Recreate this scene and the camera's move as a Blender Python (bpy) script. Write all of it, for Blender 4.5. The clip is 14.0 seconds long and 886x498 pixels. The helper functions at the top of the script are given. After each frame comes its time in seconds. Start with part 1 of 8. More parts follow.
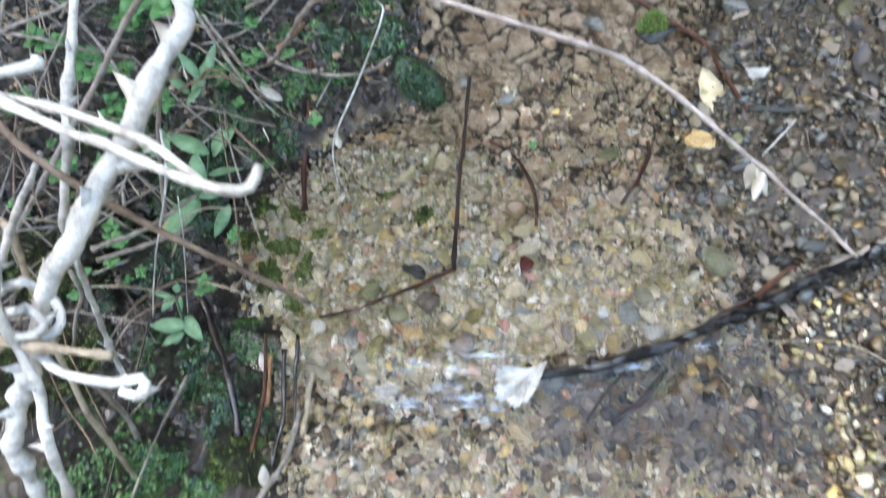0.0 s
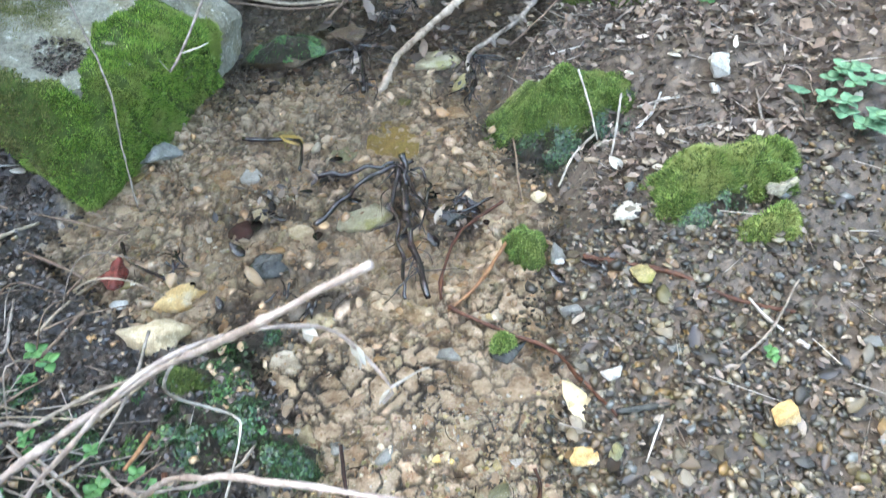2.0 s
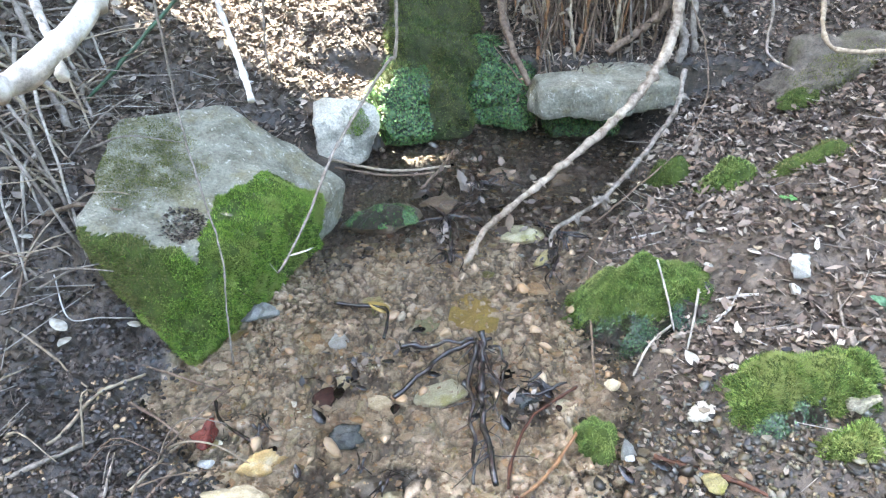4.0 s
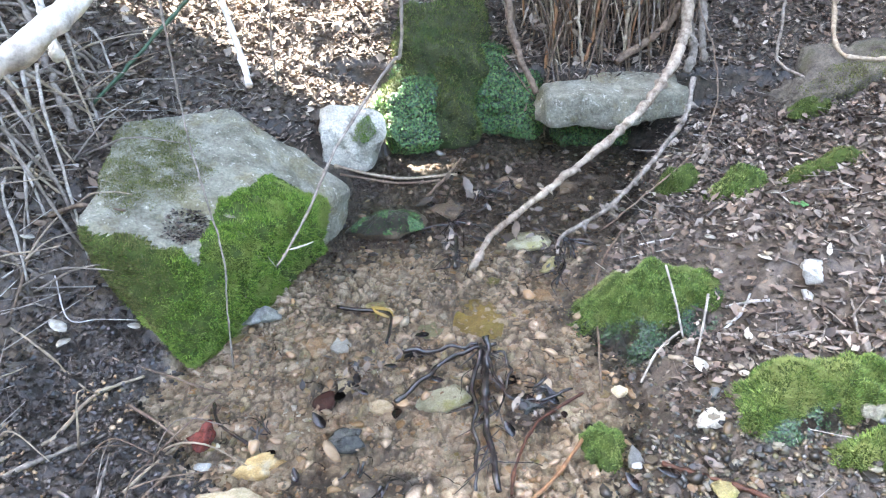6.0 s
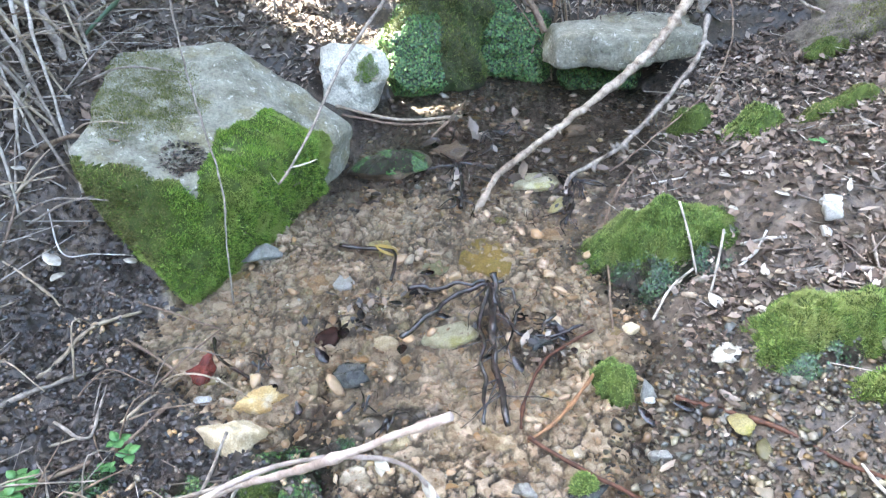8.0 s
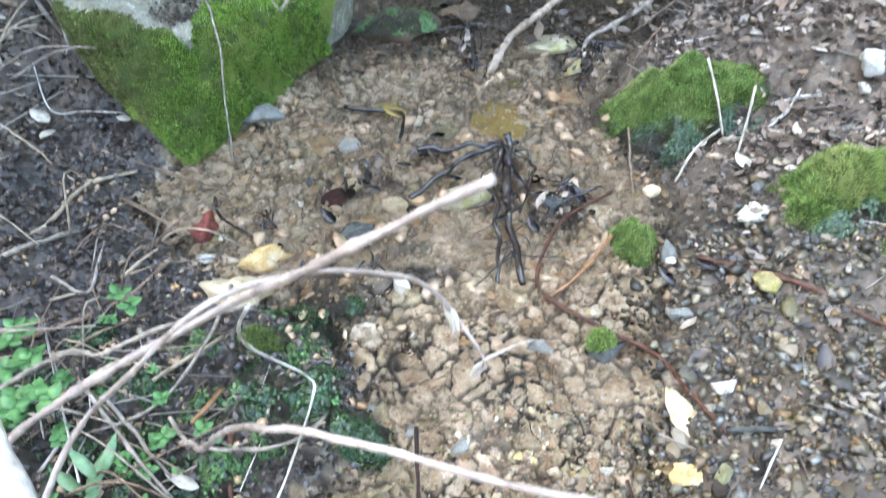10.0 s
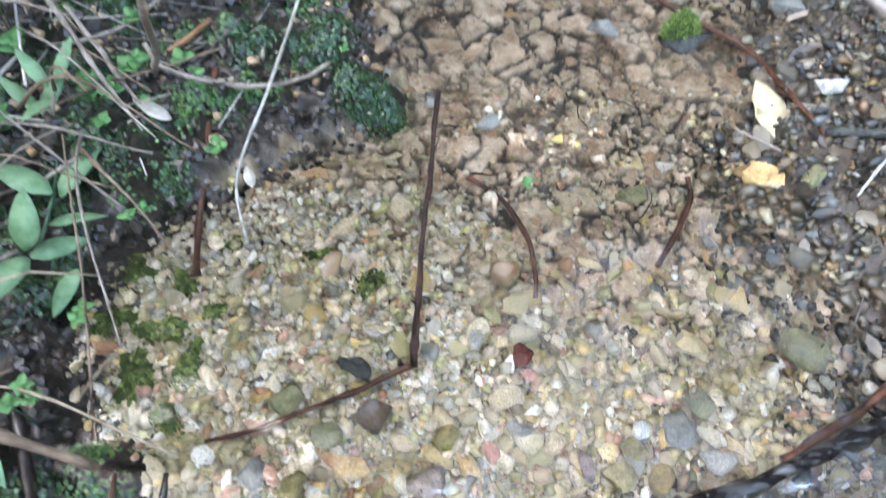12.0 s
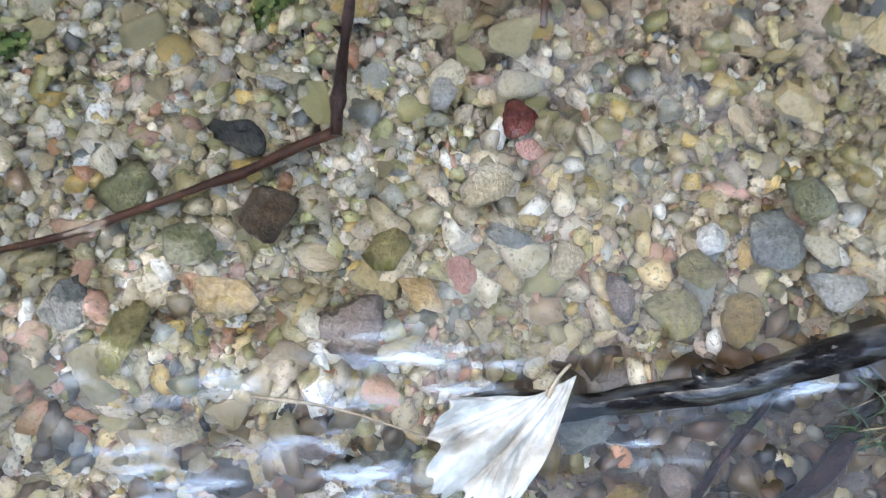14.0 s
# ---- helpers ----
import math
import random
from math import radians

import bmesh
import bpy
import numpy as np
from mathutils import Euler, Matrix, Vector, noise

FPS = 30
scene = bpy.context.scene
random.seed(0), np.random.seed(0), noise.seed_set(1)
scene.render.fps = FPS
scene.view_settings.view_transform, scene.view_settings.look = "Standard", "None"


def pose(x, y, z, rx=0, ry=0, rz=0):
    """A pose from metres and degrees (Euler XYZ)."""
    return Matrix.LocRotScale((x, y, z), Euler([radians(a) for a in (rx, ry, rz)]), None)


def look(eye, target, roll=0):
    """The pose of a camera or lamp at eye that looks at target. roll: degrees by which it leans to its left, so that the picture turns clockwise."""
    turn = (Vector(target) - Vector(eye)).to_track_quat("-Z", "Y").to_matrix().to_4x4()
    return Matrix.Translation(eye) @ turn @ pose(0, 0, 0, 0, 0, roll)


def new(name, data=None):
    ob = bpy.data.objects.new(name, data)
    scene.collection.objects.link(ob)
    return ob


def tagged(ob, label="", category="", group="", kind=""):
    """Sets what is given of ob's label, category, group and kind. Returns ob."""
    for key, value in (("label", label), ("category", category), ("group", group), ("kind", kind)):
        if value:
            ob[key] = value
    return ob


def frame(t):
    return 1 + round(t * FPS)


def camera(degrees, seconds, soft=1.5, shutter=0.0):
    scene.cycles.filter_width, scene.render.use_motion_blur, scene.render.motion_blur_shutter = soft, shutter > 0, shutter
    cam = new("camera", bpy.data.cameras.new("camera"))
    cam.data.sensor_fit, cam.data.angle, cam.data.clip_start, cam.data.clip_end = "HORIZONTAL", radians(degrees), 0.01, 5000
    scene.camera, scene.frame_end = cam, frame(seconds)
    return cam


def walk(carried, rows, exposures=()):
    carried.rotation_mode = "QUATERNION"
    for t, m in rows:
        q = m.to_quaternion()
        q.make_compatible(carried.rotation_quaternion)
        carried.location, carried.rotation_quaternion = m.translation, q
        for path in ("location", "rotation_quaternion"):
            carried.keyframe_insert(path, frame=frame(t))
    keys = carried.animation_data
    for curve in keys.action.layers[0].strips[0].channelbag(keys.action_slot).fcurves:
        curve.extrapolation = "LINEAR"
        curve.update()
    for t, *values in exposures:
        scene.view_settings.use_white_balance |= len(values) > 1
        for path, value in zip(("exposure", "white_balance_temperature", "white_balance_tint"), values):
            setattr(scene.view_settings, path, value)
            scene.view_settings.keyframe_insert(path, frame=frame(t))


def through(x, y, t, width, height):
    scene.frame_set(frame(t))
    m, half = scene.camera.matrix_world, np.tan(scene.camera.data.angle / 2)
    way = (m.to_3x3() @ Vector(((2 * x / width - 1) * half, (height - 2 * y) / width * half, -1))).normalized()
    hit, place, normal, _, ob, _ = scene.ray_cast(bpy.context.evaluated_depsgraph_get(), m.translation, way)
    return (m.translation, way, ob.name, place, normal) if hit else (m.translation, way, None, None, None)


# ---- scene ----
cam = camera(63.0, 14.0, soft=1.15, shutter=0.5)
PATH = [
    (0, (0.04, -0.01, 1.066), (-0.012, 0.869, -0.73), -2.9),
    (0.5, (0.015, 0.026, 1.072), (-0.002, 1.112, -0.608), -0.3),
    (1, (0.038, 0.074, 1.094), (0.148, 1.334, -0.454), 1.5),
    (1.5, (0.024, 0.14, 1.136), (0.314, 1.458, -0.34), 1.0),
    (2, (0.04, 0.181, 1.15), (0.441, 1.538, -0.263), 0.1),
    (2.5, (0.045, 0.227, 1.201), (0.458, 1.623, -0.169), -0.2),
    (3, (0.078, 0.238, 1.238), (0.424, 1.71, -0.071), -1.0),
    (3.5, (0.058, 0.239, 1.292), (0.322, 1.785, 0.05), -1.5),
    (4, (0.058, 0.215, 1.32), (0.287, 1.824, 0.155), -1.3),
    (6.5, (0.072, 0.209, 1.243), (0.28, 1.856, 0.126), -1.4),
    (7, (0.063, 0.211, 1.22), (0.275, 1.842, 0.082), -1.2),
    (9.5, (0.033, 0.217, 1.079), (0.218, 1.709, -0.24), -0.8),
    (10, (0.022, 0.219, 1.038), (0.199, 1.639, -0.359), -0.8),
    (10.5, (0.003, 0.22, 0.928), (0.177, 1.546, -0.56), 1.1),
    (11, (-0.005, 0.196, 0.866), (0.059, 1.429, -0.707), 1.2),
    (11.5, (0.033, 0.182, 0.809), (0.026, 1.312, -0.841), -0.8),
    (12, (0.056, 0.178, 0.725), (0.063, 1.219, -0.983), 0.2),
    (12.5, (0.075, 0.192, 0.647), (0.095, 1.095, -1.137), 1.0),
    (13, (0.09, 0.216, 0.508), (0.129, 1.031, -1.318), 3.2),
    (13.5, (0.073, 0.245, 0.45), (0.154, 0.953, -1.419), 6.5),
    (14, (0.092, 0.261, 0.415), (0.109, 0.88, -1.486), 1.7),
]
walk(cam, [(t, look(eye, target, roll)) for t, eye, target, roll in PATH], exposures=[(0.0, 3.55, 6300, 4), (1.0, 3.60, 6350, 2), (1.5, 4.06, 6400, 1), (2.0, 4.22, 6450, 2), (3.0, 4.38, 6500, 4), (4.0, 4.28, 6450, 7), (7.0, 4.34, 6350, 11), (9.5, 4.42, 6300, 4), (10.5, 4.25, 6300, 4), (11.5, 4.12, 6250, 5), (12.0, 4.0, 6250, 6), (12.5, 3.9, 6200, 6), (13.5, 3.55, 6200, 5), (14.0, 3.55, 6200, 5)])

# ---- light ----
SUN_WAY = Vector((-0.46, 0.42, 0.78)).normalized()      # towards the sun
world = bpy.data.worlds.new("sky")
scene.world = world
world.use_nodes = True
sky = world.node_tree.nodes.new("ShaderNodeTexSky")
sky.sky_type, sky.sun_disc = "NISHITA", False
sky.sun_elevation = math.asin(SUN_WAY.z)
sky.sun_rotation = math.atan2(SUN_WAY.x, SUN_WAY.y)
sky.air_density, sky.dust_density = 1.2, 6.0
back = world.node_tree.nodes["Background"]
back.inputs["Strength"].default_value = 0.15
world.node_tree.links.new(sky.outputs[0], back.inputs["Color"])
sun = new("sun", bpy.data.lights.new("sun", "SUN"))
sun.data.energy, sun.data.angle, sun.data.color = 5.0, radians(0.55), (1.0, 0.95, 0.86)
sun.matrix_world = look(SUN_WAY * 20, (0, 0, 0))

# ---- materials ----


def material(name, rough=0.7, spec=0.5):
    m = bpy.data.materials.new(name)
    m.use_nodes = True
    n, l = m.node_tree.nodes, m.node_tree.links
    b = n["Principled BSDF"]
    b.inputs["Roughness"].default_value = rough
    b.inputs["Specular IOR Level"].default_value = spec
    return m, n, l, b


def noise_node(n, l, scale, detail=5.0, rough=0.6):
    co = n.new("ShaderNodeTexCoord")
    t = n.new("ShaderNodeTexNoise")
    t.inputs["Scale"].default_value, t.inputs["Detail"].default_value, t.inputs["Roughness"].default_value = scale, detail, rough
    l.new(co.outputs["Object"], t.inputs["Vector"])
    return t


def ramp_node(n, l, source, stops, constant=False):
    r = n.new("ShaderNodeValToRGB")
    e = r.color_ramp.elements
    while len(e) < len(stops):
        e.new(0.5)
    for el, (at, c) in zip(e, stops):
        el.position, el.color = at, (*c, 1)
    if constant:
        r.color_ramp.interpolation = "CONSTANT"
    l.new(source, r.inputs[0])
    return r


def mix_node(n, l, kind, fac, a, b):
    m = n.new("ShaderNodeMix")
    m.data_type, m.blend_type = "RGBA", kind
    for k, v in ((0, fac), (6, a), (7, b)):
        if isinstance(v, (int, float)):
            m.inputs[k].default_value = v
        elif isinstance(v, tuple):
            m.inputs[k].default_value = (*v, 1)
        else:
            l.new(v, m.inputs[k])
    return m.outputs[2]


def bump(n, l, b, source, strength, distance):
    u = n.new("ShaderNodeBump")
    u.inputs["Strength"].default_value, u.inputs["Distance"].default_value = strength, distance
    l.new(source, u.inputs["Height"])
    l.new(u.outputs[0], b.inputs["Normal"])


def stone_mat(name, dark, light, rough=0.7, scale=14.0, blotch=None, relief=0.004, flecks=None):
    """Mottled stone: two tones of grain, blotches of another colour, fine pits."""
    m, n, l, b = material(name, rough)
    big, fine = noise_node(n, l, scale, 6, 0.65), noise_node(n, l, scale * 9, 4, 0.7)
    c = ramp_node(n, l, big.outputs[0], [(0.32, dark), (0.68, light)]).outputs[0]
    if blotch:
        spots = noise_node(n, l, scale * 0.45, 5, 0.7)
        f = ramp_node(n, l, spots.outputs[0], [(0.52, (0, 0, 0)), (0.62, (0.85, 0.85, 0.85))])
        c = mix_node(n, l, "MIX", f.outputs[0], c, blotch)
    if flecks:
        pale = noise_node(n, l, scale * 3.3, 3, 0.8)
        f = ramp_node(n, l, pale.outputs[0], [(0.60, (0, 0, 0)), (0.66, (0.8, 0.8, 0.8))])
        c = mix_node(n, l, "MIX", f.outputs[0], c, flecks)
    g = ramp_node(n, l, fine.outputs[0], [(0.3, (0.5, 0.5, 0.5)), (0.65, (1.12, 1.12, 1.12))])
    l.new(mix_node(n, l, "MULTIPLY", 0.85, c, g.outputs[0]), b.inputs["Base Color"])
    bump(n, l, b, fine.outputs[0], 0.9, relief)
    return m


def pieces_mat(name, stops, joined, rough=0.4, grain=160.0, patch=None, speck=None, wet=0.0, even=0.0):
    """Many alike pieces, each with a colour of its own from the list."""
    m, n, l, b = material(name, rough)
    src = n.new("ShaderNodeNewGeometry").outputs["Random Per Island"] if joined else n.new("ShaderNodeObjectInfo").outputs["Random"]
    stops = [(i / len(stops), c) for i, c in enumerate(stops)]
    c = ramp_node(n, l, src, stops, True).outputs[0]
    mul = n.new("ShaderNodeMath")
    mul.operation, mul.inputs[1].default_value = "MULTIPLY", 37.7
    l.new(src, mul.inputs[0])
    fr = n.new("ShaderNodeMath")
    fr.operation = "FRACT"
    l.new(mul.outputs[0], fr.inputs[0])
    shade = ramp_node(n, l, fr.outputs[0], [(0.0, (0.6 + 0.2 * even,) * 3), (1.0, (1.2 - 0.1 * even,) * 3)])
    c = mix_node(n, l, "MULTIPLY", 1.0, c, shade.outputs[0])
    t = noise_node(n, l, grain, 5, 0.7)
    g = ramp_node(n, l, t.outputs[0], [(0.3, (0.6, 0.6, 0.6)), (0.7, (1.15, 1.15, 1.15))])
    c = mix_node(n, l, "MULTIPLY", 0.75, c, g.outputs[0])
    if patch:
        wide = noise_node(n, l, 9, 4, 0.6)
        f = ramp_node(n, l, wide.outputs[0], [(0.50, (0, 0, 0)), (0.62, (0.7, 0.7, 0.7))])
        c = mix_node(n, l, "MIX", f.outputs[0], c, patch)
    if speck:
        dots = noise_node(n, l, 340, 3, 0.7)
        f = ramp_node(n, l, dots.outputs[0], [(0.56, (0, 0, 0)), (0.64, (0.75, 0.75, 0.75))])
        c = mix_node(n, l, "MIX", f.outputs[0], c, speck)
        film = noise_node(n, l, 60, 4, 0.65)
        f = ramp_node(n, l, film.outputs[0], [(0.50, (0, 0, 0)), (0.68, (0.55, 0.55, 0.55))])
        c = mix_node(n, l, "MIX", f.outputs[0], c, (0.30, 0.25, 0.11))
    l.new(c, b.inputs["Base Color"])
    b.inputs["Coat Weight"].default_value, b.inputs["Coat Roughness"].default_value = wet, 0.07
    bump(n, l, b, t.outputs[0], 0.5, 0.0015)
    return m


def bark_mat(name, dark, light, rough=0.7, scale=60.0, spec=0.4, relief=0.002):
    m, n, l, b = material(name, rough, spec)
    t, f = noise_node(n, l, scale, 5, 0.7), noise_node(n, l, scale * 0.22, 3, 0.5)
    c = ramp_node(n, l, t.outputs[0], [(0.35, dark), (0.65, light)]).outputs[0]
    s = ramp_node(n, l, f.outputs[0], [(0.35, (0.6, 0.55, 0.5)), (0.6, (1.1, 1.1, 1.1))])
    l.new(mix_node(n, l, "MULTIPLY", 0.7, c, s.outputs[0]), b.inputs["Base Color"])
    bump(n, l, b, t.outputs[0], 0.8, relief)
    return m


def leaf_mat(name, dark, light, rough=0.45, scale=50.0, through=0.25):
    m, n, l, b = material(name, rough)
    t = noise_node(n, l, scale, 4, 0.6)
    c = ramp_node(n, l, t.outputs[0], [(0.35, dark), (0.65, light)]).outputs[0]
    l.new(c, b.inputs["Base Color"])
    bump(n, l, b, t.outputs[0], 0.4, 0.001)
    if through:
        tr, mx = n.new("ShaderNodeBsdfTranslucent"), n.new("ShaderNodeMixShader")
        l.new(c, tr.inputs["Color"])
        mx.inputs[0].default_value = through
        l.new(b.outputs[0], mx.inputs[1])
        l.new(tr.outputs[0], mx.inputs[2])
        l.new(mx.outputs[0], n["Material Output"].inputs["Surface"])
    return m


def ground_mat():
    """Clay bed, dark soil and black mud, by the zones laid on the sheet."""
    m, n, l, b = material("ground_earth", 0.55)
    zone = n.new("ShaderNodeAttribute")
    zone.attribute_name = "zone"
    sep = n.new("ShaderNodeSeparateColor")
    l.new(zone.outputs["Color"], sep.inputs[0])
    big, mid, fine = noise_node(n, l, 7, 6, 0.65), noise_node(n, l, 45, 5, 0.7), noise_node(n, l, 260, 4, 0.7)
    clay = ramp_node(n, l, mid.outputs[0], [(0.25, (0.22, 0.165, 0.115)), (0.42, (0.48, 0.392, 0.292)), (0.68, (0.75, 0.645, 0.51))]).outputs[0]
    tint = n.new("ShaderNodeAttribute")
    tint.attribute_name = "piece"
    each = ramp_node(n, l, tint.outputs["Fac"], [(0.0, (0.60, 0.52, 0.41)), (0.18, (1.05, 0.98, 0.88)), (0.36, (0.74, 0.65, 0.51)), (0.5, (1.08, 1.0, 0.92)), (0.64, (0.66, 0.64, 0.44)), (0.8, (1.08, 0.94, 0.84)), (1.0, (0.76, 0.77, 0.72))])
    clay = mix_node(n, l, "MULTIPLY", 0.85, clay, each.outputs[0])
    stain = noise_node(n, l, 17, 5, 0.7)
    f = ramp_node(n, l, stain.outputs[0], [(0.36, (0.40, 0.29, 0.19)), (0.52, (1.0, 1.0, 1.0))])
    clay = mix_node(n, l, "MULTIPLY", 0.8, clay, f.outputs[0])
    clay = mix_node(n, l, "MIX", sep.outputs[0], clay, (0.035, 0.024, 0.014))
    soil = ramp_node(n, l, mid.outputs[0], [(0.3, (0.042, 0.030, 0.021)), (0.7, (0.160, 0.120, 0.084))]).outputs[0]
    mud = ramp_node(n, l, mid.outputs[0], [(0.32, (0.012, 0.009, 0.006)), (0.5, (0.036, 0.026, 0.018)), (0.72, (0.098, 0.072, 0.051))]).outputs[0]
    c = mix_node(n, l, "MIX", sep.outputs[1], clay, soil)
    c = mix_node(n, l, "MIX", sep.outputs[2], c, mud)
    s = ramp_node(n, l, big.outputs[0], [(0.3, (0.8, 0.79, 0.76)), (0.65, (1.12, 1.12, 1.12))])
    c = mix_node(n, l, "MULTIPLY", 0.8, c, s.outputs[0])
    g = ramp_node(n, l, fine.outputs[0], [(0.3, (0.62, 0.60, 0.58)), (0.65, (1.2, 1.2, 1.2))])
    l.new(mix_node(n, l, "MULTIPLY", 0.55, c, g.outputs[0]), b.inputs["Base Color"])
    bump(n, l, b, mix_node(n, l, "MIX", 0.45, fine.outputs[0], mid.outputs[0]), 1.0, 0.008)
    b.inputs["Coat Weight"].default_value, b.inputs["Coat Roughness"].default_value = 0.25, 0.10
    return m


def water_mat():
    m, n, l, b = material("clear_water", 0.03)
    n.remove(b)
    fine, slow = noise_node(n, l, 55, 3, 0.5), noise_node(n, l, 16, 3, 0.5)
    add = n.new("ShaderNodeMath")
    add.operation = "ADD"
    l.new(fine.outputs[0], add.inputs[0])
    l.new(slow.outputs[0], add.inputs[1])
    u = n.new("ShaderNodeBump")
    u.inputs["Strength"].default_value, u.inputs["Distance"].default_value = 0.42, 0.004
    l.new(add.outputs[0], u.inputs["Height"])
    clear, gloss, fres, mx = n.new("ShaderNodeBsdfRefraction"), n.new("ShaderNodeBsdfGlossy"), n.new("ShaderNodeFresnel"), n.new("ShaderNodeMixShader")
    clear.inputs["Color"].default_value = (0.99, 0.985, 0.97, 1)
    clear.inputs["IOR"].default_value = 1.33
    stir = n.new("ShaderNodeAttribute")
    stir.attribute_name = "stir"
    l.new(stir.outputs["Fac"], clear.inputs["Roughness"])
    gloss.inputs["Roughness"].default_value = 0.04
    l.new(u.outputs[0], clear.inputs["Normal"])
    fres.inputs["IOR"].default_value = 1.33
    l.new(u.outputs[0], gloss.inputs["Normal"])
    l.new(u.outputs[0], fres.inputs["Normal"])
    l.new(fres.outputs[0], mx.inputs[0])
    l.new(clear.outputs[0], mx.inputs[1])
    l.new(gloss.outputs[0], mx.inputs[2])
    l.new(mx.outputs[0], n["Material Output"].inputs["Surface"])
    return m


def foam_sheen_mat():
    """Thin broken water and painted sky sheen: soft streaks along the flow that thin out to clear edges."""
    m, n, l, b = material("white_water_sheen", 0.12)
    # pale blue: sky glints on the water are put into this colour
    b.inputs["Base Color"].default_value = (0.55, 0.60, 0.68, 1)
    t = noise_node(n, l, 1.0, 3, 0.5)
    co, mp = n.new("ShaderNodeTexCoord"), n.new("ShaderNodeMapping")
    mp.inputs["Rotation"].default_value = (0, 0, 0.15)
    mp.inputs["Scale"].default_value = (32, 130, 30)
    l.new(co.outputs["Object"], mp.inputs["Vector"])
    l.new(mp.outputs[0], t.inputs["Vector"])
    f = ramp_node(n, l, t.outputs[0], [(0.46, (0, 0, 0)), (0.72, (0.7, 0.7, 0.7))])
    edge = n.new("ShaderNodeAttribute")
    edge.attribute_name = "thick"
    mul = n.new("ShaderNodeMath")
    mul.operation = "MULTIPLY"
    l.new(f.outputs[0], mul.inputs[0])
    l.new(edge.outputs["Fac"], mul.inputs[1])
    clear, mx = n.new("ShaderNodeBsdfTransparent"), n.new("ShaderNodeMixShader")
    l.new(mul.outputs[0], mx.inputs[0])
    l.new(clear.outputs[0], mx.inputs[1])
    l.new(b.outputs[0], mx.inputs[2])
    l.new(mx.outputs[0], n["Material Output"].inputs["Surface"])
    return m


TAN, CREAM, SAND, OCHRE = (0.45, 0.35, 0.21), (0.64, 0.56, 0.41), (0.52, 0.43, 0.29), (0.46, 0.32, 0.11)
GREY, SLATE, OLIVE, RUST, PINK, WHITE = (0.32, 0.31, 0.27), (0.14, 0.14, 0.13), (0.26, 0.23, 0.09), (0.36, 0.18, 0.10), (0.42, 0.24, 0.17), (0.68, 0.64, 0.56)
BED_COLOURS = [tuple(v * 1.25 for v in c) for c in (TAN, SAND, CREAM, (0.40, 0.33, 0.17), GREY, SAND, OLIVE, TAN, OCHRE, (0.47, 0.36, 0.27), PINK, SAND, (0.52, 0.40, 0.20), TAN, (0.34, 0.29, 0.17), SLATE, CREAM, (0.43, 0.35, 0.25), RUST, (0.50, 0.41, 0.30), WHITE, (0.40, 0.34, 0.22), (0.27, 0.21, 0.12), (0.30, 0.27, 0.12))]
CRUST_COLOURS = [(0.4, 0.27, 0.156), (0.44, 0.306, 0.183), (0.37, 0.239, 0.125), (0.4, 0.236, 0.1), (0.385, 0.266, 0.162), (0.3, 0.184, 0.095), (0.425, 0.302, 0.187), (0.33, 0.203, 0.103), (0.275, 0.2, 0.076), (0.445, 0.32, 0.201), (0.24, 0.144, 0.073), (0.4, 0.275, 0.16), (0.31, 0.254, 0.176), (0.5, 0.383, 0.254)]
BANK_COLOURS = [(0.099, 0.077, 0.043), (0.056, 0.044, 0.025), (0.024, 0.019, 0.012), (0.141, 0.102, 0.051), (0.074, 0.056, 0.031), (0.106, 0.090, 0.060), (0.035, 0.028, 0.018), (0.092, 0.079, 0.031), (0.190, 0.148, 0.087), (0.019, 0.016, 0.010), (0.158, 0.097, 0.031), (0.116, 0.103, 0.076), (0.113, 0.078, 0.043), (0.030, 0.023, 0.015), (0.218, 0.179, 0.122), (0.060, 0.058, 0.043), (0.19, 0.165, 0.12), (0.14, 0.145, 0.135), (0.25, 0.215, 0.14), (0.17, 0.105, 0.055), (0.022, 0.020, 0.016), (0.040, 0.038, 0.032)]
MUD_COLOURS = [(0.032, 0.0232, 0.0176), (0.0544, 0.04, 0.0304), (0.0144, 0.0112, 0.0088), (0.076, 0.056, 0.0424), (0.04, 0.0296, 0.0224), (0.0496, 0.036, 0.028), (0.0208, 0.016, 0.012), (0.088, 0.0664, 0.0512), (0.0608, 0.0416, 0.032), (0.0288, 0.0216, 0.0168)]
LITTER_COLOURS = [(0.257, 0.198, 0.149), (0.119, 0.082, 0.057), (0.314, 0.252, 0.194), (0.162, 0.114, 0.083), (0.067, 0.047, 0.033), (0.409, 0.340, 0.271), (0.205, 0.149, 0.110), (0.090, 0.064, 0.045), (0.233, 0.160, 0.107), (0.142, 0.110, 0.083), (0.052, 0.037, 0.028)]
POOL_COLOURS = [(0.098, 0.06, 0.032), (0.061, 0.038, 0.02), (0.135, 0.084, 0.044), (0.037, 0.024, 0.014), (0.153, 0.105, 0.053), (0.086, 0.058, 0.024), (0.031, 0.021, 0.014), (0.122, 0.069, 0.034), (0.196, 0.136, 0.082), (0.21, 0.165, 0.125), (0.16, 0.15, 0.12), (0.24, 0.17, 0.08)]
GROUND, WATER, FOAM_SHEEN = ground_mat(), water_mat(), foam_sheen_mat()
CRUST = pieces_mat("crusted_stone_mix", CRUST_COLOURS, True, 0.36, 70, (0.36, 0.262, 0.168), wet=0.12, even=1.0)
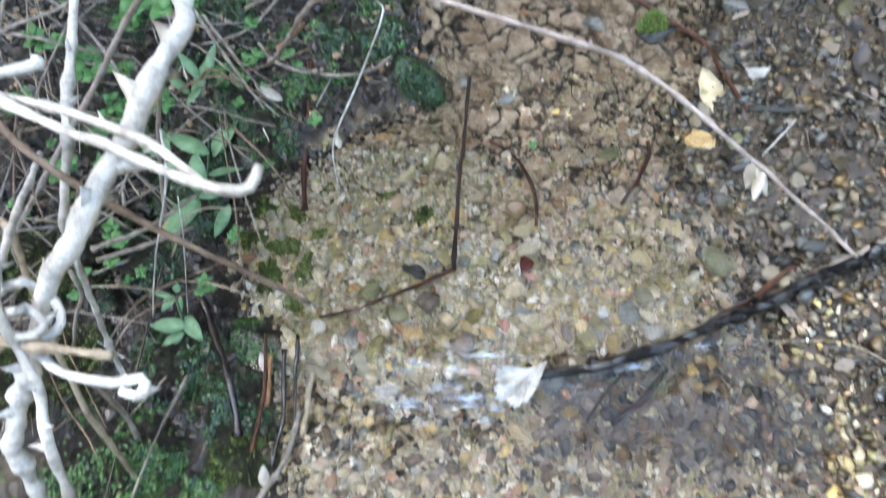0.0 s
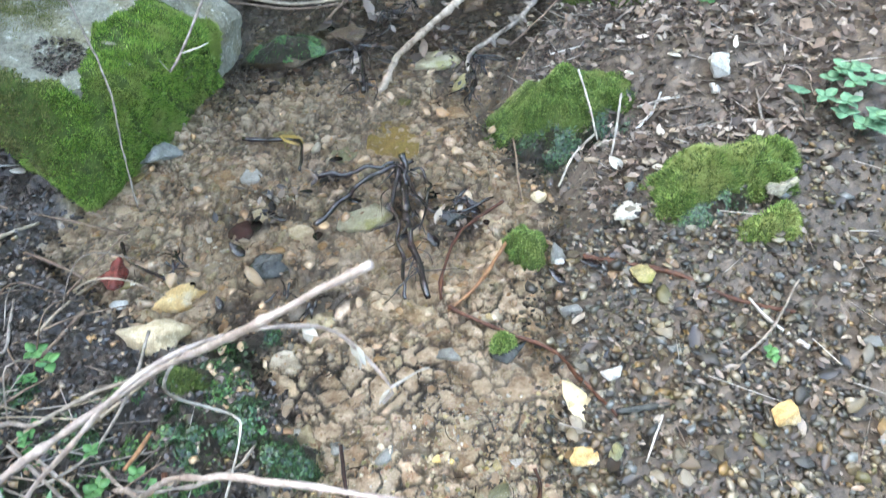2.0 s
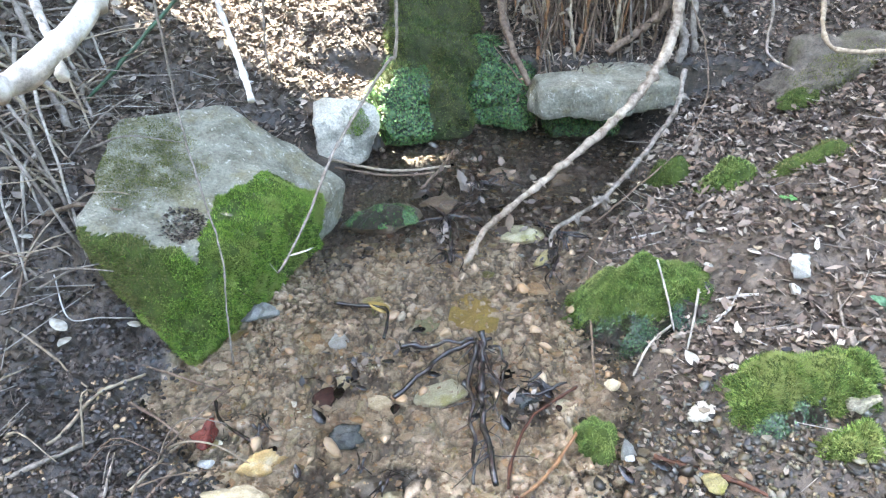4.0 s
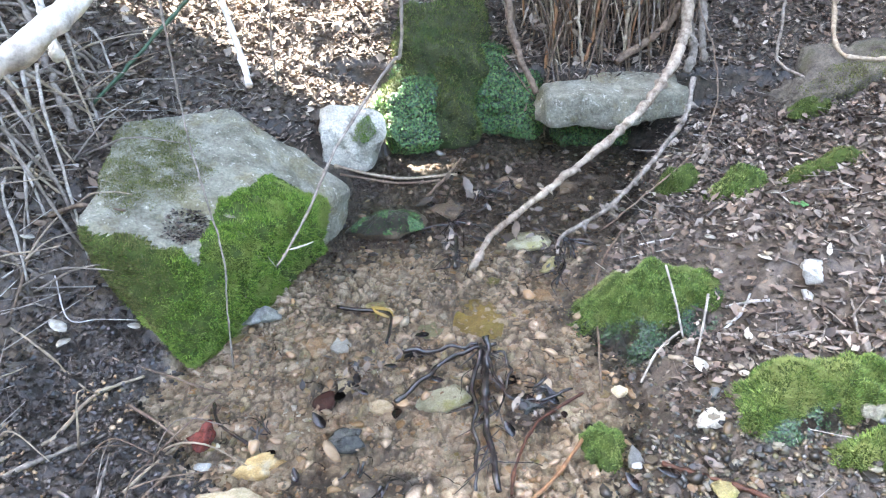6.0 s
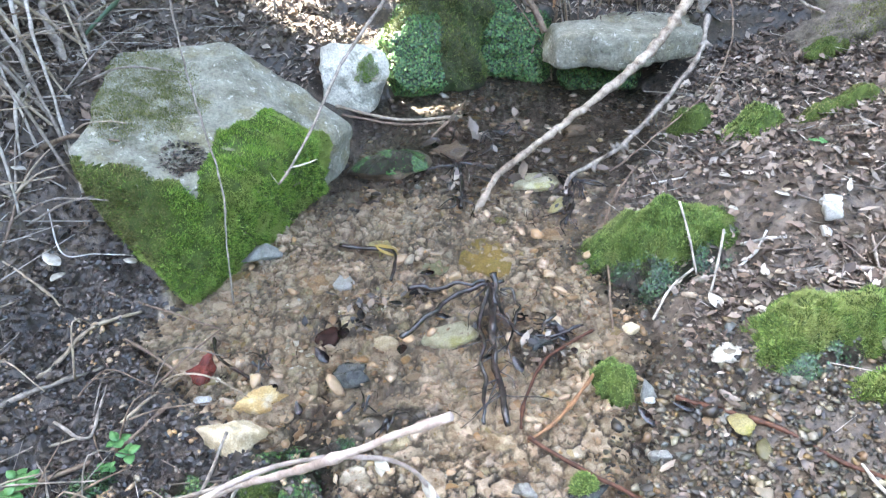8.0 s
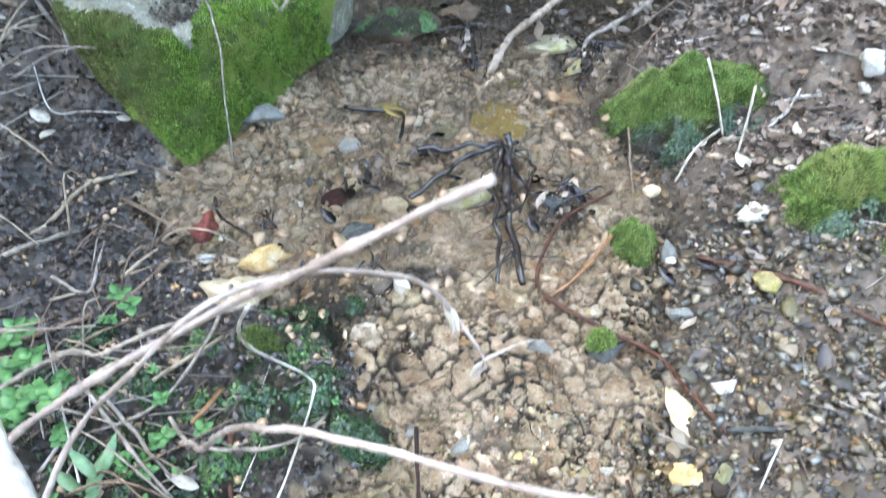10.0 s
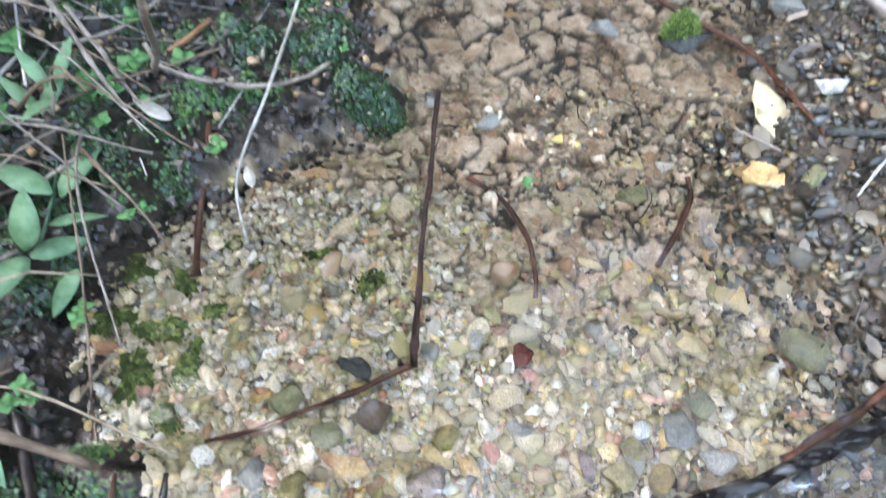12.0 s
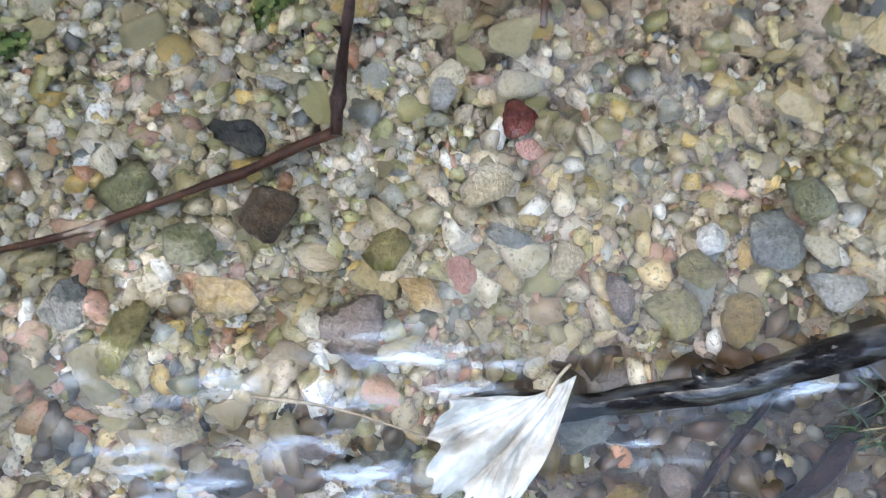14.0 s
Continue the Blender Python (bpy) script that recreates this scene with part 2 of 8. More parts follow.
GRAVEL, GRAVEL_BANK, GRAVEL_MUD = pieces_mat("gravel_mix", BED_COLOURS, True, 0.35, patch=(0.27, 0.222, 0.10), speck=(0.10, 0.085, 0.045)), pieces_mat("bank_gravel_mix", BANK_COLOURS, True, 0.45, wet=0.15, even=0.7), pieces_mat("mud_crumbs", MUD_COLOURS, True, 0.40, wet=0.25)
GRAVEL_PALE = pieces_mat("pale_gravel_mix", [(0.62, 0.55, 0.41), (0.54, 0.46, 0.33), (0.70, 0.64, 0.52), (0.48, 0.42, 0.24), (0.58, 0.46, 0.34), (0.42, 0.40, 0.34), (0.66, 0.58, 0.46), (0.50, 0.47, 0.22)], True, 0.45, speck=(0.14, 0.12, 0.06))
PEBBLE = pieces_mat("pebble_mix", BED_COLOURS, False, 0.35, patch=(0.27, 0.222, 0.10), speck=(0.10, 0.085, 0.045))
CRUST_STONE, BANK_STONE = pieces_mat("crusted_stones", CRUST_COLOURS, False, 0.36, 90, (0.36, 0.262, 0.168), wet=0.12, even=1.0), pieces_mat("bank_stones", BANK_COLOURS, False, 0.45, wet=0.15, even=0.7)
POOL_GRAVEL = pieces_mat("pool_gravel_mix", POOL_COLOURS, True, 0.35)
LITTER = pieces_mat("dead_leaf_mix", LITTER_COLOURS, True, 0.75, 90)
SCRAPS = pieces_mat("rotting_leaf_mix", [(0.04, 0.028, 0.02), (0.10, 0.07, 0.05), (0.20, 0.15, 0.11), (0.02, 0.016, 0.013), (0.28, 0.23, 0.18)], True, 0.4, 90)
TWIGS = pieces_mat("twig_mix", [(0.35, 0.31, 0.265), (0.20, 0.165, 0.135), (0.47, 0.43, 0.375), (0.28, 0.24, 0.20), (0.14, 0.11, 0.085)], True, 0.7, 120)
ROCK_GREY = stone_mat("lichened_limestone", (0.18, 0.168, 0.118), (0.48, 0.45, 0.35), 0.88, 12, (0.29, 0.255, 0.15), 0.018, (0.68, 0.63, 0.53))
ROCK_BROWN = stone_mat("earthy_rock", (0.085, 0.070, 0.052), (0.25, 0.21, 0.165), 0.9, 16, (0.12, 0.11, 0.06), 0.016)
ROCK_PALE = stone_mat("pale_limestone", (0.52, 0.47, 0.37), (0.80, 0.74, 0.62), 0.8, 14, (0.22, 0.21, 0.16), 0.012)
ROCK_MOSSY = stone_mat("mossy_stone", (0.025, 0.03, 0.01), (0.09, 0.095, 0.035), 0.9, 22, (0.04, 0.065, 0.012), 0.008)
MOSS_BODY = stone_mat("moss_mat", (0.03, 0.05, 0.006), (0.10, 0.14, 0.02), 0.95, 40)
MOSS = pieces_mat("moss_shoots", [(0.26, 0.42, 0.055), (0.17, 0.32, 0.035), (0.43, 0.55, 0.12), (0.07, 0.13, 0.018), (0.32, 0.46, 0.07), (0.11, 0.23, 0.035)], True, 0.7, 60, (0.30, 0.34, 0.09))
MOSS_SOFT = pieces_mat("soft_moss_shoots", [(0.215, 0.325, 0.06), (0.14, 0.24, 0.04), (0.35, 0.44, 0.13), (0.055, 0.11, 0.022), (0.27, 0.36, 0.085), (0.10, 0.185, 0.04)], True, 0.75, 60, (0.29, 0.31, 0.10))
MOSS_OLIVE = pieces_mat("olive_moss_shoots", [(0.20, 0.21, 0.055), (0.14, 0.155, 0.04), (0.27, 0.26, 0.09), (0.09, 0.10, 0.025), (0.20, 0.18, 0.07)], True, 0.8, 60)
MOSS_DARK = pieces_mat("dark_moss_shoots", [(0.11, 0.16, 0.03), (0.16, 0.21, 0.05), (0.05, 0.09, 0.015), (0.20, 0.22, 0.06), (0.10, 0.12, 0.03)], True, 0.8, 60)
WORT = pieces_mat("liverwort_leaves", [(0.036, 0.100, 0.028), (0.062, 0.150, 0.040), (0.016, 0.046, 0.014), (0.110, 0.215, 0.060), (0.016, 0.028, 0.012), (0.115, 0.160, 0.045), (0.080, 0.170, 0.035)], True, 0.50, 60)
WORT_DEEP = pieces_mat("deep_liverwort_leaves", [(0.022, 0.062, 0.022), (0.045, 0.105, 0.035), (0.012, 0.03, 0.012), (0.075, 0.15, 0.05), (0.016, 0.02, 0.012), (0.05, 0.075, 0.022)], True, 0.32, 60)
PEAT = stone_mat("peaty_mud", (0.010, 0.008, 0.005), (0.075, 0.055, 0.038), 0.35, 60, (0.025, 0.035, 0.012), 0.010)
CANE_PALE = bark_mat("bleached_cane", (0.26, 0.24, 0.21), (0.66, 0.635, 0.58), 0.65, 38.0, 0.4, 0.004)
CANE_ROSE = bark_mat("rosy_cane", (0.22, 0.175, 0.15), (0.44, 0.375, 0.335), 0.55)
CANE_GREY = bark_mat("grey_cane", (0.12, 0.10, 0.08), (0.34, 0.29, 0.24), 0.75)
CANE_ASH = bark_mat("ashy_cane", (0.20, 0.175, 0.145), (0.50, 0.45, 0.38), 0.75)
CANE_BROWN = bark_mat("brown_cane", (0.09, 0.06, 0.04), (0.25, 0.18, 0.125), 0.7)
CANE_RUST = bark_mat("rust_stalk", (0.15, 0.072, 0.032), (0.33, 0.175, 0.08), 0.5)
STRAW = bark_mat("straw", (0.20, 0.15, 0.10), (0.42, 0.35, 0.25), 0.65)
BLACK_WET = bark_mat("wet_black_wood", (0.006, 0.003, 0.003), (0.016, 0.008, 0.007), 0.13, 90.0, 0.5, 0.003)
BLACK_WET.node_tree.nodes["Principled BSDF"].inputs["Coat Weight"].default_value = 0.6
WET_BARK = bark_mat("glistening_black_bark", (0.002, 0.0018, 0.002), (0.010, 0.008, 0.008), 0.07, 150.0, 0.5, 0.006)
wet_nodes, wet_links = WET_BARK.node_tree.nodes, WET_BARK.node_tree.links
wet_grain, wet_map = noise_node(wet_nodes, wet_links, 1.0, 4, 0.65), wet_nodes.new("ShaderNodeMapping")
wet_map.inputs["Rotation"].default_value, wet_map.inputs["Scale"].default_value = (0, 0, -0.35), (26, 110, 110)
wet_links.new(wet_nodes.new("ShaderNodeTexCoord").outputs["Object"], wet_map.inputs["Vector"])
wet_links.new(wet_map.outputs[0], wet_grain.inputs["Vector"])
wet_spots = ramp_node(wet_nodes, wet_links, wet_grain.outputs[0], [(0.46, (0.06, 0.06, 0.06)), (0.62, (1, 1, 1))])
wet_links.new(wet_spots.outputs[0], wet_nodes["Principled BSDF"].inputs["Specular IOR Level"])
wet_links.new(wet_spots.outputs[0], wet_nodes["Principled BSDF"].inputs["Coat Weight"])
BROWN_WET = bark_mat("wet_brown_wood", (0.035, 0.015, 0.009), (0.11, 0.05, 0.03), 0.42, 60.0, 0.2)
STICK_WET = bark_mat("wet_reddish_stick", (0.010, 0.006, 0.005), (0.048, 0.022, 0.016), 0.38, 110.0, 0.22, 0.006)
BIRCH = bark_mat("peeling_bark", (0.16, 0.115, 0.08), (0.52, 0.43, 0.335), 0.7, 35)
LEAF_GREEN = leaf_mat("clover_leaf", (0.055, 0.155, 0.045), (0.14, 0.30, 0.095))
LEAF_SAGE = leaf_mat("sage_leaf", (0.11, 0.215, 0.095), (0.22, 0.35, 0.19), 0.6)
LEAF_BLUE = leaf_mat("glaucous_leaf", (0.10, 0.22, 0.12), (0.20, 0.36, 0.20), 0.5)
LEAF_DRY = leaf_mat("bleached_leaf", (0.34, 0.30, 0.23), (0.56, 0.52, 0.44), 0.6, 60, 0.15)
LEAF_WHITE = leaf_mat("white_leaf", (0.30, 0.275, 0.225), (0.64, 0.62, 0.57), 0.6, 45, 0.08)
LEAF_YELLOW = leaf_mat("sunken_yellow_leaf", (0.20, 0.13, 0.02), (0.34, 0.23, 0.05), 0.4, 40, 0)
LEAF_CREAM = leaf_mat("cream_leaf", (0.44, 0.35, 0.19), (0.62, 0.53, 0.34), 0.5, 40, 0.1)
GREEN_STEM = bark_mat("green_stem", (0.035, 0.07, 0.04), (0.07, 0.12, 0.065), 0.45)
CROWN = pieces_mat("unseen_tree_leaves", [(0.05, 0.09, 0.02), (0.07, 0.12, 0.03), (0.04, 0.07, 0.02)], True, 0.5, 20)

# ---- mesh tools ----
rng = np.random.RandomState(5)


def mesh_object(name, verts, faces, mat, parent=None, label="", flat=False):
    """One mesh object from arrays; faces is an (n, 3) or (n, 4) array or a list."""
    me = bpy.data.meshes.new(name)
    verts = np.asarray(verts, np.float32)
    if isinstance(faces, np.ndarray):
        k = faces.shape[1]
        me.vertices.add(len(verts))
        me.vertices.foreach_set("co", verts.ravel())
        me.loops.add(faces.size)
        me.loops.foreach_set("vertex_index", faces.astype(np.int32).ravel())
        me.polygons.add(len(faces))
        me.polygons.foreach_set("loop_start", np.arange(0, faces.size, k, dtype=np.int32))
        me.polygons.foreach_set("loop_total", np.full(len(faces), k, np.int32))
        me.update(calc_edges=True)
    else:
        me.from_pydata([tuple(v) for v in verts], [], [tuple(f) for f in faces])
    me.polygons.foreach_set("use_smooth", np.full(len(me.polygons), not flat))
    me.update()
    me.materials.append(mat)
    ob = new(name, me)
    if parent is not None:
        ob.parent = parent
    if label:
        tagged(ob, label)
    return ob


def ico(level):
    bm = bmesh.new()
    bmesh.ops.create_icosphere(bm, subdivisions=level, radius=1)
    v = np.array([p.co[:] for p in bm.verts])
    f = np.array([[p.index for p in q.verts] for q in bm.faces])
    bm.free()
    return v, f


ICO = {i: ico(i) for i in (1, 2, 3, 4, 5, 6)}


def rough3(p, scale, seed, octaves=4):
    """Noise on points in space."""
    x, y, z = p[:, 0] * scale, p[:, 1] * scale, p[:, 2] * scale
    return (fbm(x + 0.7 * z, y - 0.4 * z, seed, octaves) + fbm(y + 0.6 * x + 3, z + 0.3 * y, seed + 9, octaves)) * 0.5


def hull_planes(points):
    bm = bmesh.new()
    for p in points:
        bm.verts.new(p)
    bmesh.ops.convex_hull(bm, input=bm.verts)
    bm.normal_update()
    out = [(np.array(f.normal[:]), np.array(f.verts[0].co[:])) for f in bm.faces]
    bm.free()
    return out


def rock_shape(points, level=5, crisp=14, rough=0.02, scale=6.0, seed=0):
    """A weathered block: the hull of a few corners, its edges rounded, its faces roughened."""
    pts = np.array(points, float)
    mid = pts.mean(0)
    u, f = ICO[level]
    inv = np.zeros(len(u))
    for n, at in hull_planes(points):
        if n @ (at - mid) < 0:
            n = -n
        d = n @ (at - mid)
        inv += np.clip(u @ n / max(d, 1e-4), 0, None) ** crisp
    v = mid + u * (inv ** (-1 / crisp))[:, None]
    return v + u * (rough * rough3(v, scale, seed, 5))[:, None], f


def random_block(size, seed, corners=11):
    r = np.random.RandomState(seed)
    p = r.normal(size=(corners, 3))
    p /= np.linalg.norm(p, axis=1)[:, None]
    return p * np.array(size) * r.uniform(0.78, 1.12, (corners, 1))


def stone(name, x, y, size, mat, seed, label, z=None, turn=0.0, level=4, rough=0.10, category="stone", sink=0.35, group="", crisp=32, corners=11):
    """A loose stone lying on the ground."""
    pts = random_block(size, seed, corners)
    c, s = math.cos(turn), math.sin(turn)
    v, f = rock_shape(pts, level, crisp, rough * max(size), 2.2 / max(size), seed)
    v = v @ np.array([[c, s, 0], [-s, c, 0], [0, 0, 1]])
    if z is None:
        z = float(height(x, y)) + size[2] * (1 - 2 * sink)
    ob = mesh_object(name, v, f, mat)
    ob.location = (x, y, z)
    return tagged(ob, label, category, group)


def curve_points(points, step=0.012, straight=False):
    """A smooth line through the given points, or straight lengths with blunt bends."""
    p = np.array(points, float)
    if straight:
        legs = [np.linspace(a, b, max(3, int(np.linalg.norm(b - a) / step)), endpoint=False) for a, b in zip(p, p[1:])]
        q = np.vstack(legs + [p[-1:]])
        q[1:-1] = 0.25 * q[:-2] + 0.5 * q[1:-1] + 0.25 * q[2:]
        return q
    p = np.vstack([2 * p[0] - p[1], p, 2 * p[-1] - p[-2]])
    out = []
    for a, b, c, d in zip(p, p[1:], p[2:], p[3:]):
        k = max(2, int(np.linalg.norm(c - b) / step))
        for t in np.arange(k) / k:
            out.append(0.5 * (2 * b + (c - a) * t + (2 * a - 5 * b + 4 * c - d) * t * t + (3 * b - a - 3 * c + d) * t ** 3))
    out.append(p[-2])
    return np.array(out)


def tube(points, r0, r1, sides=8, knots=0.2, seed=0, step=0.012, wobble=0.0, straight=False):
    """A tapered, slightly knotty stem along a line: vertices and quads."""
    r = np.random.RandomState(seed)
    p = curve_points(points, step, straight)
    if wobble:
        p = p + wobble * np.stack([vnoise(np.arange(len(p)) * 0.35, 0 * p[:, 0] + k, seed + k) for k in range(3)], 1)
    d = np.gradient(p, axis=0)
    d /= np.linalg.norm(d, axis=1)[:, None] + 1e-9
    up = np.array([0.1, 0.2, 1.0]) if abs(d[:, 2]).mean() < 0.85 else np.array([1.0, 0.2, 0.1])
    a = np.cross(d, up)
    a /= np.linalg.norm(a, axis=1)[:, None] + 1e-9
    b = np.cross(a, d)
    rad = np.linspace(r0, r1, len(p)) * (1 + knots * vnoise(np.arange(len(p)) * 0.6, 0 * p[:, 0], seed + 4)) * (1 + (r.rand(len(p)) < 0.06) * 0.35)
    if straight:
        for q in points:
            rad = rad * (1 + 0.14 * np.exp(-(np.linalg.norm(p - np.array(q), axis=1) / (2.2 * r1)) ** 2))
    ang = np.arange(sides) / sides * 2 * math.pi
    v = p[:, None] + rad[:, None, None] * (np.cos(ang)[None, :, None] * a[:, None] + np.sin(ang)[None, :, None] * b[:, None])
    n = len(p)
    i, j = np.meshgrid(np.arange(n - 1), np.arange(sides), indexing="ij")
    k = (j + 1) % sides
    f = np.stack([i * sides + j, i * sides + k, (i + 1) * sides + k, (i + 1) * sides + j], -1).reshape(-1, 4)
    v = np.vstack([v.reshape(-1, 3), p[0], p[-1]])
    caps = [(n * sides, (q + 1) % sides, q, q) for q in range(sides)] + [(n * sides + 1, (n - 1) * sides + q, (n - 1) * sides + (q + 1) % sides, (n - 1) * sides + q) for q in range(sides)]
    tri = [(x, y, z) for x, y, z, _ in caps]
    return v, [tuple(q) for q in f.tolist()] + tri, p, d


def stick(name, points, r0, r1, mat, label, category="twig", thorns=0, seed=0, wobble=0.0, parent=None, sides=8, group="", thorn_len=0.007, straight=False, step=0.010):
    v, f, p, d = tube(points, r0, r1, sides, 0.22, seed, step, wobble, straight)
    ob = mesh_object(name, v, f, mat, parent)
    if parent is None:
        tagged(ob, label, category, group)
    r = np.random.RandomState(seed + 40)
    for _ in range(thorns):
        i = r.randint(1, len(p) - 1)
        side = np.cross(d[i], r.normal(size=3))
        side /= np.linalg.norm(side)
        rad = r0 + (r1 - r0) * i / len(p)
        base, tip = p[i] + side * rad * 0.7, p[i] + side * (rad + thorn_len) - d[i] * thorn_len * 0.5
        e, w = d[i] * thorn_len * 0.5, np.cross(side, d[i]) * thorn_len * 0.2
        mesh_object("thorn", [base + e, base + w, base - e, base - w, tip], [(0, 1, 4), (1, 2, 4), (2, 3, 4), (3, 0, 4)], mat, ob)
    return ob


def leaf_arrays(length, width, curl=0.25, fold=0.15, n=5, wave=0.0, seed=0, tip=0.8):
    """A curved leaf blade along +y, a few quads with a mid rib: vertices and faces."""
    r = np.random.RandomState(seed)
    v, f = [], []
    for i in range(n + 1):
        t = i / n
        w = width * 0.5 * math.sin(math.pi * min(1, t ** tip * 0.97 + 0.03)) ** 0.8
        z = curl * length * t * t
        for s in (-1, 0, 1):
            v.append((s * w + wave * r.uniform(-1, 1), length * t, z + fold * w * abs(s) + wave * r.uniform(-1, 1)))
    for i in range(n):
        for s in (0, 1):
            a = i * 3 + s
            f.append((a, a + 1, a + 4, a + 3))
    return np.array(v), f


def thick_leaf(v, f, t=0.0006):
    """Give a leaf blade a thickness."""
    k = len(v)
    edges = {(a, b) for q in f for a, b in zip(q, q[1:] + q[:1])}
    w = np.vstack([v, v - np.array([0, 0, t])])
    g = list(f) + [tuple(k + i for i in reversed(q)) for q in f]
    g += [(b, a, a + k, b + k) for a, b in sorted(edges) if (b, a) not in edges]
    return w, g


def place(v, m):
    return np.array([(m @ Vector(p))[:] for p in v])


def scatter(base_v, base_f, where, turn, size, tilt=None):
    """Many copies of one small shape as one pair of arrays. where: (n, 3); turn: (n,); size: (n, 3)."""
    n, k = len(where), len(base_v)
    v = base_v[None] * size[:, None]
    if tilt is not None:
        for axis, ang in ((0, tilt[:, 0]), (1, tilt[:, 1])):
            a, b = ((1, 2), (2, 0))[axis]
            c, s = np.cos(ang)[:, None], np.sin(ang)[:, None]
            va, vb = v[:, :, a] * c - v[:, :, b] * s, v[:, :, a] * s + v[:, :, b] * c
            v = v.copy()
            v[:, :, a], v[:, :, b] = va, vb
    c, s = np.cos(turn)[:, None], np.sin(turn)[:, None]
    x, y = v[:, :, 0] * c - v[:, :, 1] * s, v[:, :, 0] * s + v[:, :, 1] * c
    v = np.stack([x, y, v[:, :, 2]], -1) + where[:, None]
    f = base_f[None] + (np.arange(n) * k)[:, None, None]
    return v.reshape(-1, 3), f.reshape(-1, base_f.shape[1])


def join(pairs):
    v, f, k = [], [], 0
    for a, b in pairs:
        v.append(a)
        f.append(b + k)
        k += len(a)
    return np.vstack(v), np.vstack(f)


def shoots(name, v, f, keep, count, length, width, mat, parent, seed=0, lean=0.7, blade=True):
    """Moss shoots or small leaves grown from the faces of a shape where keep() says so."""
    r = np.random.RandomState(seed)
    a, b, c = v[f[:, 0]], v[f[:, 1]], v[f[:, 2]]
    n = np.cross(b - a, c - a)
    area = np.linalg.norm(n, axis=1)
    n = n / (area[:, None] + 1e-12)
    ok = keep((a + b + c) / 3, n)
    p = area * ok
    if p.sum() <= 0:
        return None
    i = r.choice(len(f), count, p=p / p.sum())
    s, t = r.rand(2, count, 1)
    flip = (s + t) > 1
    s, t = np.where(flip, 1 - s, s), np.where(flip, 1 - t, t)
    at = a[i] + s * (b[i] - a[i]) + t * (c[i] - a[i])
    way = n[i] + np.array([0, 0, 0.35]) + lean * r.normal(size=(count, 3)) * 0.6
    way /= np.linalg.norm(way, axis=1)[:, None]
    side = np.cross(way, r.normal(size=(count, 3)))
    side /= np.linalg.norm(side, axis=1)[:, None]
    h = (length * r.uniform(0.5, 1.3, count) * (0.75 + 0.5 * (vnoise(at[:, 0] * 35, at[:, 1] * 35 + at[:, 2] * 20, seed) + 0.3)))[:, None]
    w = width * r.uniform(0.7, 1.3, (count, 1))
    low = at - way * 0.002
    if blade:
        verts = np.stack([low - side * w, low + side * w, at + way * h], 1).reshape(-1, 3)
        faces = np.arange(count * 3).reshape(-1, 3)
    else:
        flatw = np.cross(side, way)
        top = at + way * h
        verts = np.stack([top - side * w, top - flatw * w * 0.8, top + side * w, top + flatw * w * 0.8], 1).reshape(-1, 3)
        faces = np.arange(count * 4).reshape(-1, 4)
    ob = mesh_object(name, verts, faces, mat, parent)
    return tagged(ob, kind="stuff")

# ---- ground shape ----
def vnoise(x, y, seed=0):
    """Smooth value noise in the plane, -1 to 1."""
    x, y = np.asarray(x, float), np.asarray(y, float)
    xi, yi = np.floor(x), np.floor(y)
    fx, fy = x - xi, y - yi
    fx, fy = fx * fx * (3 - 2 * fx), fy * fy * (3 - 2 * fy)

    def corner(a, b):
        s = np.sin(a * 127.1 + b * 311.7 + seed * 74.7) * 43758.5453
        return (s - np.floor(s)) * 2 - 1

    low = corner(xi, yi) * (1 - fx) + corner(xi + 1, yi) * fx
    high = corner(xi, yi + 1) * (1 - fx) + corner(xi + 1, yi + 1) * fx
    return low * (1 - fy) + high * fy


def fbm(x, y, seed=0, octaves=4):
    total, size = 0, 1.0
    for i in range(octaves):
        total = total + size * vnoise(np.asarray(x) * 2 ** i, np.asarray(y) * 2 ** i, seed + i)
        size *= 0.5
    return total


LEFT_Y = (-0.3, 0.25, 0.40, 0.53, 0.65, 0.78, 0.87, 1.00, 1.10, 1.29, 1.43, 1.55, 1.65, 2.14, 2.40, 2.70, 2.80, 2.95)
LEFT_X = (-0.18, -0.21, -0.27, -0.33, -0.25, -0.08, 0.01, -0.02, -0.10, -0.31, -0.42, -0.50, -0.44, -0.10, 0.00, 0.09, 0.25, 0.40)
RIGHT_Y = (-0.3, 0.30, 0.50, 0.60, 0.71, 0.94, 1.10, 1.34, 1.50, 1.70, 1.90, 2.08, 2.40, 2.67, 2.95)
RIGHT_X = (0.62, 0.50, 0.45, 0.41, 0.39, 0.48, 0.53, 0.66, 0.70, 0.60, 0.70, 0.88, 1.05, 1.14, 0.90)


def smooth(a, b, v):
    s = np.clip((v - a) / (b - a), 0, 1)
    return s * s * (3 - 2 * s)


def banks(x, y):
    """How far a place lies outside the stream's left, right and upper edge."""
    wob = 0.02 * vnoise(x * 9, y * 9, 3)
    return (np.interp(y, LEFT_Y, LEFT_X) - x + wob, x - np.interp(y, RIGHT_Y, RIGHT_X) + wob, y - 2.93 + 0.25 * (x - 0.5) + wob)


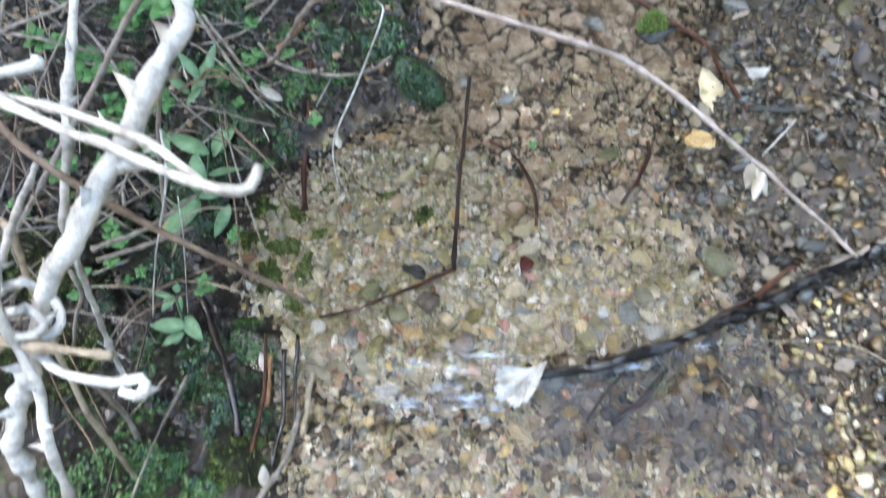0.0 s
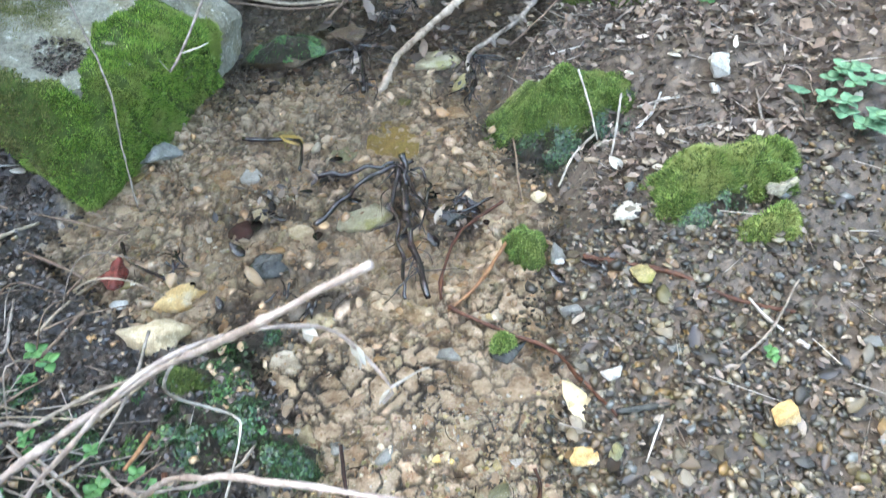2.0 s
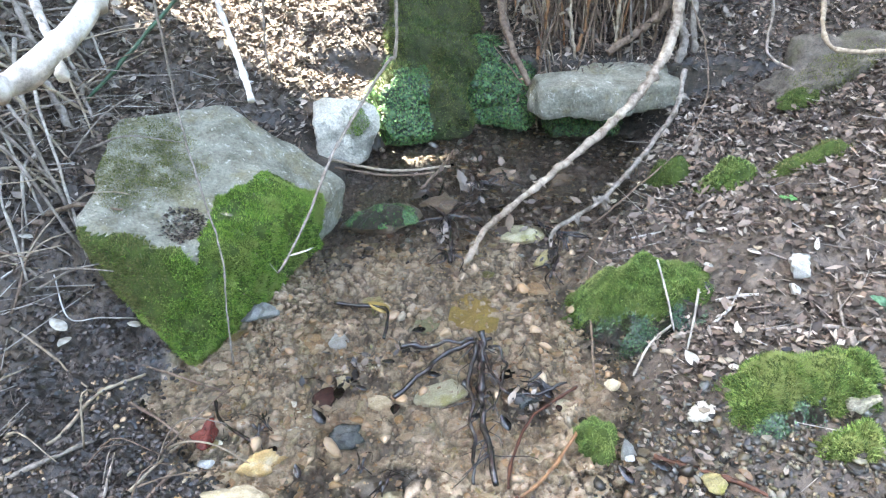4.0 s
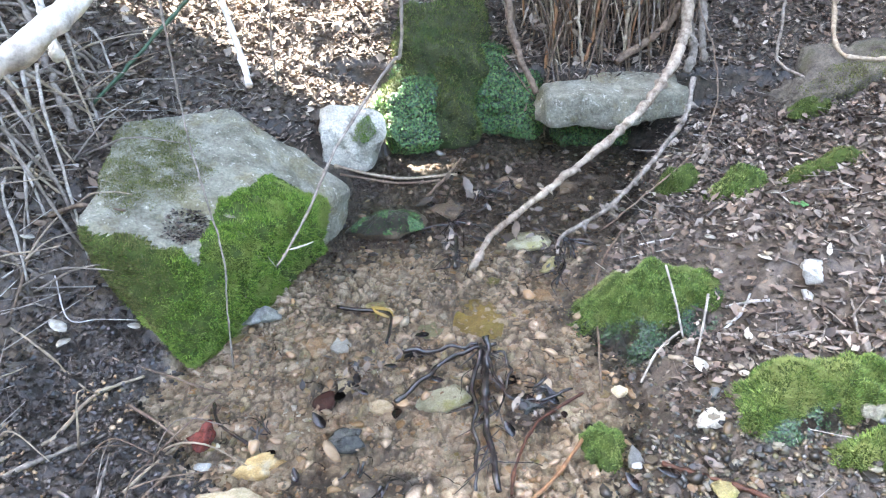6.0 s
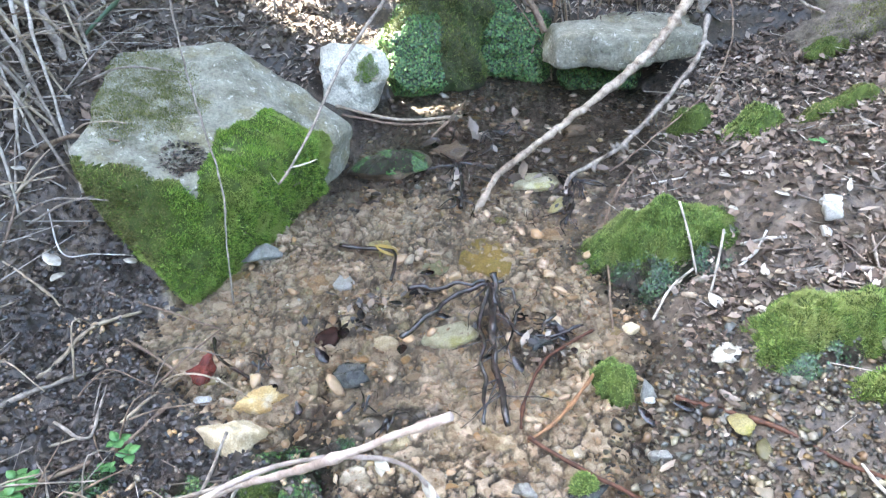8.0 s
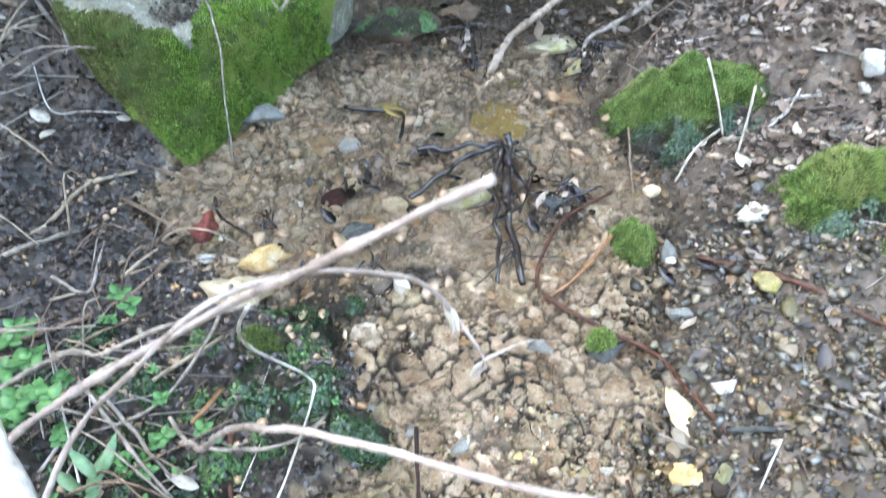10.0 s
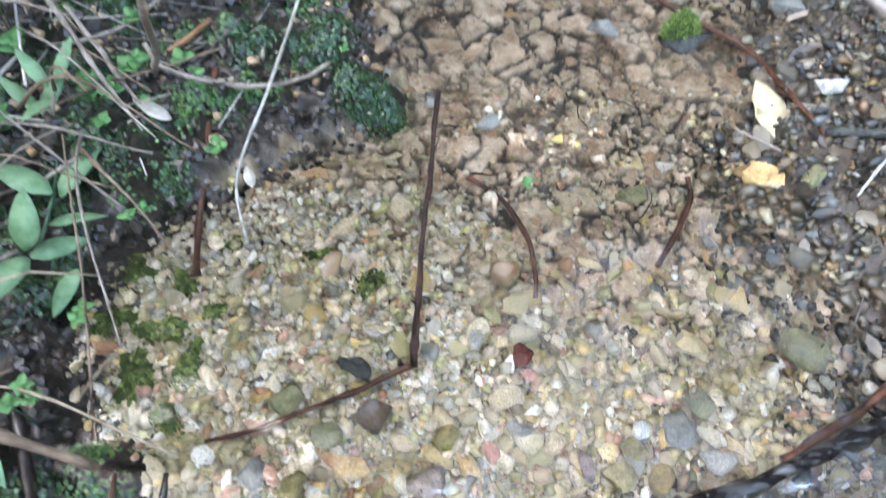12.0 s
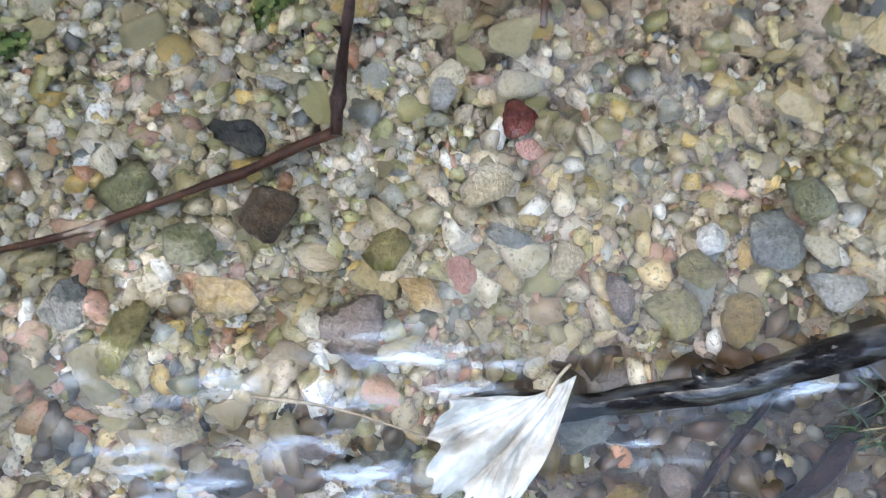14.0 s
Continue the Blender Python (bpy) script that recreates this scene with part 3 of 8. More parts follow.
def cells(x, y, size, seed=0):
    """Irregular cells: how far a place lies from the nearest joint (0 to about 1) and a random number for its cell."""
    x, y = np.asarray(x, float) / size, np.asarray(y, float) / size
    x, y = x + 0.30 * vnoise(x * 1.4, y * 1.4, seed + 5) + 0.14 * vnoise(x * 4.1, y * 4.1, seed + 7), y + 0.30 * vnoise(x * 1.4 + 9, y * 1.4, seed + 6) + 0.14 * vnoise(x * 4.1 + 5, y * 4.1, seed + 8)
    xi, yi = np.floor(x), np.floor(y)
    best, second, own = np.full(x.shape, 9.0), np.full(x.shape, 9.0), np.zeros(x.shape)
    for i in (-1, 0, 1):
        for j in (-1, 0, 1):
            a, b = xi + i, yi + j
            h = [np.sin(a * k1 + b * k2 + seed * 3.1) * 43758.5453 for k1, k2 in ((127.1, 311.7), (269.5, 183.3), (74.7, 246.1))]
            h = [v - np.floor(v) for v in h]
            d = np.hypot(a + h[0] - x, b + h[1] - y)
            nearer = d < best
            second = np.where(nearer, best, np.minimum(second, d))
            own = np.where(nearer, h[2], own)
            best = np.where(nearer, d, best)
    return second - best, own


def crust(x, y):
    """Where the bed is a crust of flat stones set in clay, and its relief."""
    left, right, back = banks(x, y)
    w = smooth(0.08, 0.02, np.maximum(np.maximum(left, right), back)) * smooth(0.36, 0.50, y)
    gap, own = cells(x, y, 0.048, 2)
    gap2, own2 = cells(x, y, 0.023, 7)
    fine = own2 * (own < 0.55)
    joint = np.where(own < 0.55, np.minimum(gap, gap2 * 0.55 + 0.05), gap)
    tint = (own * 7.3 + fine * 5.1) % 1.0
    gap3, own3 = cells(x, y, 0.034, 12)
    gap4, own4 = cells(x, y, 0.019, 13)
    small = own3 < 0.4
    up = smooth(1.10, 1.30, y + 0.08 * vnoise(x * 9, y * 9, 14))
    joint = joint * (1 - up) + np.where(small, np.minimum(gap3, gap4 * 0.7), gap3) * up
    return w, joint, np.where(up > 0.5, (own3 * 7.3 + own4 * small * 5.1) % 1.0, tint)


def lower_pool(x, y):
    """The dark pool below the wet branch."""
    return smooth(0.02, -0.02, y - 0.334 - 0.13 * (x - 0.2)) * smooth(0.10, 0.20, x) * (1 - 0.6 * smooth(0.22, 0.10, y))


def height(x, y):
    """The ground's height. The water stands at about 0."""
    x, y = np.asarray(x, float), np.asarray(y, float)
    left, right, back = banks(x, y)
    bed = -0.03 - 0.008 * smooth(0.75, 0.5, y) + 0.008 * fbm(x * 6, y * 6, 11, 3) + 0.004 * fbm(x * 24, y * 24, 14, 3) * smooth(0.3, 0.8, y)
    w, joint, own = crust(x, y)
    rugged = 0.85 + 0.15 * smooth(1.0, 1.5, y)
    bed = bed + w * rugged * (0.013 * smooth(0.02, 0.13 + 0.30 * smooth(1.1, 1.3, y), joint) + 0.011 * (own - 0.5) - 0.006 + 0.003 * fbm(x * 60, y * 60, 15, 2))
    bed = bed - 0.022 * smooth(0.31, 0.25, y + 0.15 * (x - 0.1)) * smooth(0.06, -0.02, np.maximum(left, right))
    far = smooth(1.5, 2.3, y)
    lz = np.maximum(left, 0)
    rz = np.maximum(right, 0)
    z_left = 0.036 * smooth(0, 0.09, left) + lz * (0.06 + 0.42 * far)
    z_right = 0.030 * smooth(0, 0.09, right) + rz * (0.12 + 0.20 * smooth(0.9, 1.4, y))
    z_back = 0.26 * smooth(0.0, 0.10, back) + 0.42 * np.maximum(back - 0.05, 0)
    z_back = np.minimum(z_back, 2.5)
    z = bed + np.maximum(np.maximum(np.minimum(z_left, 1.2), np.minimum(z_right, 1.4)), z_back)
    out = smooth(0.03, 0.25, np.maximum(np.maximum(left, right), back))
    crumbly = smooth(0.0, 0.08, left) * smooth(2.6, 2.2, y) * (0.018 * fbm(x * 22, y * 22, 23, 3) + 0.016 * np.abs(vnoise(x * 55, y * 55, 24)))
    z = z - 0.045 * np.exp(-((x - 0.80) / 0.10) ** 2 - ((y - 1.525) / 0.035) ** 2)
    near = smooth(3.4, 2.4, np.hypot(x - 0.3, y - 1.6))
    return z + near * (crumbly + out * (0.022 * fbm(x * 4.3, y * 4.3, 21, 4) + 0.006 * vnoise(x * 40, y * 40, 5))) + (1 - near) * 0.12 * fbm(x * 0.5, y * 0.5, 22, 2)

# ---- the ground, the water ----


def graded(spans, reach):
    """Even steps over the given spans of (from, to, step), then growing steps out to reach on both sides."""
    core = [x for lo, hi, step in spans for x in np.arange(lo, hi - step * 0.5, step)]
    s, a, b = spans[0][2], [], []
    x = core[0]
    while x > -reach:
        s *= 1.22
        x -= s
        a.append(x)
    s, x = spans[-1][2], core[-1]
    while x < reach:
        s *= 1.22
        x += s
        b.append(x)
    return np.array(a[::-1] + core + b)


def grid_faces(nx, ny):
    i, j = np.meshgrid(np.arange(nx - 1), np.arange(ny - 1), indexing="ij")
    return np.stack([i * ny + j, (i + 1) * ny + j, (i + 1) * ny + j + 1, i * ny + j + 1], -1).reshape(-1, 4)


gx, gy = graded([(-1.25, -0.9, 0.0125), (-0.9, -0.3, 0.006), (-0.3, 0.6, 0.0033), (0.6, 0.9, 0.0075), (0.9, 1.95, 0.0125)], 70), graded([(-0.4, 0.4, 0.0125), (0.4, 0.56, 0.004), (0.56, 1.3, 0.0033), (1.3, 2.1, 0.006), (2.1, 3.5, 0.0125)], 70)
X, Y = np.meshgrid(gx, gy, indexing="ij")
ground = mesh_object("ground", np.stack([X, Y, height(X, Y)], -1).reshape(-1, 3), grid_faces(len(gx), len(gy)), GROUND)
tagged(ground, "stream bed of tan clay between banks of dark soil", "ground", kind="structure")


# rotten leaves and silt that stain the bed brown, and shade painted under the moss cushion: place, half sizes, share
HOLLOWS = [(0.09, 1.22, 0.10, 0.05, 0.85), (-0.10, 1.15, 0.12, 0.06, 0.95), (-0.01, 1.525, 0.10, 0.045, 0.75), (-0.03, 1.16, 0.11, 0.08, 0.8), (-0.10, 1.24, 0.07, 0.05, 0.8), (0.80, 1.53, 0.11, 0.04, 0.95), (0.42, 1.37, 0.06, 0.04, 0.8), (0.05, 1.07, 0.05, 0.06, 0.5), (0.62, 1.98, 0.06, 0.12, 0.85), (0.34, 2.08, 0.05, 0.08, 0.6), (0.20, 1.63, 0.07, 0.03, 0.5), (0.34, 1.50, 0.05, 0.09, 0.4), (0.05, 1.31, 0.08, 0.04, 0.55)]


def zones(x, y):
    """How much soil and how much black mud covers the clay; mud also paints the shade under the moss cushion."""
    left, right, behind = banks(x, y)
    nz = 0.05 * vnoise(x * 11, y * 11, 31) + 0.03 * vnoise(x * 31, y * 31, 32)
    mud = np.maximum(smooth(-0.02, 0.06, left + nz) * smooth(2.5, 2.1, y), 0.92 * smooth(-0.01, 0.08, right + nz) * smooth(1.40, 1.15, y))
    soil = np.maximum(smooth(-0.06, 0.02, right + nz) * smooth(1.05, 1.25, y), smooth(-0.05, 0.02, np.maximum(behind, left - 3 * smooth(2.4, 2.0, y)) + nz))
    mud = np.maximum(mud, 0.80 * smooth(1.95, 2.25, y + nz))
    mud = np.maximum(mud, (0.35 + 0.45 * smooth(0.12, 0.25, x)) * smooth(0.31, 0.25, y - 0.10 * (x - 0.1) + 0.3 * nz) * (1 - 0.7 * smooth(0.24, 0.14, y)))
    mud = np.maximum(mud, (0.20 + 0.1 * smooth(-0.02, 0.12, x)) * smooth(0.50, 0.40, y + nz))
    mud = np.maximum(mud, 0.25 * smooth(0.0, 0.5, vnoise(x * 6, y * 6, 38) + 0.5 * vnoise(x * 19, y * 19, 39)) * smooth(1.2, 1.45, y))
    # the patch at (0.80, 1.53) is the cushion's shadow, painted in mud colour
    for hx, hy, rx, ry, share in HOLLOWS:
        mud = np.maximum(mud, share * smooth(1.25, 0.55, np.hypot((x - hx) / rx, (y - hy) / ry) + 8 * nz))
    mud = np.maximum(mud, 0.8 * lower_pool(x, y))
    mud = np.maximum(mud, 0.9 * smooth(-0.10, -0.16, x + nz) * smooth(0.36, 0.28, y + nz))
    mud = mud * (1 - 0.6 * smooth(0.0, 0.4, vnoise(x * 13, y * 13, 37)) * smooth(0.9, 0.6, y) * smooth(0.0, 0.05, left))
    mud = mud * (1 - 0.8 * smooth(0.30, 0.45, left) * smooth(1.5, 1.8, y))
    soil = np.maximum(soil, smooth(-0.02, 0.04, left + nz) * smooth(0.95, 0.7, y))
    soil = np.maximum(soil, smooth(1.15, 1.45, y) * (0.06 + 0.20 * vnoise(x * 7, y * 7, 45) + 0.50 * smooth(1.95, 2.2, y)))
    soil = np.maximum(soil, smooth(2.2, 3.0, np.hypot(x - 0.3, y - 1.6)))
    mud = mud * smooth(3.2, 2.4, np.hypot(x - 0.3, y - 1.6))
    return np.maximum(soil, smooth(0.25, 0.45, left) * smooth(1.5, 1.8, y)), mud


soil, mud = zones(X.ravel(), Y.ravel())
paint = ground.data.color_attributes.new("zone", "FLOAT_COLOR", "POINT")
w, joint, own = crust(X.ravel(), Y.ravel())
paint.data.foreach_set("color", np.stack([w * smooth(0.18 + 0.07 * smooth(1.1, 1.3, Y.ravel()), 0.05, joint) * (0.7 - 0.25 * smooth(1.1, 1.3, Y.ravel()) + 0.3 * smooth(-0.35, 0.15, vnoise(X.ravel() * 9, Y.ravel() * 9, 61))), soil, mud, 0 * soil + 1], -1).astype(np.float32).ravel())
piece = ground.data.attributes.new("piece", "FLOAT", "POINT")
piece.data.foreach_set("value", (0.75 * (1 - w) + w * own).astype(np.float32))

wx, wy = np.arange(-0.62, 1.32, 0.009), np.concatenate([np.arange(-0.35, 0.9, 0.009), np.arange(0.9, 3.0, 0.02)])
WX, WY = np.meshgrid(wx, wy, indexing="ij")
riffle = np.exp(-((WY - 0.285 - 0.10 * (WX - 0.1)) / 0.05) ** 2) * smooth(-0.20, -0.05, WX) * smooth(0.75, 0.3, WX)
wz = -0.016 + 0.016 * smooth(0.85, 0.55, WY) + 0.006 * smooth(1.9, 2.2, WY) + 0.0010 * fbm(WX * 12, WY * 8, 51, 2)
wz = wz + smooth(0.9, 0.6, WY) * (0.0022 + 0.0020 * smooth(0.05, 0.2, WX)) * fbm(WX * 24, WY * 30, 53, 2) + riffle * (0.008 * fbm(WX * 14, WY * 60, 57, 3)) - 0.014 * smooth(0.31, 0.25, WY + 0.15 * (WX - 0.1))
water = mesh_object("water", np.stack([WX, WY, wz], -1).reshape(-1, 3), grid_faces(len(wx), len(wy)), WATER)
water.visible_shadow = False
stir = water.data.attributes.new("stir", "FLOAT", "POINT")
stir.data.foreach_set("value", (0.015 + 0.035 * smooth(1.15, 1.5, WY) + 0.10 * smooth(0.62, 0.36, WY) * smooth(-0.10, 0.30, WX) * np.clip(0.5 + vnoise(WX * 9, WY * 16, 71), 0, 1)).astype(np.float32).ravel())
tagged(water, "thin clear stream water with small ripples", "water", kind="structure")

# white water and painted blue-white sheen where the stream slips over the branch
for k, (x0, y0, x1, y1, wide) in enumerate([(-0.065, 0.322, 0.075, 0.304, 0.012), (-0.02, 0.285, 0.105, 0.255, 0.030), (-0.11, 0.282, -0.035, 0.258, 0.018), (0.22, 0.298, 0.36, 0.324, 0.006), (0.17, 0.285, 0.25, 0.272, 0.010), (0.33, 0.322, 0.45, 0.360, 0.005), (0.00, 0.338, 0.17, 0.322, 0.020), (-0.10, 0.262, 0.03, 0.246, 0.026), (0.04, 0.252, 0.12, 0.238, 0.026), (-0.13, 0.318, -0.04, 0.306, 0.010), (0.20, 0.296, 0.26, 0.302, 0.004), (0.28, 0.306, 0.35, 0.330, 0.003), (0.35, 0.328, 0.41, 0.354, 0.003), (0.05, 0.302, 0.16, 0.318, 0.007)]):
    t, s = np.meshgrid(np.linspace(0, 1, 30), np.linspace(-1, 1, 7), indexing="ij")
    fx, fy = x0 + (x1 - x0) * t, y0 + (y1 - y0) * t + s * wide * (0.35 + 0.65 * np.sin(t * math.pi)) * (1 + 0.4 * vnoise(t * 9, s, k))
    fz = np.interp(fy, (0.25, 0.31), (-0.008, 0.006)) + 0.0015 * fbm(fx * 40, fy * 60, 60 + k, 2)
    streak = tagged(mesh_object("white_water_sheen", np.stack([fx, fy, fz], -1).reshape(-1, 3), grid_faces(30, 7), FOAM_SHEEN, water), "thin white streak of broken water and painted sky sheen")
    thick = streak.data.attributes.new("thick", "FLOAT", "POINT")
    thick.data.foreach_set("value", ((1 - s * s) * np.sin(t * math.pi)).astype(np.float32).ravel())
    streak.visible_shadow = False

# ---- boulders and banks of the pool ----

BOULDER = [(-0.665, 1.86, 0.33), (-0.62, 1.95, 0.0), (-0.62, 2.32, 0.40), (-0.33, 2.44, 0.38), (0.05, 2.31, 0.11), (0.0, 2.27, -0.06),
           (-0.41, 1.655, 0.03), (-0.40, 1.655, -0.07), (-0.17, 1.93, 0.23), (-0.47, 1.79, 0.27), (-0.55, 2.5, -0.06), (-0.05, 2.5, -0.06)]
MOSS_X = (-0.70, -0.60, -0.51, -0.42, -0.36, -0.318, -0.256, -0.187, -0.095, -0.02, 0.05)
MOSS_Y = (1.86, 1.855, 1.85, 1.815, 1.826, 1.99, 2.05, 2.17, 2.137, 2.21, 2.2)


def moss_side(p, n):
    edge = np.interp(p[:, 0], MOSS_X, MOSS_Y) + 0.03 * vnoise(p[:, 0] * 22, p[:, 1] * 22, 8)
    return (p[:, 1] < edge) & (n[:, 2] > -0.45) & (p[:, 2] > -0.03) & (p[:, 0] < 0.02 - 0.25 * (p[:, 2] - 0.1))


def old_moss(p, n):
    d = np.hypot((p[:, 0] + 0.52) / 0.95, (p[:, 1] - 2.13) / 1.25) + 0.05 * vnoise(p[:, 0] * 16, p[:, 1] * 16, 15) + 0.02 * vnoise(p[:, 0] * 60, p[:, 1] * 60, 16)
    return smooth(0.185, 0.10, d) * (n[:, 2] > 0.3)


bv, bf = rock_shape(BOULDER, 6, 34, 0.020, 7, 3)
bv = bv + 0.009 * rough3(bv, 30, 13, 5)[:, None] * np.array([0.6, -0.6, 0.6])
hollow = np.exp(-((bv[:, 0] + 0.40) ** 2 + (bv[:, 1] - 1.91) ** 2) / 0.06 ** 2) * (bv[:, 2] > 0.1)
bv[:, 2] -= 0.035 * hollow
boulder = tagged(mesh_object("boulder", bv, bf, ROCK_GREY), "grey lichened limestone boulder half covered with bright moss", "boulder")
a, b, c = bv[bf[:, 0]], bv[bf[:, 1]], bv[bf[:, 2]]
nn = np.cross(b - a, c - a)
nn /= np.linalg.norm(nn, axis=1)[:, None]
lift = bv + (bv - bv.mean(0)) / np.linalg.norm(bv - bv.mean(0), axis=1)[:, None] * (0.005 + 0.0065 * rough3(bv, 26, 4, 3))[:, None]
moss_pad = mesh_object("moss_pad", lift, bf[moss_side((a + b + c) / 3, nn)], MOSS_BODY, boulder, "bright green moss pad")


def olive_side(p):
    return smooth(-0.36, -0.46, p[:, 0] + 0.06 * vnoise(p[:, 0] * 14, p[:, 1] * 14 + p[:, 2] * 9, 18)) * smooth(0.02, 0.10, p[:, 2])


shoots("moss_growth", lift, bf, lambda p, n: moss_side(p, n) * (1 - 0.96 * olive_side(p)) * np.clip(0.62 + 0.9 * vnoise(p[:, 0] * 30, p[:, 1] * 30 + p[:, 2] * 24, 77) + 0.3 * vnoise(p[:, 0] * 90, p[:, 1] * 90 + p[:, 2] * 70, 78), 0.06, 1), 64000, 0.0105, 0.0012, MOSS, moss_pad, 1)
shoots("olive_moss", lift, bf, lambda p, n: moss_side(p, n) * olive_side(p), 14000, 0.006, 0.0016, MOSS_OLIVE, moss_pad, 12)
shoots("old_moss", bv, bf, old_moss, 26000, 0.0035, 0.0018, MOSS_OLIVE, boulder, 2)
hv = bv[hollow > 0.35]
debris_at = hv[rng.choice(len(hv), 420)] + rng.normal(0, 0.006, (420, 3)) * [1, 1, 0.2] + [0, 0, 0.002]
chip_v, chip_f = leaf_arrays(1.0, 0.6, 0.3, 0.3, 2, 0.08, 5)
dv, df = scatter(chip_v - [0, 0.5, 0], np.array(chip_f), debris_at, rng.rand(420) * 6, np.stack([rng.uniform(0.006, 0.018, 420)] * 3, 1), rng.normal(0, 0.16, (420, 2)))
tagged(mesh_object("debris", dv, df, SCRAPS, boulder), kind="stuff")


def block(name, points, mat, label, rough=0.02, scale=8, seed=0, crisp=16, level=5, category="rock"):
    v, f = rock_shape(points, level, crisp, rough, scale, seed)
    return tagged(mesh_object(name, v, f, mat), label, category), v, f


def box_points(a, b, thick, depth, jitter=0.02, seed=0):
    """Corners of an uneven slab whose front top edge runs from a to b."""
    r = np.random.RandomState(seed)
    a, b = np.array(a), np.array(b)
    out = []
    for p in (a, a * 0.66 + b * 0.34, a * 0.34 + b * 0.66, b):
        for dy in (0, depth):
            for dz in (0, -thick):
                out.append(p + np.array([0, dy, dz]) + r.uniform(-jitter, jitter, 3))
    return out


_, lv, lf = block("ledge_slab", box_points((0.775, 2.64, 0.222), (1.30, 2.575, 0.250), 0.100, 0.22, 0.026, 4), ROCK_GREY, "grey-green lichened stone slab jutting over the pool", 0.030, 13, 6, 40)
pale, pv, pf = block("pale_rock", [(-0.06, 2.64, 0.16), (-0.05, 2.62, 0.03), (0.07, 2.63, 0.0), (0.18, 2.68, 0.12), (0.17, 2.72, 0.19), (0.07, 2.74, 0.225), (-0.05, 2.76, 0.215), (0.17, 2.85, 0.03), (-0.05, 2.86, 0.05), (0.14, 2.68, 0.02)],
                     ROCK_PALE, "pale limestone rock with a tuft of yellow moss beside the boulder", 0.022, 14, 5, 26)
shoots("moss_tuft", pv, pf, lambda p, n: (np.hypot(p[:, 0] - 0.10, p[:, 2] - 0.15) < 0.042 + 0.015 * vnoise(p[:, 0] * 50, p[:, 2] * 50, 6)) & (n[:, 1] < 0.2), 1800, 0.008, 0.0014, MOSS, pale, 6)
mossy, mv, mf = block("mossy_bank", [(0.19, 2.76, -0.05), (0.50, 2.80, -0.05), (0.20, 2.80, 0.16), (0.52, 2.86, 0.18), (0.30, 2.98, 0.33), (0.58, 3.04, 0.36), (0.66, 2.98, 0.05), (0.34, 3.4, 0.50), (0.70, 3.4, 0.50), (0.2, 3.3, 0), (0.8, 3.3, 0)],
                      ROCK_MOSSY, "steep stream bank overgrown with dark green moss", 0.12, 6, 9, 8)
shoots("moss_growth", mv, mf, lambda p, n: (n[:, 1] < 0.3) & (p[:, 2] > 0.0) & (p[:, 2] > 0.16 - 0.22 * smooth(0.36, 0.46, p[:, 0]) + 0.06 * vnoise(p[:, 0] * 14, p[:, 2] * 14, 3)), 15000, 0.013, 0.0022, MOSS_DARK, mossy, 7)
shoots("bright_moss", mv, mf, lambda p, n: (n[:, 1] < 0.3) & (p[:, 2] > 0.12) & (vnoise(p[:, 0] * 11, p[:, 2] * 11, 44) > 0.05), 7000, 0.010, 0.0018, MOSS_OLIVE, mossy, 47)
shoots("liverwort", mv, mf, lambda p, n: ((p[:, 0] + 0.06 * vnoise(p[:, 0] * 9, p[:, 2] * 9, 6) < 0.40) | (vnoise(p[:, 0] * 10, p[:, 2] * 8, 13) > 0.45)) & (n[:, 1] < 0.2) & (p[:, 2] > -0.01) & (p[:, 2] < 0.20 + 0.08 * vnoise(p[:, 0] * 14, p[:, 2] * 14, 3)), 9500, 0.013, 0.0052, WORT, mossy, 8, blade=False)
mossy2, mv2, mf2 = block("mossy_bank", [(0.52, 2.90, -0.05), (0.80, 2.78, -0.05), (0.53, 2.93, 0.2), (0.78, 2.80, 0.13), (0.60, 3.04, 0.30), (0.84, 2.98, 0.26), (0.9, 2.9, 0.0), (0.6, 3.2, 0.3), (0.9, 3.2, 0.28)],
                         ROCK_MOSSY, "shaded bank under the slab covered with liverwort", 0.055, 7, 19, 7)
shoots("liverwort", mv2, mf2, lambda p, n: (n[:, 1] < 0.3) & (p[:, 2] > -0.01), 10500, 0.013, 0.0054, WORT, mossy2, 9, blade=False)
under, uv, uf = block("mossy_bank", [(0.86, 2.74, -0.05), (1.16, 2.70, -0.05), (0.88, 2.76, 0.10), (1.14, 2.72, 0.12), (0.88, 2.9, 0.12), (1.15, 2.9, 0.12), (0.86, 2.9, -0.05), (1.15, 2.9, -0.05)], ROCK_MOSSY, "damp hollow beneath the slab with green liverwort", 0.02, 9, 29)
shoots("liverwort", uv, uf, lambda p, n: (n[:, 1] < 0.2) & (p[:, 2] > -0.01) & (vnoise(p[:, 0] * 12, p[:, 2] * 12, 2) > -0.1), 3400, 0.013, 0.0052, WORT, under, 10, blade=False)
upper, rv, rf = block("bank_rock", [(x, y, float(height(x, y)) + up + dz) for x, y, up in ((1.60, 2.46, 0.0), (1.72, 2.42, 0.035), (1.94, 2.45, 0.05), (1.64, 2.66, 0.015), (1.82, 2.72, 0.05), (2.06, 2.70, 0.06), (2.14, 2.50, 0.04)) for dz in (0, -0.16)], ROCK_BROWN, "earthy grey-brown rock half buried in the leafy bank", 0.05, 11, 16, 30)
shoots("moss_growth", rv, rf, lambda p, n: (n[:, 1] < 0.2) & (p[:, 1] < 2.56 + 0.05 * vnoise(p[:, 0] * 14, p[:, 2] * 14, 5)) & (vnoise(p[:, 0] * 9, p[:, 2] * 9, 5) > -0.45), 9000, 0.008, 0.0016, MOSS_OLIVE, upper, 17)


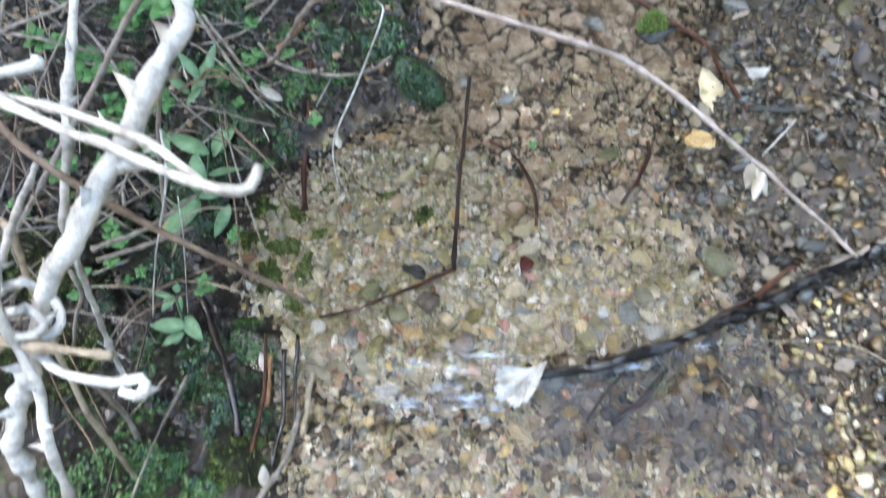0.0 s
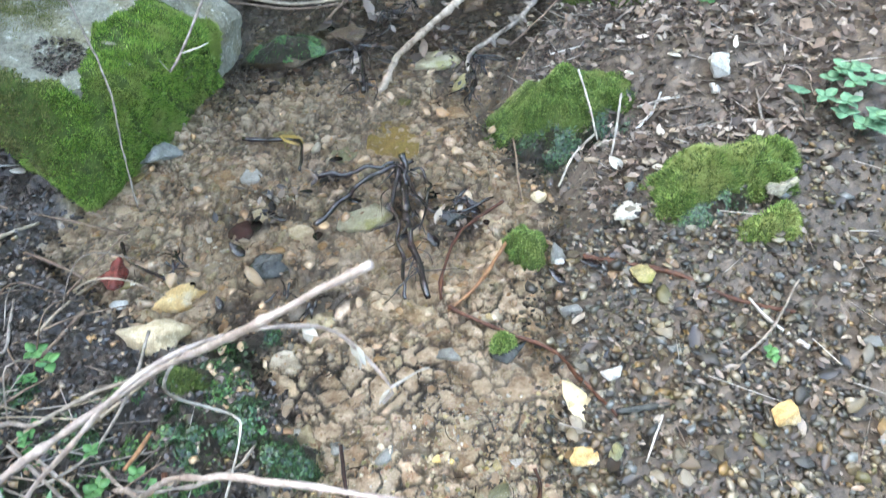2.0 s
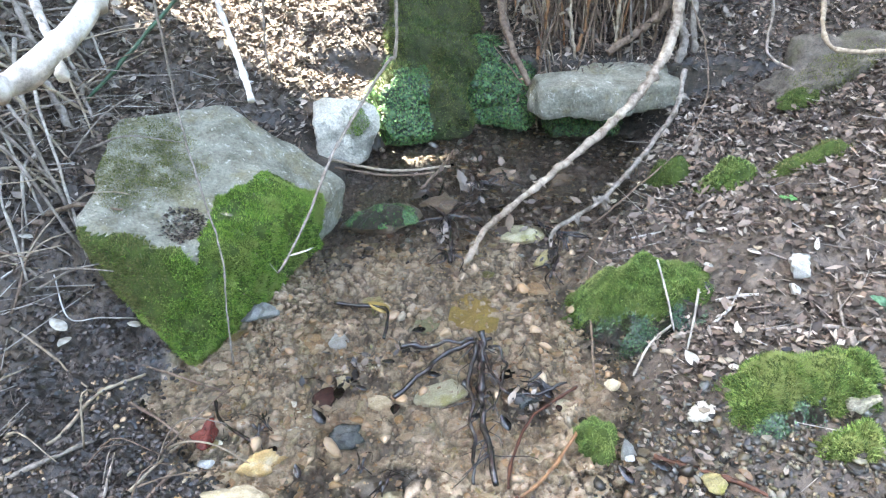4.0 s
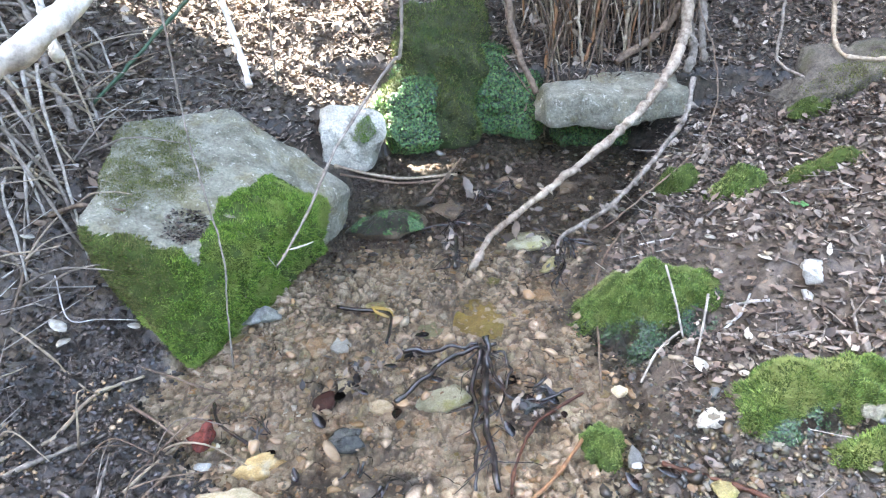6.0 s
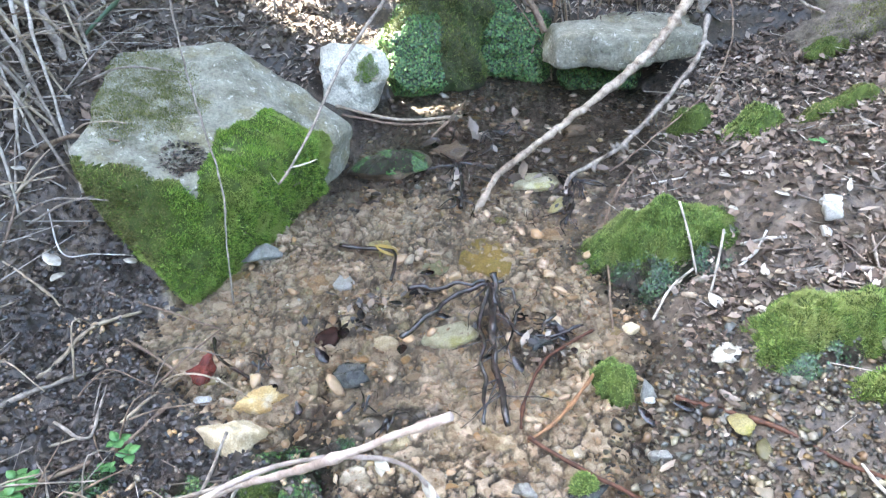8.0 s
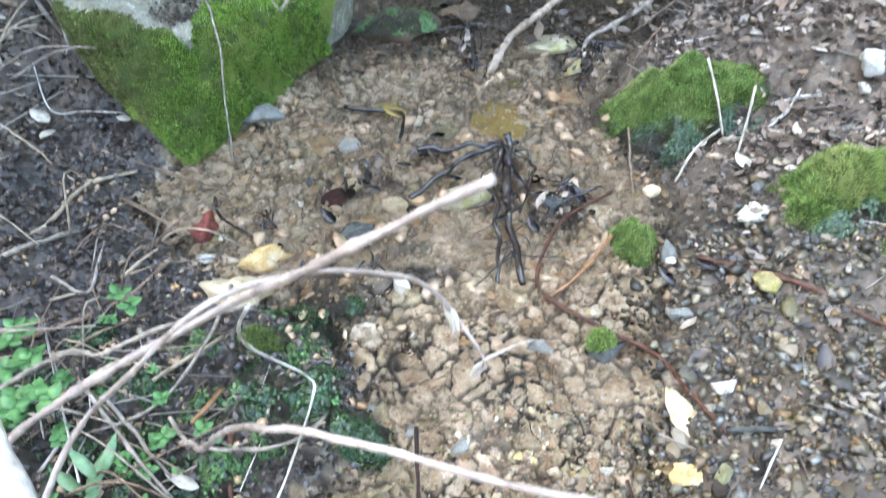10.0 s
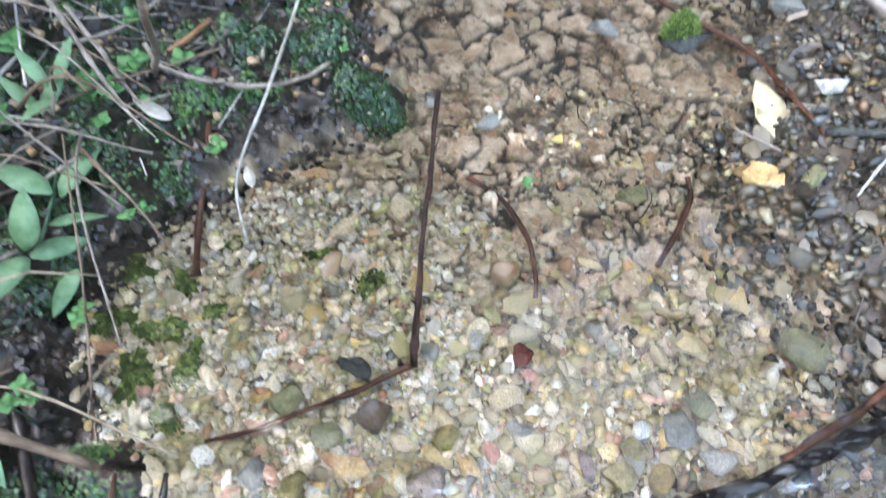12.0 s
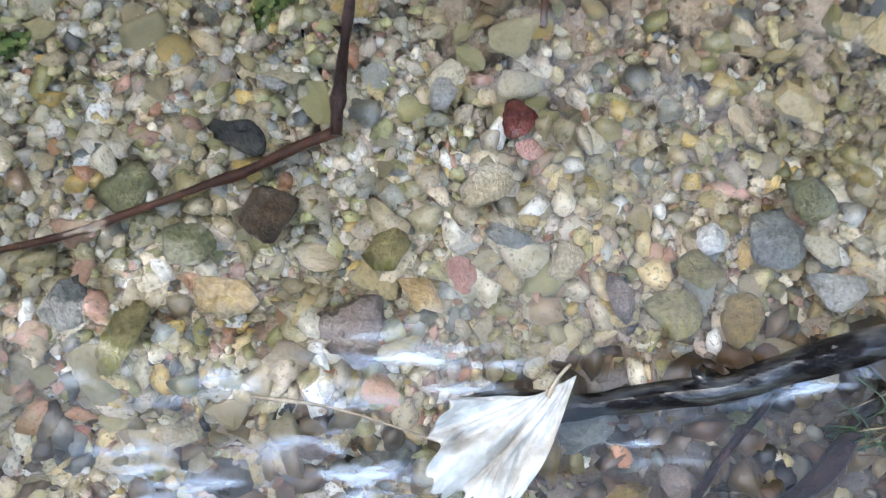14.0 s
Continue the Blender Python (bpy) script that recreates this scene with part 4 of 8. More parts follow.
def moss_cushion(x, y, size, seed, label, count, z=None, mat=MOSS, length=0.013, turn=0.0, base=MOSS_BODY, blade=True, width=0.0017, ragged=0.35):
    """A low cushion of moss with an uneven outline, following the ground."""
    rings, spokes = 22, 64
    t, a = np.meshgrid(np.linspace(0, 1, rings), np.arange(spokes) / spokes * 2 * math.pi, indexing="ij")
    ca, sa = np.cos(a), np.sin(a)
    edge = 1 + ragged * (0.7 * fbm(ca * 1.6 + seed, sa * 1.6, seed, 4))
    u, v = t * edge * ca * size[0], t * edge * sa * size[1]
    c, s = math.cos(turn), math.sin(turn)
    px, py = x + u * c - v * s, y + u * s + v * c
    foot = height(px, py) if z is None else np.full(px.shape, z - 0.012)
    bulge = size[2] * (1 - t ** 2.6) * (1 + 0.28 * fbm(px * 22, py * 22, seed + 1, 3)) + 0.22 * size[2] * fbm(px * 48, py * 48, seed + 2, 3) * (1 - t * t)
    pz = foot + bulge * 1.1 - 0.012 * t ** 3
    p = np.stack([px, py, pz], -1).reshape(-1, 3)
    i, j = np.meshgrid(np.arange(rings - 1), np.arange(spokes), indexing="ij")
    k = (j + 1) % spokes
    q0, q1, q2, q3 = i * spokes + j, (i + 1) * spokes + j, (i + 1) * spokes + k, i * spokes + k
    f = np.concatenate([np.stack([q0, q1, q2], -1).reshape(-1, 3), np.stack([q0, q2, q3], -1).reshape(-1, 3)])
    ob = tagged(mesh_object("moss_cushion", p, f, base), label, "moss")
    shoots("moss_growth", p, f, lambda q, n: np.clip((0.8 if blade else 0.25) + (0.9 if blade else 1.6) * vnoise(q[:, 0] * 30, q[:, 1] * 30, seed), 0.15 if blade else 0.02, 1), count, length, width, mat, ob, seed, blade=blade)
    return ob


moss_cushion(0.80, 1.665, (0.205, 0.125, 0.050), 21, "bright green moss cushion at the water's edge", 34000, turn=-0.2, ragged=0.26, mat=MOSS_SOFT, length=0.009, width=0.0010)
moss_cushion(0.93, 1.225, (0.115, 0.095, 0.06), 22, "shaggy green moss cushion on a stone", 18000, length=0.013, width=0.0011, mat=MOSS_SOFT, ragged=0.5)
moss_cushion(1.06, 1.20, (0.10, 0.08, 0.055), 23, "shaggy green moss cushion beside a pale stone", 12000, length=0.012, width=0.0011, mat=MOSS_SOFT, ragged=0.5)
moss_cushion(1.03, 1.06, (0.08, 0.05, 0.03), 24, "low moss cushion on the bank", 3000, length=0.011, mat=MOSS_SOFT)
moss_cushion(0.555, 1.24, (0.055, 0.06, 0.05), 25, "small dark moss cushion on a streamside stone", 6000, length=0.007, width=0.0010, mat=MOSS_SOFT, ragged=0.5)
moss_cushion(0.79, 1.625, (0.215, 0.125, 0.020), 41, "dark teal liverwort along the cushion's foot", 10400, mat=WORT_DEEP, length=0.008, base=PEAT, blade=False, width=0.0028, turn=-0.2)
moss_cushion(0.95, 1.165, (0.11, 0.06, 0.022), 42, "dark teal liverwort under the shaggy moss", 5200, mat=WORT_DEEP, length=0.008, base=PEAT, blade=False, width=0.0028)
moss_cushion(1.127, 2.214, (0.085, 0.055, 0.065), 26, "dark green moss cushion below the bank", 2500, length=0.008, mat=MOSS_DARK)
moss_cushion(1.263, 2.082, (0.095, 0.075, 0.06), 27, "green moss cushion on the bank", 2500, length=0.01, mat=MOSS_SOFT)
moss_cushion(1.468, 1.996, (0.15, 0.05, 0.04), 28, "thin moss on the dark bank", 2500, length=0.006, mat=MOSS_OLIVE)
moss_cushion(1.745, 2.455, (0.115, 0.055, 0.030), 43, "olive moss on the front of the bank rock", 6500, mat=MOSS_DARK, length=0.008, width=0.0014, z=0.215, turn=0.25, ragged=0.5)
moss_cushion(0.15, 2.23, (0.115, 0.05, 0.03), 30, "dark wet moss on a stone in the pool", 5200, mat=WORT, length=0.007, z=0.028, base=PEAT, blade=False, width=0.0028)
moss_cushion(-0.14, 0.94, (0.10, 0.08, 0.016), 31, "dark wet liverwort mat on the bank", 5200, mat=WORT_DEEP, length=0.006, base=PEAT, blade=False, width=0.0028)
moss_cushion(-0.04, 0.865, (0.055, 0.05, 0.035), 32, "round dark green liverwort mat at the water", 3600, mat=WORT_DEEP, length=0.006, base=PEAT, blade=False, width=0.0028)
moss_cushion(-0.19, 1.06, (0.07, 0.05, 0.012), 33, "dark wet liverwort behind the pale stone", 2200, mat=WORT_DEEP, length=0.005, base=PEAT, blade=False, width=0.0028)
for i, (x, y, sx, sy) in enumerate([(-0.27, 0.93, 0.08, 0.07), (-0.39, 0.99, 0.09, 0.07), (-0.24, 0.80, 0.06, 0.07), (-0.46, 0.86, 0.10, 0.09), (-0.31, 1.06, 0.07, 0.05), (-0.58, 0.98, 0.10, 0.08), (-0.13, 1.03, 0.06, 0.04), (-0.50, 1.10, 0.07, 0.06), (-0.17, 0.86, 0.06, 0.05), (-0.21, 0.97, 0.06, 0.05), (-0.36, 0.88, 0.06, 0.05), (-0.10, 1.10, 0.09, 0.07), (-0.16, 1.15, 0.07, 0.04), (-0.05, 1.16, 0.06, 0.035), (-0.30, 0.70, 0.05, 0.05), (-0.38, 0.57, 0.05, 0.06)]):
    moss_cushion(x, y, (sx * 0.8, sy * 0.8, 0.009), 660 + i, "dark wet liverwort mat among the stalks", int(3.2e5 * sx * sy), mat=(WORT, WORT_DEEP)[i % 2], length=0.006, base=PEAT, blade=False, width=0.0028)
moss_cushion(-0.33, 0.76, (0.10, 0.09, 0.012), 34, "dark wet liverwort mat under the plants", 2600, mat=WORT_DEEP, length=0.005, base=PEAT, blade=False, width=0.0028)
moss_cushion(-0.42, 0.64, (0.09, 0.09, 0.012), 35, "dark liverwort mat under the plants", 2200, mat=WORT_DEEP, length=0.005, base=PEAT, blade=False, width=0.0028)
moss_cushion(-0.40, 0.31, (0.09, 0.10, 0.012), 36, "dark moss at the stream's edge", 2600, mat=WORT_DEEP, length=0.006, base=PEAT, blade=False, width=0.0028)
moss_cushion(-0.50, 0.50, (0.12, 0.10, 0.012), 37, "dark green moss under the canes", 2200, mat=WORT_DEEP, length=0.006, base=PEAT, blade=False, width=0.0028)
moss_cushion(-0.30, 0.24, (0.07, 0.08, 0.012), 38, "dark green algae mat at the stream's edge", 2400, mat=WORT_DEEP, length=0.005, base=PEAT, blade=False, width=0.0028)
moss_cushion(-0.56, 0.72, (0.10, 0.12, 0.012), 39, "dark green moss between the plants", 2000, mat=WORT_DEEP, length=0.006, base=PEAT, blade=False, width=0.0028)
moss_cushion(0.412, 1.0, (0.030, 0.024, 0.016), 44, "green moss on a dark wet stone", 1300, mat=MOSS_SOFT, length=0.007, z=float(height(0.42, 0.985)) + 0.034)
for i, (x, y, s) in enumerate([(-0.45, 0.17, 0.11), (-0.58, 0.30, 0.12), (-0.35, 0.10, 0.09), (-0.66, 0.48, 0.12), (-0.27, 0.36, 0.06), (-0.57, 0.05, 0.12), (-0.71, 0.17, 0.12), (-0.24, 0.03, 0.08), (-0.42, -0.02, 0.11), (-0.28, 0.17, 0.06)]):
    moss_cushion(x, y, (s * 0.9, s * 0.75, 0.014), 640 + i, "dark green moss on the near bank", int(26000 * s), mat=(WORT, MOSS_DARK)[i % 2], length=0.007, base=PEAT, blade=i % 2 == 1, width=0.0028)
for i, (x, y, s) in enumerate([(-0.095, 0.623, 0.016), (-0.31, 0.54, 0.024), (-0.28, 0.47, 0.024), (-0.236, 0.424, 0.013), (-0.198, 0.633, 0.014), (-0.023, 0.586, 0.012), (-0.16, 0.60, 0.010), (-0.35, 0.44, 0.02), (-0.25, 0.52, 0.022), (-0.22, 0.48, 0.018), (-0.24, 0.58, 0.016), (-0.30, 0.60, 0.02), (-0.20, 0.55, 0.012)]):
    moss_cushion(x, y, (s * 1.25, s * 0.75, 0.004), 60 + i, "small dark green algae patch under water", int(16000 * s), mat=MOSS_DARK, length=0.005, z=-0.010, ragged=1.1, turn=i * 0.8, blade=False, width=0.0034)

moss_cushion(-0.194, 1.052, (0.045, 0.035, 0.022), 46, "yellow-green fuzzy moss tuft beside the pale stone", 2600, mat=MOSS_DARK, length=0.010, width=0.0010)
# ---- loose stones that stand out ----
S_WHITE = stone_mat("white_stone", (0.40, 0.37, 0.32), (0.62, 0.60, 0.54), 0.6, 40)
S_OCHRE = stone_mat("ochre_stone", (0.42, 0.26, 0.09), (0.76, 0.54, 0.24), 0.45, 30, (0.60, 0.50, 0.34))
S_CREAM = stone_mat("cream_stone", (0.46, 0.35, 0.19), (0.84, 0.72, 0.50), 0.45, 45, (0.38, 0.28, 0.15))
S_RED = stone_mat("red_stone", (0.10, 0.02, 0.015), (0.22, 0.05, 0.035), 0.25, 30)
S_MAROON = stone_mat("maroon_stone", (0.045, 0.018, 0.013), (0.10, 0.042, 0.03), 0.25, 30)
S_GREY = stone_mat("grey_stone", (0.16, 0.155, 0.135), (0.33, 0.32, 0.28), 0.4, 35)
S_DARK = stone_mat("dark_wet_stone", (0.02, 0.022, 0.02), (0.10, 0.10, 0.09), 0.2, 35)
S_YELLOW = stone_mat("yellow_algae_stone", (0.19, 0.155, 0.05), (0.42, 0.35, 0.17), 0.35, 25, (0.24, 0.22, 0.04))
S_AMBER = stone_mat("amber_algae_stone", (0.20, 0.13, 0.03), (0.40, 0.27, 0.07), 0.35, 25, (0.26, 0.20, 0.04))
S_PINK = stone_mat("pink_stone", (0.45, 0.20, 0.14), (0.62, 0.32, 0.24), 0.4, 40)
S_BROWN = stone_mat("brown_stone", (0.075, 0.048, 0.028), (0.17, 0.115, 0.065), 0.35, 40, (0.05, 0.035, 0.025))
S_GREEN = stone_mat("greenish_stone", (0.15, 0.145, 0.065), (0.30, 0.285, 0.15), 0.35, 40)
S_PURPLE = stone_mat("mauve_stone", (0.24, 0.18, 0.145), (0.42, 0.33, 0.28), 0.35, 40, (0.16, 0.13, 0.10))
S_BRIGHT = stone_mat("bright_white_stone", (0.62, 0.60, 0.56), (0.82, 0.80, 0.76), 0.5, 40)
for row in [
    # x, y, (half sizes), material, turn, label
    (1.165, 1.54, (0.052, 0.045, 0.030), S_WHITE, 0.4, "angular white stone on the leafy bank"),
    (1.135, 1.49, (0.020, 0.018, 0.014), S_WHITE, 0.9, "small white stone on the leafy bank"),
    (-0.33, 1.385, (0.042, 0.036, 0.040), S_RED, 0.2, "dark red wet stone"),
    (-0.335, 1.335, (0.020, 0.017, 0.018), S_WHITE, 0.6, "small white stone beside the red one"),
    (-0.20, 1.33, (0.070, 0.038, 0.040), S_OCHRE, 0.6, "ochre stone with a pale face"),
    (-0.268, 1.195, (0.066, 0.042, 0.036), S_CREAM, 0.05, "cream sandstone block on the bank"),
    (0.575, 0.87, (0.032, 0.028, 0.016), S_WHITE, 0.8, "knobbly white stone on the gravel"),
    (0.452, 0.712, (0.036, 0.025, 0.020), S_OCHRE, 0.1, "orange stone at the water's edge"),
    (0.505, 0.700, (0.020, 0.018, 0.012), S_GREEN, 0.1, "pale greenish stone"),
    (0.295, 1.008, (0.022, 0.032, 0.014), S_GREY, 0.4, "light grey wet stone"),
    (0.42, 0.985, (0.040, 0.032, 0.026), S_DARK, 0.0, "dark wet stone with moss on its back"),
    (0.57, 1.035, (0.028, 0.022, 0.015), S_GREY, 0.2, "blue-grey flat stone"),
    (0.60, 1.20, (0.030, 0.026, 0.030), S_GREY, 0.2, "grey stone beside the moss cushion"),
    (0.604, 1.178, (0.013, 0.013, 0.010), S_WHITE, 0.2, "white pebble on a grey stone"),
    (0.645, 1.405, (0.024, 0.022, 0.018), S_CREAM, 0.2, "pale rounded stone at the edge"),
    (-0.02, 1.34, (0.055, 0.045, 0.018), S_DARK, 0.4, "dark wet stone in the stream"),
    (0.60, 2.46, (0.10, 0.06, 0.05), S_BROWN, 0.1, "brown stone in the pool"),
    (0.15, 2.25, (0.17, 0.10, 0.035), S_BROWN, 0.0, "flat brown stone in the pool"),
    (0.35, 2.32, (0.06, 0.09, 0.03), S_BROWN, 0.3, "brown stone in the pool"),
    (0.80, 2.40, (0.09, 0.05, 0.03), S_BROWN, 0.6, "brown stone in the pool"),
    (0.62, 1.95, (0.05, 0.035, 0.02), S_YELLOW, 0.6, "olive stone in the pool"),
    (-0.23, 1.83, (0.07, 0.045, 0.03), S_GREY, 0.5, "grey stone against the boulder's foot"),
    (1.09, 1.135, (0.062, 0.045, 0.032), ROCK_GREY, 0.3, "pale grey stone beneath the moss"),
    (0.78, 1.22, (0.06, 0.045, 0.012), ROCK_PALE, 0.3, "crumbled pale stone on the gravel"),
    (0.80, 0.665, (0.032, 0.028, 0.020), S_OCHRE, 0.8, "ochre stone on the gravel bank"),
    (0.73, 1.05, (0.030, 0.028, 0.018), S_YELLOW, 0.1, "mossy ochre stone"),
    (0.455, 0.505, (0.042, 0.036, 0.014), S_GREEN, -0.6, "flat greenish stone with a white vein"),
    (0.297, 0.709, (0.030, 0.020, 0.010), S_GREEN, 0.1, "olive stone under water"),
    (0.005, 0.685, (0.016, 0.028, 0.014), S_CREAM, 0.2, "cream stone in the shallows"),
    (-0.055, 0.665, (0.026, 0.020, 0.014), S_CREAM, 0.6, "cream stone in the shallows"),
    (0.12, 0.835, (0.026, 0.020, 0.012), S_GREY, 0.1, "grey stone in the shallows"),
    (0.045, 0.875, (0.018, 0.016, 0.012), S_GREY, 0.3, "grey stone beside the stick"),
    (-0.46, 0.545, (0.02, 0.02, 0.016), S_OCHRE, 0.3, "rusty stone at the edge"),
    (0.46, 0.357, (0.015, 0.011, 0.010), S_WHITE, 0.1, "white pebble beside the wet branch"),
    (-0.02, 0.925, (0.012, 0.010, 0.010), S_WHITE, 0.1, "small white pebble"),
    (0.10, 0.505, (0.016, 0.013, 0.011), S_WHITE, 0.1, "pale triangular pebble"),
    (0.156, 0.485, (0.013, 0.017, 0.008), S_RED, 0.2, "brick-red pebble under water"),
    (0.162, 0.462, (0.009, 0.008, 0.006), S_PINK, 0.2, "pink pebble under water"),
    (0.131, 0.435, (0.017, 0.019, 0.012), S_CREAM, 0.2, "golden speckled pebble"),
    (0.18, 0.387, (0.016, 0.012, 0.010), S_CREAM, 0.2, "smooth cream pebble"),
    (0.272, 0.402, (0.010, 0.008, 0.008), S_BRIGHT, 0.2, "bright white pebble"),
    (0.092, 0.365, (0.018, 0.010, 0.009), S_OCHRE, -0.5, "tan speckled pebble"),
    (0.286, 0.350, (0.013, 0.017, 0.009), S_AMBER, -0.2, "orange pebble"),
    (0.246, 0.355, (0.015, 0.021, 0.010), S_YELLOW, 0.3, "olive pebble"),
    (0.212, 0.362, (0.010, 0.017, 0.009), S_PURPLE, 0.1, "mauve pebble"),
    (-0.004, 0.415, (0.022, 0.017, 0.011), S_BROWN, 0.1, "brown speckled pebble"),
    (-0.052, 0.398, (0.019, 0.016, 0.010), S_GREEN, 0.1, "green-grey speckled pebble"),
    (-0.096, 0.434, (0.020, 0.018, 0.010), S_GREEN, 0.4, "green pebble"),
    (-0.032, 0.470, (0.022, 0.016, 0.010), S_DARK, -0.6, "dark slate pebble"),
    (-0.01, 0.512, (0.013, 0.008, 0.009), S_WHITE, -0.6, "white pebble beside the stick"),
    (0.058, 0.345, (0.046, 0.028, 0.006), S_PURPLE, 0.0, "large mauve stone under water"),
    (-0.03, 0.365, (0.024, 0.014, 0.010), S_OCHRE, -0.2, "tan pebble"),
    (-0.09, 0.338, (0.026, 0.020, 0.014), S_YELLOW, 0.3, "rough yellow stone"),
    (-0.125, 0.360, (0.016, 0.015, 0.010), S_GREY, 0.3, "blue-grey pebble"),
    (-0.134, 0.290, (0.018, 0.011, 0.010), S_PINK, 0.3, "salmon-pink pebble"),
    (-0.07, 0.29, (0.022, 0.014, 0.010), S_CREAM, 0.4, "cream pebble"),
    (0.31, 0.40, (0.018, 0.022, 0.010), S_GREY, 0.4, "pale grey pebble"),
    (0.335, 0.430, (0.020, 0.018, 0.011), S_GREEN, 0.5, "grey-green rounded pebble"),
    (0.150, 0.400, (0.009, 0.020, 0.008), S_GREY, 1.1, "long slate-grey pebble"),
    (0.115, 0.378, (0.011, 0.013, 0.009), S_PINK, 0.4, "reddish pebble under water"),
    (0.070, 0.392, (0.018, 0.015, 0.010), S_YELLOW, 0.4, "olive-brown pebble"),
    (0.345, 0.375, (0.020, 0.016, 0.010), S_WHITE, 0.2, "pale grey flat pebble"),
    (0.262, 0.378, (0.013, 0.018, 0.010), S_YELLOW, 0.2, "yellow-olive pebble"),
    (-0.035, 0.262, (0.024, 0.016, 0.016), S_DARK, -0.5, "black wet stone below the riffle"),
    (0.018, 0.289, (0.026, 0.016, 0.014), S_PURPLE, 0.2, "mauve stone below the riffle"),
    (0.182, 0.288, (0.026, 0.018, 0.014), S_GREY, 0.1, "rounded grey stone below the branch"),
    (0.202, 0.256, (0.020, 0.013, 0.012), S_AMBER, 0.1, "orange stone below the branch"),
    (0.240, 0.272, (0.024, 0.022, 0.014), S_PURPLE, 0.5, "pinkish stone below the branch"),
    (0.272, 0.292, (0.020, 0.014, 0.013), S_GREEN, 0.4, "grey-green stone below the branch"),
    (0.330, 0.318, (0.011, 0.008, 0.012), S_CREAM, 0.3, "small cream pebble against the wet branch"),
    (0.345, 0.285, (0.028, 0.016, 0.012), S_YELLOW, 1.0, "olive stone below the branch"),
    (0.315, 0.262, (0.022, 0.018, 0.012), S_BROWN, 0.2, "brown stone below the branch"),
    (0.40, 0.315, (0.022, 0.014, 0.014), S_OCHRE, 0.5, "ochre stone beside the wet branch"),
]:
    x, y, size, mat, turn, label = row
    lift = 0.022 if mat is S_RED and y > 1 else 0.0
    if y < 0.62:
        size = (size[0], size[1], size[2] * 0.8)
    if 0.30 < y < 0.52 and -0.15 < x < 0.35:
        x, y, lift, size = x - 0.010, y + 0.005, 0.013, (size[0] * 1.25, size[1] * 1.25, size[2] * 1.3)
    elif 0.62 < y < 1.5:
        size = (size[0] * 1.14, size[1] * 1.14, size[2])
    small = max(size) < 0.03
    bed_stone = stone("pebble" if small else "stone", x, y, size, mat, int(abs(x * 997 + y * 331) * 10) % 9973, label if len(label.split()) > 3 else label + " in the stream bed", turn=turn, level=3 if small else 4, category="pebble" if small else "stone", sink=0.15 if y < 0.62 else 0.1 if "under the water" in label else 0.18, rough=0.20 if max(size) > 0.04 else 0.10, crisp=32 if small else 60, corners=11 if small else 9)
    bed_stone.location.z += lift * (0.7 if "large" in label else 1)


def flat_stone(x, y, rx, ry, mat, label, seed):
    """A thin slab with an uneven outline lying in the bed."""
    r = np.random.RandomState(seed)
    ring = [(a + r.uniform(-0.25, 0.25), r.uniform(0.68, 1.2)) for a in np.arange(7) / 7 * 2 * math.pi]
    thick = 0.010 + 0.06 * min(rx, ry)
    points = [(q * rx * math.cos(a), q * ry * math.sin(a), z + r.uniform(-0.2, 0.2) * thick) for a, q in ring for z in (thick * 0.5, -thick)]
    v, f = rock_shape(points, 4, 40, 0.004, 38, seed)
    ob = mesh_object("stone", v, f, mat)
    ob.location = (x, y, float(height(x, y)) + 0.004)
    return tagged(ob, label, "stone")


S_OLIVE = stone_mat("olive_stone", (0.10, 0.085, 0.02), (0.22, 0.18, 0.05), 0.35, 25)
S_ORANGE = stone_mat("orange_stone", (0.28, 0.165, 0.075), (0.48, 0.31, 0.16), 0.35, 30, (0.45, 0.33, 0.20))
S_PALE = stone_mat("pale_algae_stone", (0.34, 0.30, 0.18), (0.60, 0.55, 0.38), 0.4, 30, (0.30, 0.28, 0.08))
for k, (x, y, rx, ry, mat, label) in enumerate([
    (0.365, 1.748, 0.072, 0.095, S_AMBER, "flat amber stone under the water"),
    (0.216, 1.725, 0.051, 0.042, S_GREEN, "grey-green flat stone under the water"),
    (-0.018, 1.695, 0.029, 0.031, S_WHITE, "white flat stone under the water"),
    (0.218, 1.460, 0.080, 0.042, S_PALE, "flat yellow-green slab under the water"),
    (0.073, 1.454, 0.033, 0.033, S_CREAM, "flat cream stone under the water"),
    (-0.068, 1.496, 0.030, 0.036, S_MAROON, "dark red flat stone under the water"),
    (0.083, 1.837, 0.034, 0.049, S_YELLOW, "yellow flat stone under the water"),
    (0.435, 1.916, 0.028, 0.021, S_OLIVE, "olive flat stone under the water"),
    (0.560, 1.817, 0.037, 0.034, S_ORANGE, "orange flat stone under the water"),
    (0.575, 2.094, 0.093, 0.068, S_PALE, "yellow-grey stone where the branch dips in"),
    (-0.092, 1.691, 0.030, 0.050, S_ORANGE, "rusty flat stone under the water"),
    (-0.015, 1.542, 0.025, 0.029, S_CREAM, "cream flat stone under the water"),
    (0.504, 1.361, 0.036, 0.036, S_CREAM, "cream angular stone at the edge"),
]):
    flat_stone(x, y, rx, ry, mat, label, 820 + k)

# ---- canes and branches ----


def on_ground(points, up=0.004):
    return [(x, y, float(height(x, y)) + up) for x, y in points]


